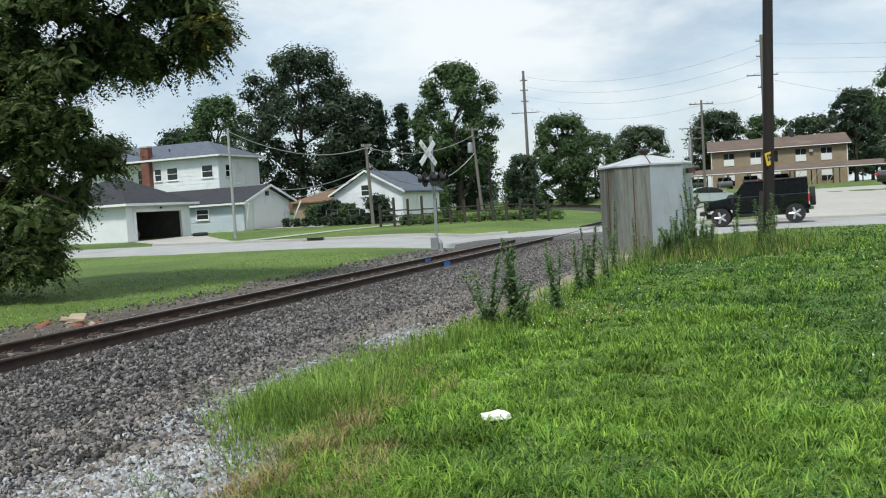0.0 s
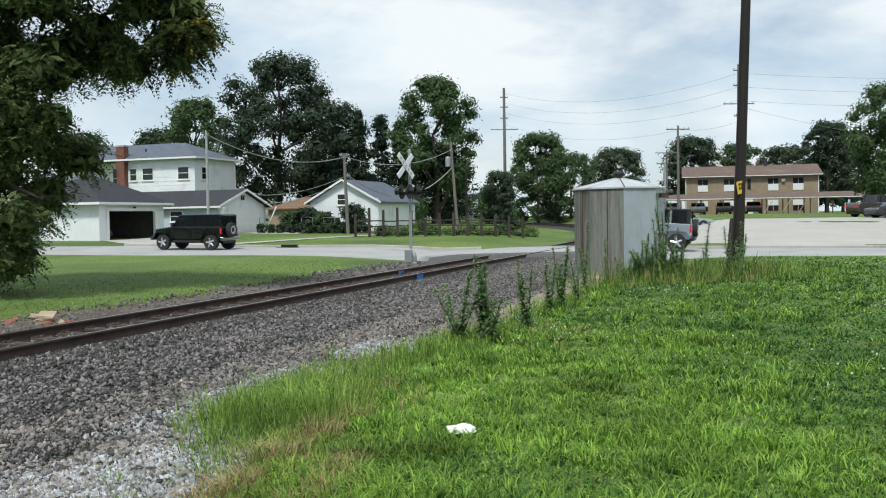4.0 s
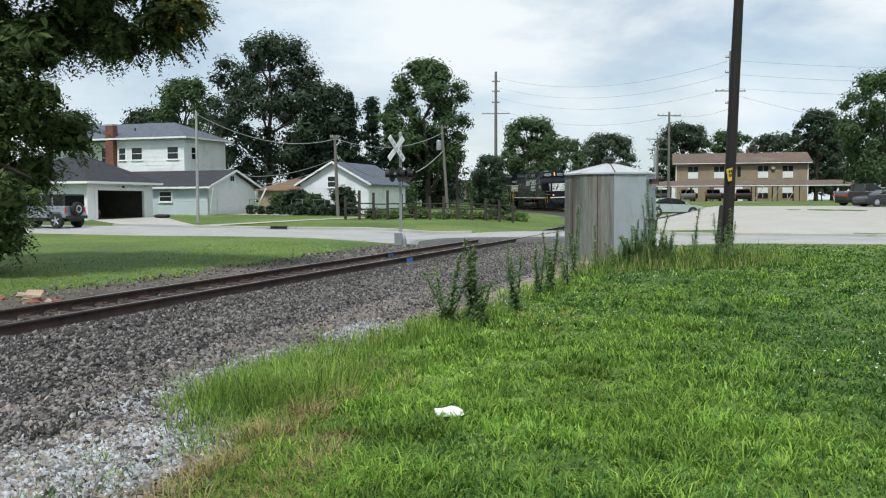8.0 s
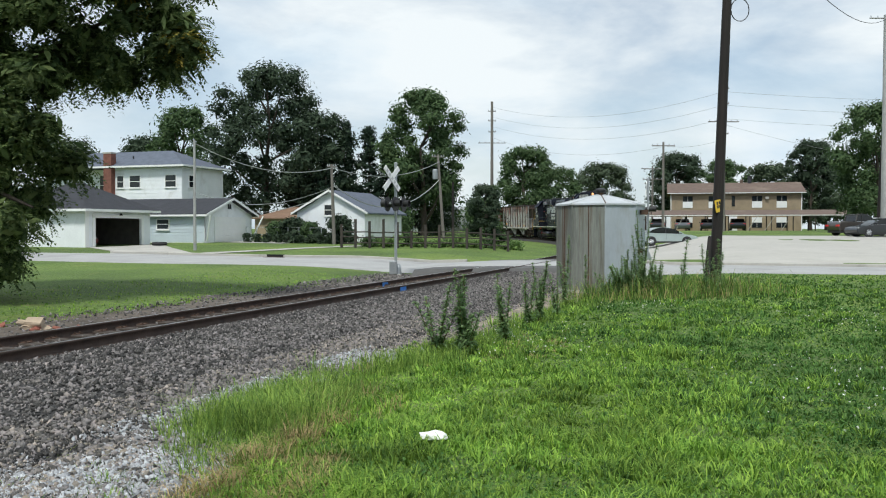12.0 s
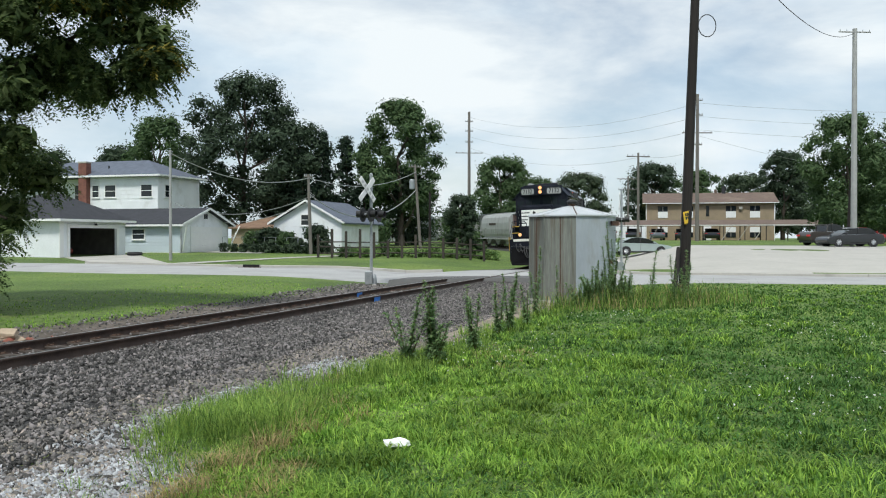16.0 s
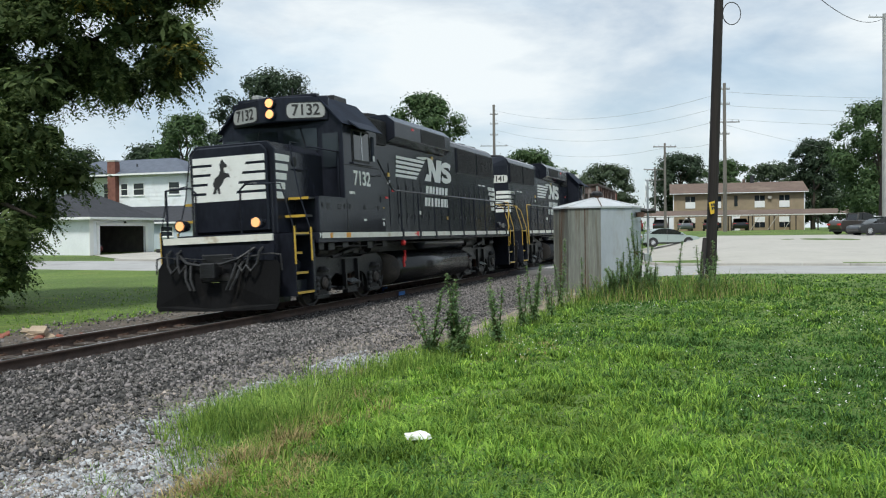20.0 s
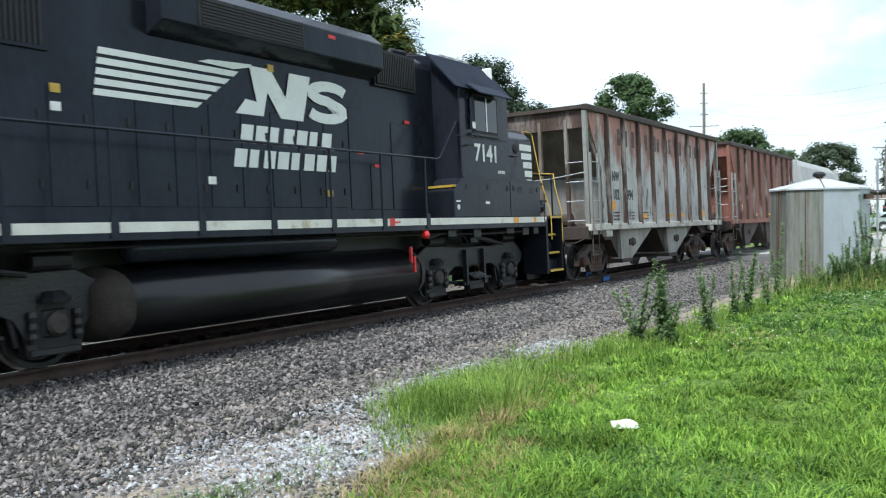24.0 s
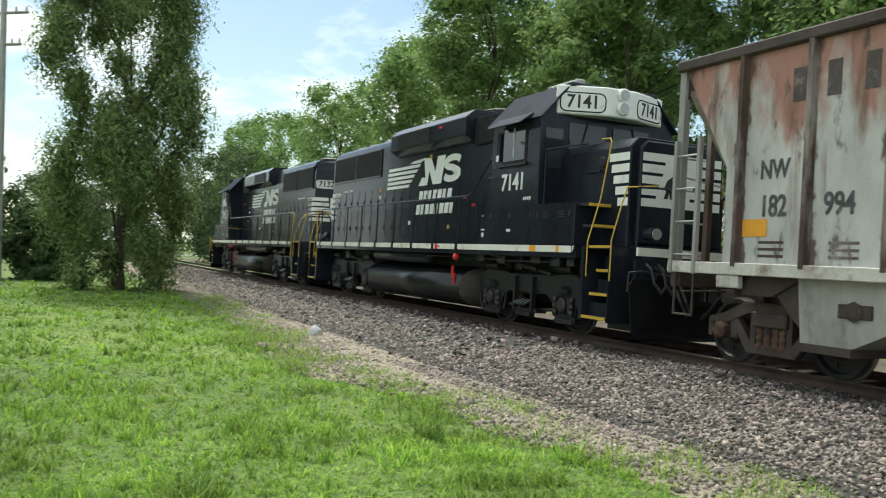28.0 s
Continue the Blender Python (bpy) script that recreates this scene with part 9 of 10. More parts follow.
def tree_line():
    """Woods along the far side of the track, and the feathery tree on the near side."""
    rnd = random.Random(12)
    rows = []
    for i in range(15):
        rows.append((-7 - i * 3.8, 10.5 + (i % 3) * 2.2))
    for i in range(6):
        rows.append((-66 - i * 9, 11 + (i % 2) * 3))
    for i, (s, n) in enumerate(rows):
        p = at_sn(s, n)
        h = rnd.uniform(14.5, 18.0) if i > 2 else (4.5, 5.0, 6.5)[i]
        if i > 10:
            h = rnd.uniform(13.5, 17.0)
        tree(p.x, p.y, h, rnd.uniform(3.4, 4.4), 21000 if i < 10 else 5500, 0.15 if i < 10 else 0.18, LEAF_FRESH, "dense green tree in the woods beyond the track", 200 + i, 0.03, 32, gap=0.48, name="woodland_tree", shape="column" if i % 2 else "round", inner=2.0, trunk=0.15)
    for i in range(22):
        s, n = 2 - i * 4.0, 7.2 + rnd.uniform(-0.8, 2.2)
        p = at_sn(s, n)
        tree(p.x, p.y, rnd.uniform(2.0, 4.4), rnd.uniform(1.2, 2.1), 1800, 0.14, LEAF_FRESH if i % 2 else LEAF_MID, "green brush along the far side of the track", 240 + i, 0.0, 12, gap=0.55, name="brush", trunk=0.05, category="shrub")
    # seen past the engines: looser trees across the lawn
    for i, (x, y, h, r, m) in enumerate(((-30, 22, 9.5, 4.0, LEAF_MID), (-36, 14, 9.0, 4.2, LEAF_FAR), (-40.5, 24.5, 11.8, 3.6, LEAF_FAR), (-33, 33, 9.0, 3.6, LEAF_MID), (-40, 6, 8.5, 4.0, LEAF_FRESH), (-26, 5.0, 6.5, 2.8, LEAF_FRESH), (-19.5, 12.6, 3.3, 2.4, LEAF_MID), (-21.8, 10.4, 3.4, 2.3, LEAF_FRESH), (-29, -2, 8.0, 3.4, LEAF_MID))):
        tree(x, y, h, r, 5000, 0.2, m, "leafy tree across the lawn beyond the track", 270 + i, 0.1, 22, gap=0.36)
    tree(-14.4, -31.5, 13.6, 2.9, 56000, 0.088, LEAF_WILLOW, "tall feathery willow-like tree beside the track", 305, 0.03, 34, shape="column", gap=0.40, flat=0.5, name="willow_tree", trunk=0.2, inner=1.7)
    for i, (x, y, h, r) in enumerate(((-12.0, -40, 5.5, 2.4), (-9.0, -42, 6.0, 3.0), (-5.0, -44, 7.0, 3.6), (-9.0, -55, 8, 4.0), (-14.5, -38, 3.0, 1.6), (-24.0, -62, 6, 3.0), (-34, -85, 8, 3.6), (-39.0, -64, 9, 4.0), (-47.0, -74, 11, 4.6), (-55.0, -95, 12, 5.0), (-44.0, -98, 11, 5.0), (-33.0, -66, 7, 3.2))):
        tree(x, y, h, r, 3500, 0.18, LEAF_MID, "green tree on the near side of the track", 310 + i, 0.03, 18, gap=0.42)
    # unseen trees added to the south, continuing the near-side row, to darken the engines' reflections
    for i in range(8):
        tree(-4 + 5.2 * i, -47 + (i % 3) * 2.5, rnd.uniform(10.5, 13.5), 4.2, 3000, 0.3, LEAF_MID, "unseen green tree added across the lawn for dark reflections", 360 + i, 0.03, 18, gap=0.45)
    for i in range(12):
        x, y = at_sn(-110 - 7 * i, -30 + i * 9 if i % 2 else 10 + i * 5).to_2d()
        tree(x, y, rnd.uniform(8, 13), 4.5, 2500, 0.3, LEAF_FRESH if i % 3 else LEAF_FAR, "distant green tree down the line", 330 + i, 0.02, 18, gap=0.42)


tree_line()


def grass(name, pts, heights, widths, material, label, seed, bend=(0.1, 0.75), away=None):
    """Bent blades: three triangles each; away: the way that each one leans."""
    rng = np.random.default_rng(seed)
    n = len(pts)
    b = rng.uniform(0, 2 * math.pi, n) if away is None else away + rng.normal(0, 0.6, n)
    a = b + math.pi / 2 + rng.normal(0, 0.5, n)
    side = np.stack([np.cos(a), np.sin(a), np.zeros(n)], 1) * (widths * 0.5)[:, None]
    lean = np.stack([np.cos(b), np.sin(b), np.zeros(n)], 1) * (heights * rng.uniform(bend[0], bend[1], n))[:, None]
    up = np.zeros((n, 3))
    up[:, 2] = heights
    mid = pts + up * 0.68 + lean * 0.38
    v = np.stack([pts - side, pts + side, mid - side * 0.8, mid + side * 0.8, pts + up * rng.uniform(0.62, 1.0, n)[:, None] + lean], 1)
    o = (np.arange(n) * 5)[:, None]
    f = np.concatenate([o + np.array([[0, 1, 3]]), o + np.array([[0, 3, 2]]), o + np.array([[2, 3, 4]])])
    me = arrays(name, v.reshape(-1, 3), f, material)
    return tagged(new(name, me), label, "grass", kind="stuff")


def grow_grass():
    rng = np.random.default_rng(21)

    def sow(count, r_lo, r_hi, a_lo, a_hi):
        r = r_lo * (r_hi / r_lo) ** rng.random(count)
        a = np.radians(rng.uniform(a_lo, a_hi, count))
        xs, ys = -r * np.sin(a), -0.9 + r * np.cos(a)
        s, nn = xs * ALONG.x + ys * ALONG.y, xs * AWAY.x + ys * AWAY.y - TRACK_OFF
        edge = np.interp(s, *zip(*GRASS_EDGE)) + 0.25 * np.sin(s * 2.1) + 0.18 * np.sin(s * 5.3 + 1)
        k = (nn < edge + rng.normal(0, 0.18, count)) & (s < 35.3)
        return xs[k], ys[k], r[k]

    def lay(xs, ys):
        return np.array([(x, y, land(x, y)) for x, y in zip(xs, ys)])

    def rough_field(x, y):
        """Where the turf stands higher or lower, from 0 to 1, in patches of a step or two."""
        w = np.sin(x * 2.3 + 1.3 * np.sin(y * 1.1)) * np.sin(y * 1.9 + 1.1 * np.sin(x * 0.9 + 2)) + 0.6 * np.sin(x * 5.1 + y * 2.2) * np.sin(y * 4.3 - x * 1.7)
        return np.clip(0.5 + 0.38 * w, 0, 1)

    def tufts(name, count, blades, span, material, label, seed, scale, pick=None):
        """Coarse clumps: blades fan out from one root and arch over."""
        x, y, r = sow(count, span[0], span[1], span[2], span[3])
        keep = rng.random(len(x)) < (0.15 + 0.85 * rough_field(x, y) ** 1.5)
        if pick is not None:
            keep &= pick(x, y) > rng.random(len(x))
        p, r = lay(x[keep], y[keep]), r[keep]
        high = (0.050 + 0.085 * rough_field(p[:, 0], p[:, 1])) * rng.uniform(0.55, 1.45, len(p)) * scale
        n = len(p) * blades
        turn = rng.uniform(0, 2 * math.pi, n)
        off = np.stack([np.cos(turn), np.sin(turn), np.zeros(n)], 1) * (rng.uniform(0.0, 0.030, n) * np.repeat(1 + 0.06 * r, blades))[:, None]
        pts = np.repeat(p, blades, 0) + off
        grass(name, pts, np.repeat(high, blades) * rng.uniform(0.55, 1.2, n), np.repeat(0.0046 + 0.0009 * r, blades), material, label, seed, (0.35, 1.5), turn)

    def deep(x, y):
        """Share of deep green growth among the bright grass, from 0 to 1; it rises with x."""
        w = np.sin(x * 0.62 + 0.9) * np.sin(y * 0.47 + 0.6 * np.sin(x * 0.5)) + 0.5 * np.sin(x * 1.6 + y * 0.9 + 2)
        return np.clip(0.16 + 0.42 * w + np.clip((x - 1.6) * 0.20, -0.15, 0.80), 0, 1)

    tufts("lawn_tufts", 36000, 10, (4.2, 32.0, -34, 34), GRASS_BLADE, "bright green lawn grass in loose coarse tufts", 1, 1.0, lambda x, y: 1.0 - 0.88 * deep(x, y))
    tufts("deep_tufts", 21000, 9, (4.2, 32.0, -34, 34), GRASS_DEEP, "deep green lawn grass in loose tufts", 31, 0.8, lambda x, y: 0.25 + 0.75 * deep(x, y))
    tufts("lawn_tufts_by_path", 30000, 9, (4.0, 40.0, 34, 175), GRASS_BLADE, "bright green lawn grass beside the path", 2, 1.1)
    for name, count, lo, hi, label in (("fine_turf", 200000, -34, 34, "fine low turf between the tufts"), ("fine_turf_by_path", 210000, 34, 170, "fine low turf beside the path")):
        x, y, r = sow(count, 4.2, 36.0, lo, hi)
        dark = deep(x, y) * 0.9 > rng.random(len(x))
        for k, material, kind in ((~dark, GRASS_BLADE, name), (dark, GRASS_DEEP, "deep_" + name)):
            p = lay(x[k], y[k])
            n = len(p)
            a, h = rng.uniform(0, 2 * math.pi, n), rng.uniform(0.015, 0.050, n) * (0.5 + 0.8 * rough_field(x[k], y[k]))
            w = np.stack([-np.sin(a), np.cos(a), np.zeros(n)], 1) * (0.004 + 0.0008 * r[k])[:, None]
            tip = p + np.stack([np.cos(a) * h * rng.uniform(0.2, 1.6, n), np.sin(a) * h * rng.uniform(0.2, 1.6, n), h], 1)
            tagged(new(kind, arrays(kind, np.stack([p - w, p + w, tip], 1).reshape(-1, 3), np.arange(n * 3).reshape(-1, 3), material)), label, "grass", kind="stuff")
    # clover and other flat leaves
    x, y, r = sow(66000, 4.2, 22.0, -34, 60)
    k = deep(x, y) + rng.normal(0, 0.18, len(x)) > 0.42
    p = lay(x[k], y[k])
    m = len(p)
    p[:, 2] += rng.uniform(0.02, 0.065, m)
    a = rng.uniform(0, 2 * math.pi, m)
    t1 = np.stack([np.cos(a), np.sin(a), rng.normal(0, 0.35, m)], 1) * (0.010 * rng.uniform(0.7, 1.5, m))[:, None] * (1 + 0.04 * r[k])[:, None]
    t2 = np.stack([-np.sin(a), np.cos(a), rng.normal(0, 0.35, m)], 1) * (0.008 * rng.uniform(0.7, 1.5, m))[:, None] * (1 + 0.04 * r[k])[:, None]
    v = np.stack([p - t1, p + t2, p + t1, p - t2], 1)
    tagged(new("clover", arrays("clover", v.reshape(-1, 3), np.arange(m * 4).reshape(-1, 4), CLOVER)), "dark green clover leaves in the lawn", "clover", kind="stuff")

    # taller grass at the gravel's edge, and drier straw behind it
    def edge_band(count, s_lo, s_hi, lo, hi, h_lo, h_hi, material, name, label, seed, w=0.012, bend=(0.1, 0.6)):
        clumps = count // 22
        s = rng.normal((s_lo + s_hi) / 2, (s_hi - s_lo) * 0.26, clumps)
        off = np.interp(s, *zip(*GRASS_EDGE)) + rng.normal((lo + hi) / 2, (hi - lo) * 0.30, clumps)
        tall = (0.45 + 0.55 * rng.random(clumps) ** 1.5) * (0.7 + 0.3 * np.sin(s * 2.3 + off * 1.5) * np.sin(s * 0.9 + 2))
        foot = np.array([at_sn(a, b) for a, b in zip(s, off)])
        n = clumps * 22
        turn = rng.uniform(0, 2 * math.pi, n)
        pts = np.repeat(foot, 22, 0) + np.stack([np.cos(turn), np.sin(turn), np.zeros(n)], 1) * (np.abs(rng.normal(0, 0.085, n)))[:, None]
        pts[:, 2] = [land(q[0], q[1]) for q in pts]
        grass(name, pts, (h_lo + (h_hi - h_lo) * rng.random(n) ** 1.3) * np.repeat(tall, 22), w * rng.uniform(0.6, 1.2, n), material, label, seed, bend, turn)

    edge_band(14000, 5.4, 9.4, -0.65, 0.45, 0.12, 0.56, GRASS_TALL, "tall_grass", "tall seeding grass at the gravel's edge", 3, 0.0085, (0.25, 1.15))
    edge_band(600, 6.0, 9.6, -1.2, -0.2, 0.12, 0.44, GRASS_DRY, "seed_stems", "brown seed stems among the tall grass", 15, 0.006, (0.3, 1.2))
    edge_band(9000, 9.5, 14.5, -0.9, 0.15, 0.14, 0.38, GRASS_TALL, "tall_grass_along_gravel", "knee-high grass along the gravel", 4, 0.009)
    edge_band(4500, 14, 24, -0.8, 0.2, 0.12, 0.38, GRASS_TALL, "rough_grass", "rough grass below the weeds", 5, 0.012)
    edge_band(4600, 3.2, 6.6, -1.0, -0.45, 0.07, 0.22, GRASS_DRY, "dry_grass", "straw-coloured dry grass behind the tall tufts", 6, 0.007, (0.4, 1.8))
    edge_band(6500, 2.4, 5.4, -0.8, 0.0, 0.04, 0.15, GRASS_DRY, "cut_straw", "matted cut straw at the gravel's edge", 13, 0.007, (0.8, 2.4))
    edge_band(1500, 9.0, 15.0, -1.8, -0.8, 0.04, 0.14, GRASS_DRY, "dry_wisps", "dry wisps in the lawn", 14, 0.007, (0.4, 1.8))
    edge_band(5200, -3.0, 5.0, -0.5, 1.0, 0.06, 0.24, GRASS_TALL, "sprouting_grass", "grass sprouting through the pale gravel", 7, 0.008, (0.3, 1.2))
    edge_band(3000, -4.0, 6.0, 0.4, 2.0, 0.03, 0.12, GRASS_TALL, "gravel_weeds", "small weeds in the pale gravel", 8, 0.008, (0.5, 1.8))
    edge_band(5500, -30, -4, -0.5, 0.45, 0.08, 0.26, GRASS_TALL, "path_edge_grass", "ragged grass at the path's edge", 9, 0.012, (0.2, 1.0))
    s, off = rng.normal(2.7, 0.75, 2600), rng.normal(-5.05, 0.16, 2600)
    p = np.array([at_sn(a, b - 0.12 * (a - 2.7)) for a, b in zip(s, off)])
    p[:, 2] = [land(q[0], q[1]) for q in p]
    grass("gravel_turf", p, rng.uniform(0.03, 0.13, 2600), np.full(2600, 0.007), GRASS_DEEP, "low turf creeping over the pale gravel", 18, (0.4, 1.6))
    n = 2000
    s = rng.normal(5.3, 0.95, n)
    p = np.array([at_sn(a, -6.0 + 0.13 * (a - 4.3) + 0.07 * math.sin(a * 6.0) + b) for a, b in zip(s, rng.normal(0, 0.10, n))])
    p[:, 2] = [land(q[0], q[1]) for q in p]
    grass("straw_line", p, rng.uniform(0.07, 0.24, n) * (0.55 + 0.45 * np.sin(s * 4.3) ** 2), np.full(n, 0.0075), GRASS_DRY, "matted straw below the tall grass", 19, (0.5, 1.9))
    # tufts and straw that creep over the path
    def strays(name, count, blades, lo, hi, spread, high, material, label, seed, w):
        s = rng.uniform(-34, 1.5, count)
        off = np.interp(s, *zip(*GRASS_EDGE)) + rng.uniform(lo, hi, count) ** 1.0 + 0.35 * np.sin(s * 0.8)
        big = rng.uniform(0.35, 1.0, count)
        c = np.array([at_sn(a, b) for a, b in zip(s, off)])
        k = count * blades
        p = np.repeat(c, blades, 0) + np.stack([rng.normal(0, 1, k), rng.normal(0, 1, k), np.zeros(k)], 1) * (np.repeat(big, blades) * spread)[:, None]
        p[:, 2] = [land(q[0], q[1]) for q in p]
        grass(name, p, rng.uniform(0.3, 1.0, k) * high * np.repeat(big, blades), np.full(k, w), material, label, seed, (0.3, 1.4))

    strays("creeping_grass", 170, 70, -0.3, 1.15, 0.26, 0.22, GRASS_TALL, "loose clumps of grass creeping over the path", 16, 0.010)
    strays("path_straw", 190, 50, -0.1, 1.7, 0.30, 0.07, GRASS_DRY, "matted straw strewn over the path", 17, 0.010)
    # rank growth round the signal case and the pole
    n = 14000
    x, y = rng.normal(7.2, 1.15, n), 22.7 + rng.normal(0, 0.8, n)
    k = np.hypot(x - 6.05, y - 26.1) > 1.35
    p = lay(x[k], y[k])
    high = (0.10 + 0.75 * rng.random(len(p)) ** 1.8) * (0.4 + 0.5 * np.sin(p[:, 0] * 3.1 + p[:, 1] * 2) ** 2)
    kinds = rng.random(len(p))
    for lo, hi, m, name, label in ((0.0, 0.50, GRASS_TALL, "rank_grass", "rank yellow-green grass round the signal case and pole"), (0.50, 0.82, GRASS_DEEP, "rank_green_grass", "deep green rank grass by the signal case"),
                                   (0.82, 1.0, GRASS_DRY, "rank_dry_grass", "dry brown stems among the rank grass")):
        k = (kinds >= lo) & (kinds < hi)
        grass(name, p[k], high[k], np.full(k.sum(), 0.011), m, label, 11, (0.15, 1.1))
    # far-side verge
    s, off = rng.uniform(-30, 32, 14000), 3.9 + rng.random(14000) ** 2 * 6.0
    pts = np.array([at_sn(a, b) for a, b in zip(s, off)])
    pts[:, 2] = [land(q[0], q[1]) for q in pts]
    grass("far_verge_grass", pts, rng.uniform(0.02, 0.065, len(pts)), np.full(len(pts), 0.025), GRASS_BLADE, "grass along the far verge", 10)


grow_grass()


def weed(x, y, h, seed, stems=3, lean=0.15, label="tall green horseweed with narrow leaves"):
    rng = np.random.default_rng(seed)
    T = thing("weed", Matrix.Translation((x, y, land(x, y) - 0.02)), label, "weed", "tall weeds")
    vs, fs, k = [], [], 0
    for q in range(stems):
        hh = h * rng.uniform(0.7, 1.0) if q else h
        tip = Vector((rng.uniform(-lean, lean) * h, rng.uniform(-lean, lean) * h, hh))
        foot = Vector((rng.uniform(-0.06, 0.06), rng.uniform(-0.06, 0.06), 0))
        part("stem", rod(nb(), foot, tip, 0.012, 0.005, seg=5), WEED_STEM, T)
        for i in range(int(125 * hh)):
            f = 0.10 + 0.90 * rng.random() ** 1.2
            c = foot.lerp(tip, f)
            a = rng.uniform(0, 2 * math.pi)
            ln = rng.uniform(0.09, 0.22) * (1.2 - 0.7 * f)
            d = Vector((math.cos(a), math.sin(a), rng.uniform(0.1, 1.0))).normalized()
            w = Vector((-math.sin(a), math.cos(a), 0)) * 0.019
            m = c + d * ln * 0.5
            e = c + d * ln - Vector((0, 0, 0.35 * ln))
            vs += [c - w * 0.4, c + w * 0.4, m + w, m - w, m + w, e + w * 0.1, e - w * 0.1, m - w]
            fs += [(k, k + 1, k + 2, k + 3), (k + 4, k + 5, k + 6, k + 7)]
            k += 8
    ob = new("foliage", arrays("foliage", np.array([tuple(v) for v in vs]), np.array(fs), WEED))
    ob.parent = T


for i, (x, y, h, st) in enumerate(((0.95, 12.5, 1.30, 5), (0.62, 12.6, 1.08, 5), (1.0, 12.4, 0.7, 6), (1.75, 14.0, 1.12, 4), (2.45, 16.2, 1.05, 3), (2.75, 16.8, 1.25, 3), (3.3, 18.2, 0.9, 2), (3.9, 20.5, 1.1, 2), (4.4, 22.8, 1.7, 1),
                                   (6.15, 23.0, 1.25, 5), (6.45, 23.1, 2.3, 3), (6.62, 23.2, 1.9, 3), (6.35, 22.8, 1.1, 6), (6.8, 22.9, 1.0, 5), (6.0, 22.5, 0.8, 6), (5.75, 22.6, 0.6, 5), (6.6, 22.4, 0.7, 6), (7.3, 22.4, 1.5, 1), (7.9, 22.0, 1.35, 2),
                                   (8.15, 21.9, 1.15, 2), (8.35, 22.6, 1.45, 1), (8.6, 23.3, 0.8, 3), (7.6, 22.9, 1.0, 2), (4.9, 22.9, 1.2, 1), (3.5, 21.5, 0.7, 3))):
    weed(x, y, h, 400 + i, st, 0.38 if i in (1, 2) else 0.15)
rnd_weed = random.Random(31)
for i in range(12):
    weed(rnd_weed.uniform(5.35, 6.75), rnd_weed.uniform(22.2, 23.1), rnd_weed.uniform(0.45, 1.15), 460 + i, 4, 0.42, "bushy pale green weed before the signal case")
# ---- small things ----
rnd_small = random.Random(9)


def lump(name, x, y, dz, size, material, label, category, seed, squash=0.5):
    rng = np.random.default_rng(seed)
    bm = nb()
    bmesh.ops.create_icosphere(bm, subdivisions=2, radius=1.0)
    for v in bm.verts:
        k = 1 + 0.35 * noise.noise(v.co * 1.6 + Vector((seed, 0, 0)))
        v.co = Vector((v.co.x * size[0] * k, v.co.y * size[1] * k, max(-0.2, v.co.z) * size[2] * k * squash * 2))
    ob = part(name, bm, material)
    ob.matrix_basis = Matrix.Translation((x, y, land(x, y) + dz))
    return tagged(ob, label, category)


lump("crumpled_paper", 0.32, 6.63, 0.085, (0.13, 0.08, 0.05), PAPER, "crumpled white paper litter on the grass", "litter", 3)
lump("litter_scrap", -9.1, -6.05, 0.02, (0.11, 0.05, 0.03), mat("green_litter", (0.03, 0.25, 0.10), 0.5, 0, 0.2, 8, 0.2), "crushed green litter on the ballast", "litter", 4)
lump("purple_wrapper", -5.45, 9.0, 0.12, (0.07, 0.04, 0.04), mat("purple_litter", (0.22, 0.08, 0.42), 0.5, 0, 0.2, 8, 0.2), "small purple wrapper beside the rail", "litter", 5)
lump("red_scrap", -3.9, 7.6, 0.02, (0.06, 0.04, 0.02), mat("red_litter", (0.45, 0.05, 0.04), 0.6, 0, 0.2, 8, 0.2), "small red scrap on the gravel", "litter", 6)
lump("white_rock", -11.3, -16.5, 0.05, (0.16, 0.12, 0.16), STONE_PALE, "whitish rock beside the track", "rock", 7)
lump("white_scrap", 2.7, 24.6, 0.02, (0.16, 0.1, 0.05), PAPER, "white scrap on the ballast", "litter", 8)


def rubble():
    cx, cy = -6.9, 16.6
    tan = mat("sandstone_rubble", (0.42, 0.33, 0.24), 0.9, 0, 0.2, 4, 0.4, 20)
    red = mat("broken_brick", (0.27, 0.10, 0.07), 0.9, 0, 0.25, 4, 0.4, 20)
    for i in range(16):
        dx, dy = rnd_small.uniform(-0.75, 0.95), rnd_small.uniform(-0.28, 0.28)
        big = i < 6
        s = rnd_small.uniform(0.11, 0.18) if big else rnd_small.uniform(0.07, 0.12)
        if big:
            dx *= 0.35
        bm = boxes((-s, s, -s * 0.7, s * 0.7, -s * 0.35, s * 0.35), bev=0.02)
        for v in bm.verts:
            v.co *= rnd_small.uniform(0.85, 1.15)
        ob = part("rubble_stone" if big else "broken_brick", bm, tan if big else red)
        ob.matrix_basis = Matrix.Translation((cx + dx, cy + dy, land(cx + dx, cy + dy) + s * 0.3 + (0.12 if i in (1, 2) else 0.0))) @ Euler((rnd_small.uniform(-0.5, 0.5), rnd_small.uniform(-0.5, 0.5), rnd_small.uniform(0, 3))).to_matrix().to_4x4()
        tagged(ob, "broken tan stone in a rubble pile" if big else "broken red brick in a rubble pile", "rubble", "rubble pile by the track")


rubble()

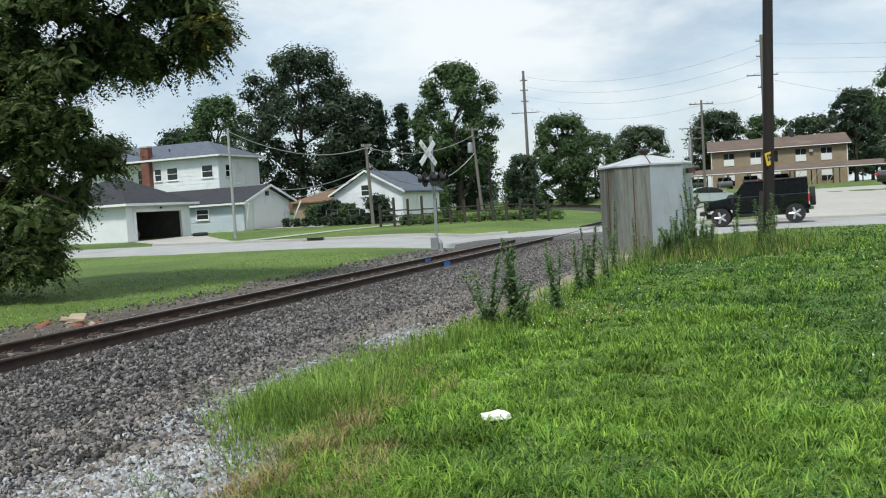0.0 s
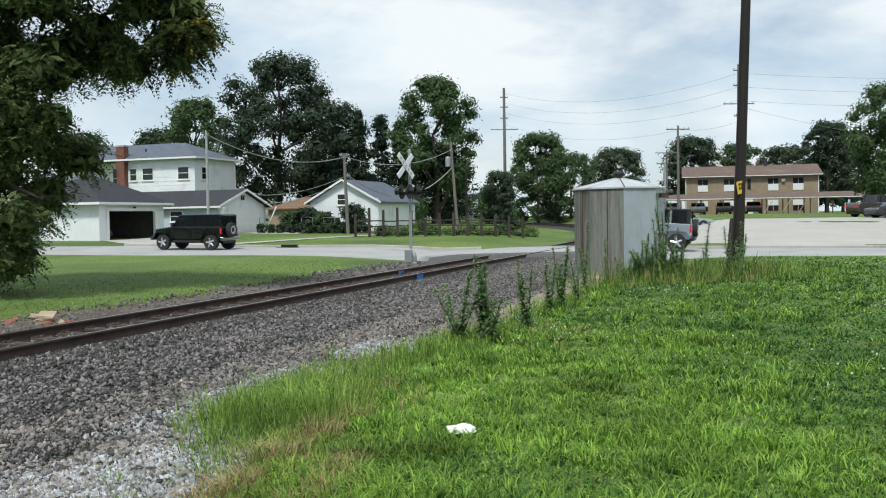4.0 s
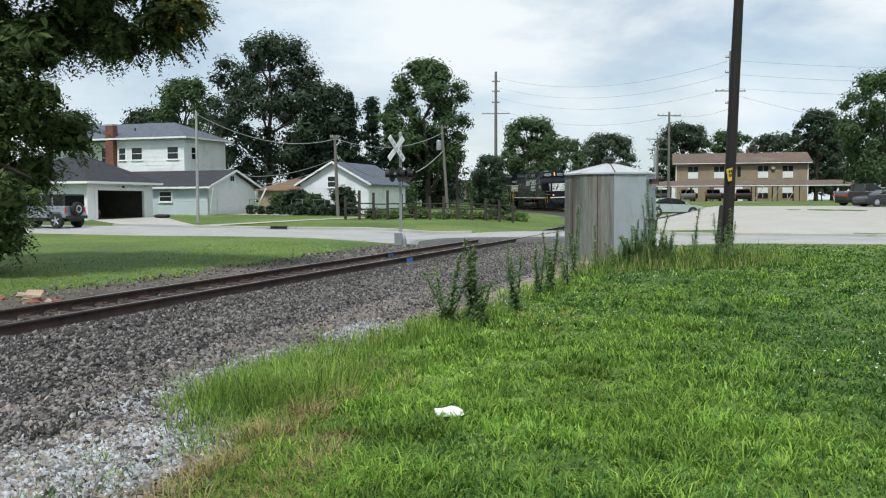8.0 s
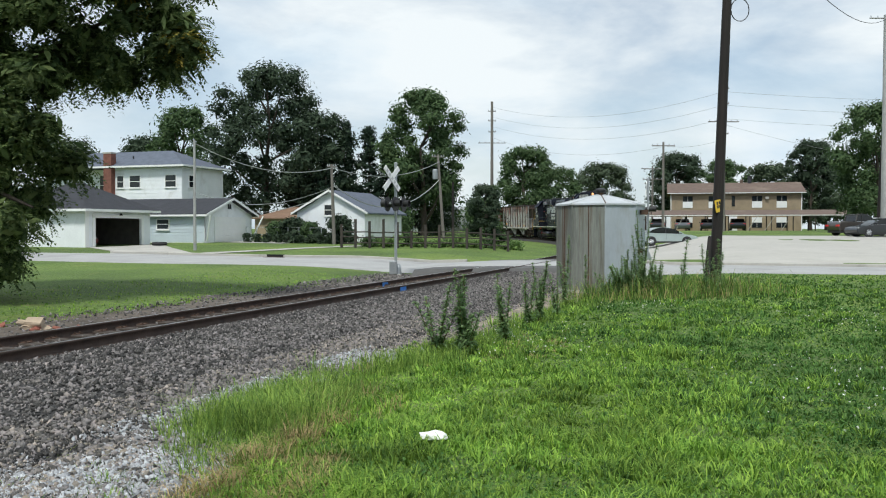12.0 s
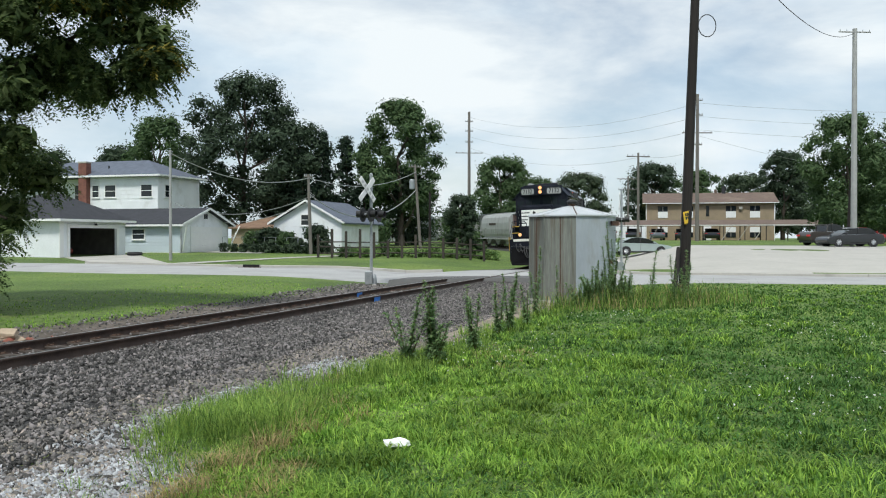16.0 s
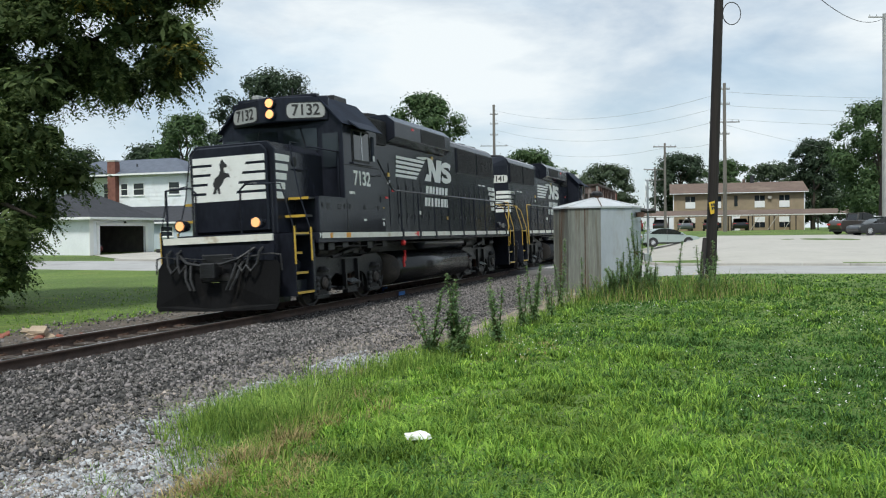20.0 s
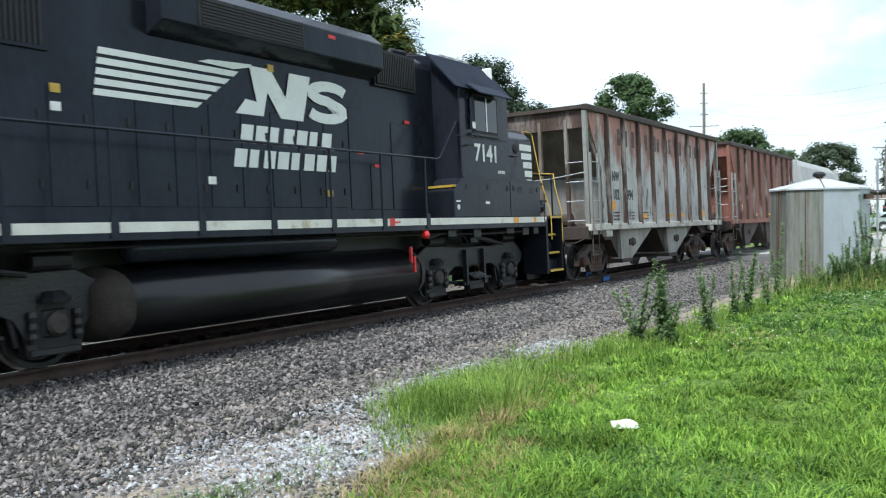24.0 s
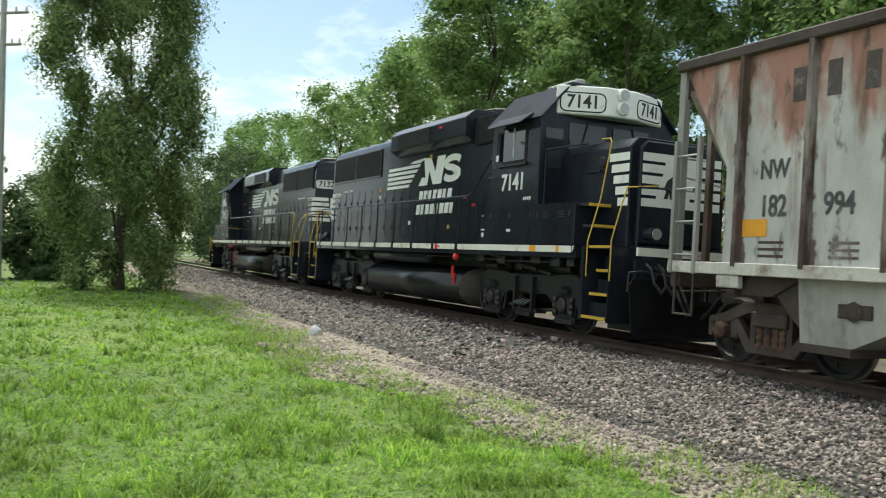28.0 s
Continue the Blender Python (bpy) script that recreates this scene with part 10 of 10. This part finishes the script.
# blue survey paint on the near rail and ballast
for s, w in ((24.0, 0.20), (21.6, 0.22)):
    for side in (-0.753, 0.753):
        if (s > 23) == (side < 0):
            continue
        p, a = track(s, side)
        bm = boxes((-w, w, -0.075, -0.068, -0.155, -0.03), (-w * 0.8, w * 0.8, -0.30, -0.08, -0.165, -0.155))
        ob = part("paint_mark", bm, BLUE_PAINT)
        ob.matrix_basis = Matrix.Translation(p) @ Matrix.Rotation(a + math.pi / 2, 4, "Z")
        tagged(ob, "blue survey paint sprayed on the rail", "paint mark")

# storm drain in the far kerb, tyre-like planter on the driveway edge
p = at_sn(ROAD_FAR - 0.02, 15.0)
drain = thing("storm_drain", Matrix.Translation((p.x, p.y, road_z(p.x, p.y, ROAD_FAR, 15.0) + 0.03)) @ Matrix.Rotation(TRACK_YAW, 4, "Z"), "dark storm drain inlet in the kerb", "drain")
part("inlet", boxes((-0.5, 0.5, -0.03, 0.14, -0.02, 0.14)), LOCO_VENT, drain)
part("frame", boxes((-0.62, 0.62, -0.35, -0.03, -0.05, 0.012)), RUST, drain)
tyre = thing("old_tyre", on_land(-18.0, 66.6, 0, 0.04), "old black tyre lying by the driveway", "tyre")
part("tyre", lathes([(0.3, 0.0), (0.52, 0.02), (0.58, 0.12), (0.52, 0.24), (0.3, 0.26)], "z", (0, 0, 0), 18), TYRE, tyre)

# clover flowers in the lawn
rng_f = np.random.default_rng(77)
N = 1100
fx, fy = rng_f.uniform(1.0, 9.5, N), rng_f.uniform(6.0, 20.0, N)
keep = (np.sin(fx * 0.9) * np.sin(fy * 0.5 + 1) + rng_f.normal(0, 0.35, N)) > 0.35
fx, fy = fx[keep], fy[keep]
v, f = leaf_cloud(rng_f, np.stack([fx, fy, np.array([land(a, b) for a, b in zip(fx, fy)]) + 0.11], 1), np.full((len(fx), 3), 0.008), len(fx) * 4, 0.009)
tagged(new("clover_flowers", arrays("clover_flowers", v, f, PAPER)), "small white clover flowers in the lawn", "flowers", kind="stuff")

# far crossing down the line: pale road, posts and sign stakes
p = at_sn(-96.0, -2.2)
stake = thing("marker_post", Matrix.Translation((p.x, p.y, land(p.x, p.y))), "slim pale marker post by the far crossing", "post")
part("post", rod(nb(), (0, 0, -0.1), (0, 0, 3.6), 0.09, seg=8), POLE_PALE, stake)
p = at_sn(-62.0, 3.4)
stake = thing("marker_post", Matrix.Translation((p.x, p.y, land(p.x, p.y))), "short white marker post beside the track", "post")
part("post", boxes((-0.10, 0.10, -0.06, 0.06, -0.1, 0.75), bev=0.01), TRIM, stake)
cross_sheet("far_crossing_road", [(n, -112.0, -104.0) for n in np.arange(-30, 40, 2.0)], LOT, "pale dusty road at a far crossing", "road", 0.05)


# ---- what moves ----
def motions():
    for car, behind, half, back in TRAIN:
        walk(car, [(t, car_pose(front_at(t) + behind, half, back)) for t in np.arange(0, 28.01, 0.5)])
    for ob, x, r in TURNS:
        back = -1 if ob.parent.parent == engine_b else 1
        base = Matrix.Translation((x, 0, r))
        walk(ob, [(t, base @ Matrix.Rotation(back * (front_at(0) - front_at(t)) / r, 4, "Y")) for t in np.arange(0, 28.01, 0.1)])
    for ob, rows in ((jeep_a, JEEP_A), (jeep_b, JEEP_B)):
        at = lambda t: float(np.interp(t, *zip(*rows)))
        walk(ob, [(t, jeep_pose(at(t))) for t in np.arange(0, 28.01, 0.5)])
        for w, x, y, r in JEEP_TURNS:
            if w.parent == ob:
                base = Matrix.Translation((x, y, r))
                walk(w, [(t, base @ Matrix.Rotation((at(t) - at(0)) / r, 4, "Y")) for t in np.arange(0, 28.01, 0.05)])


motions()
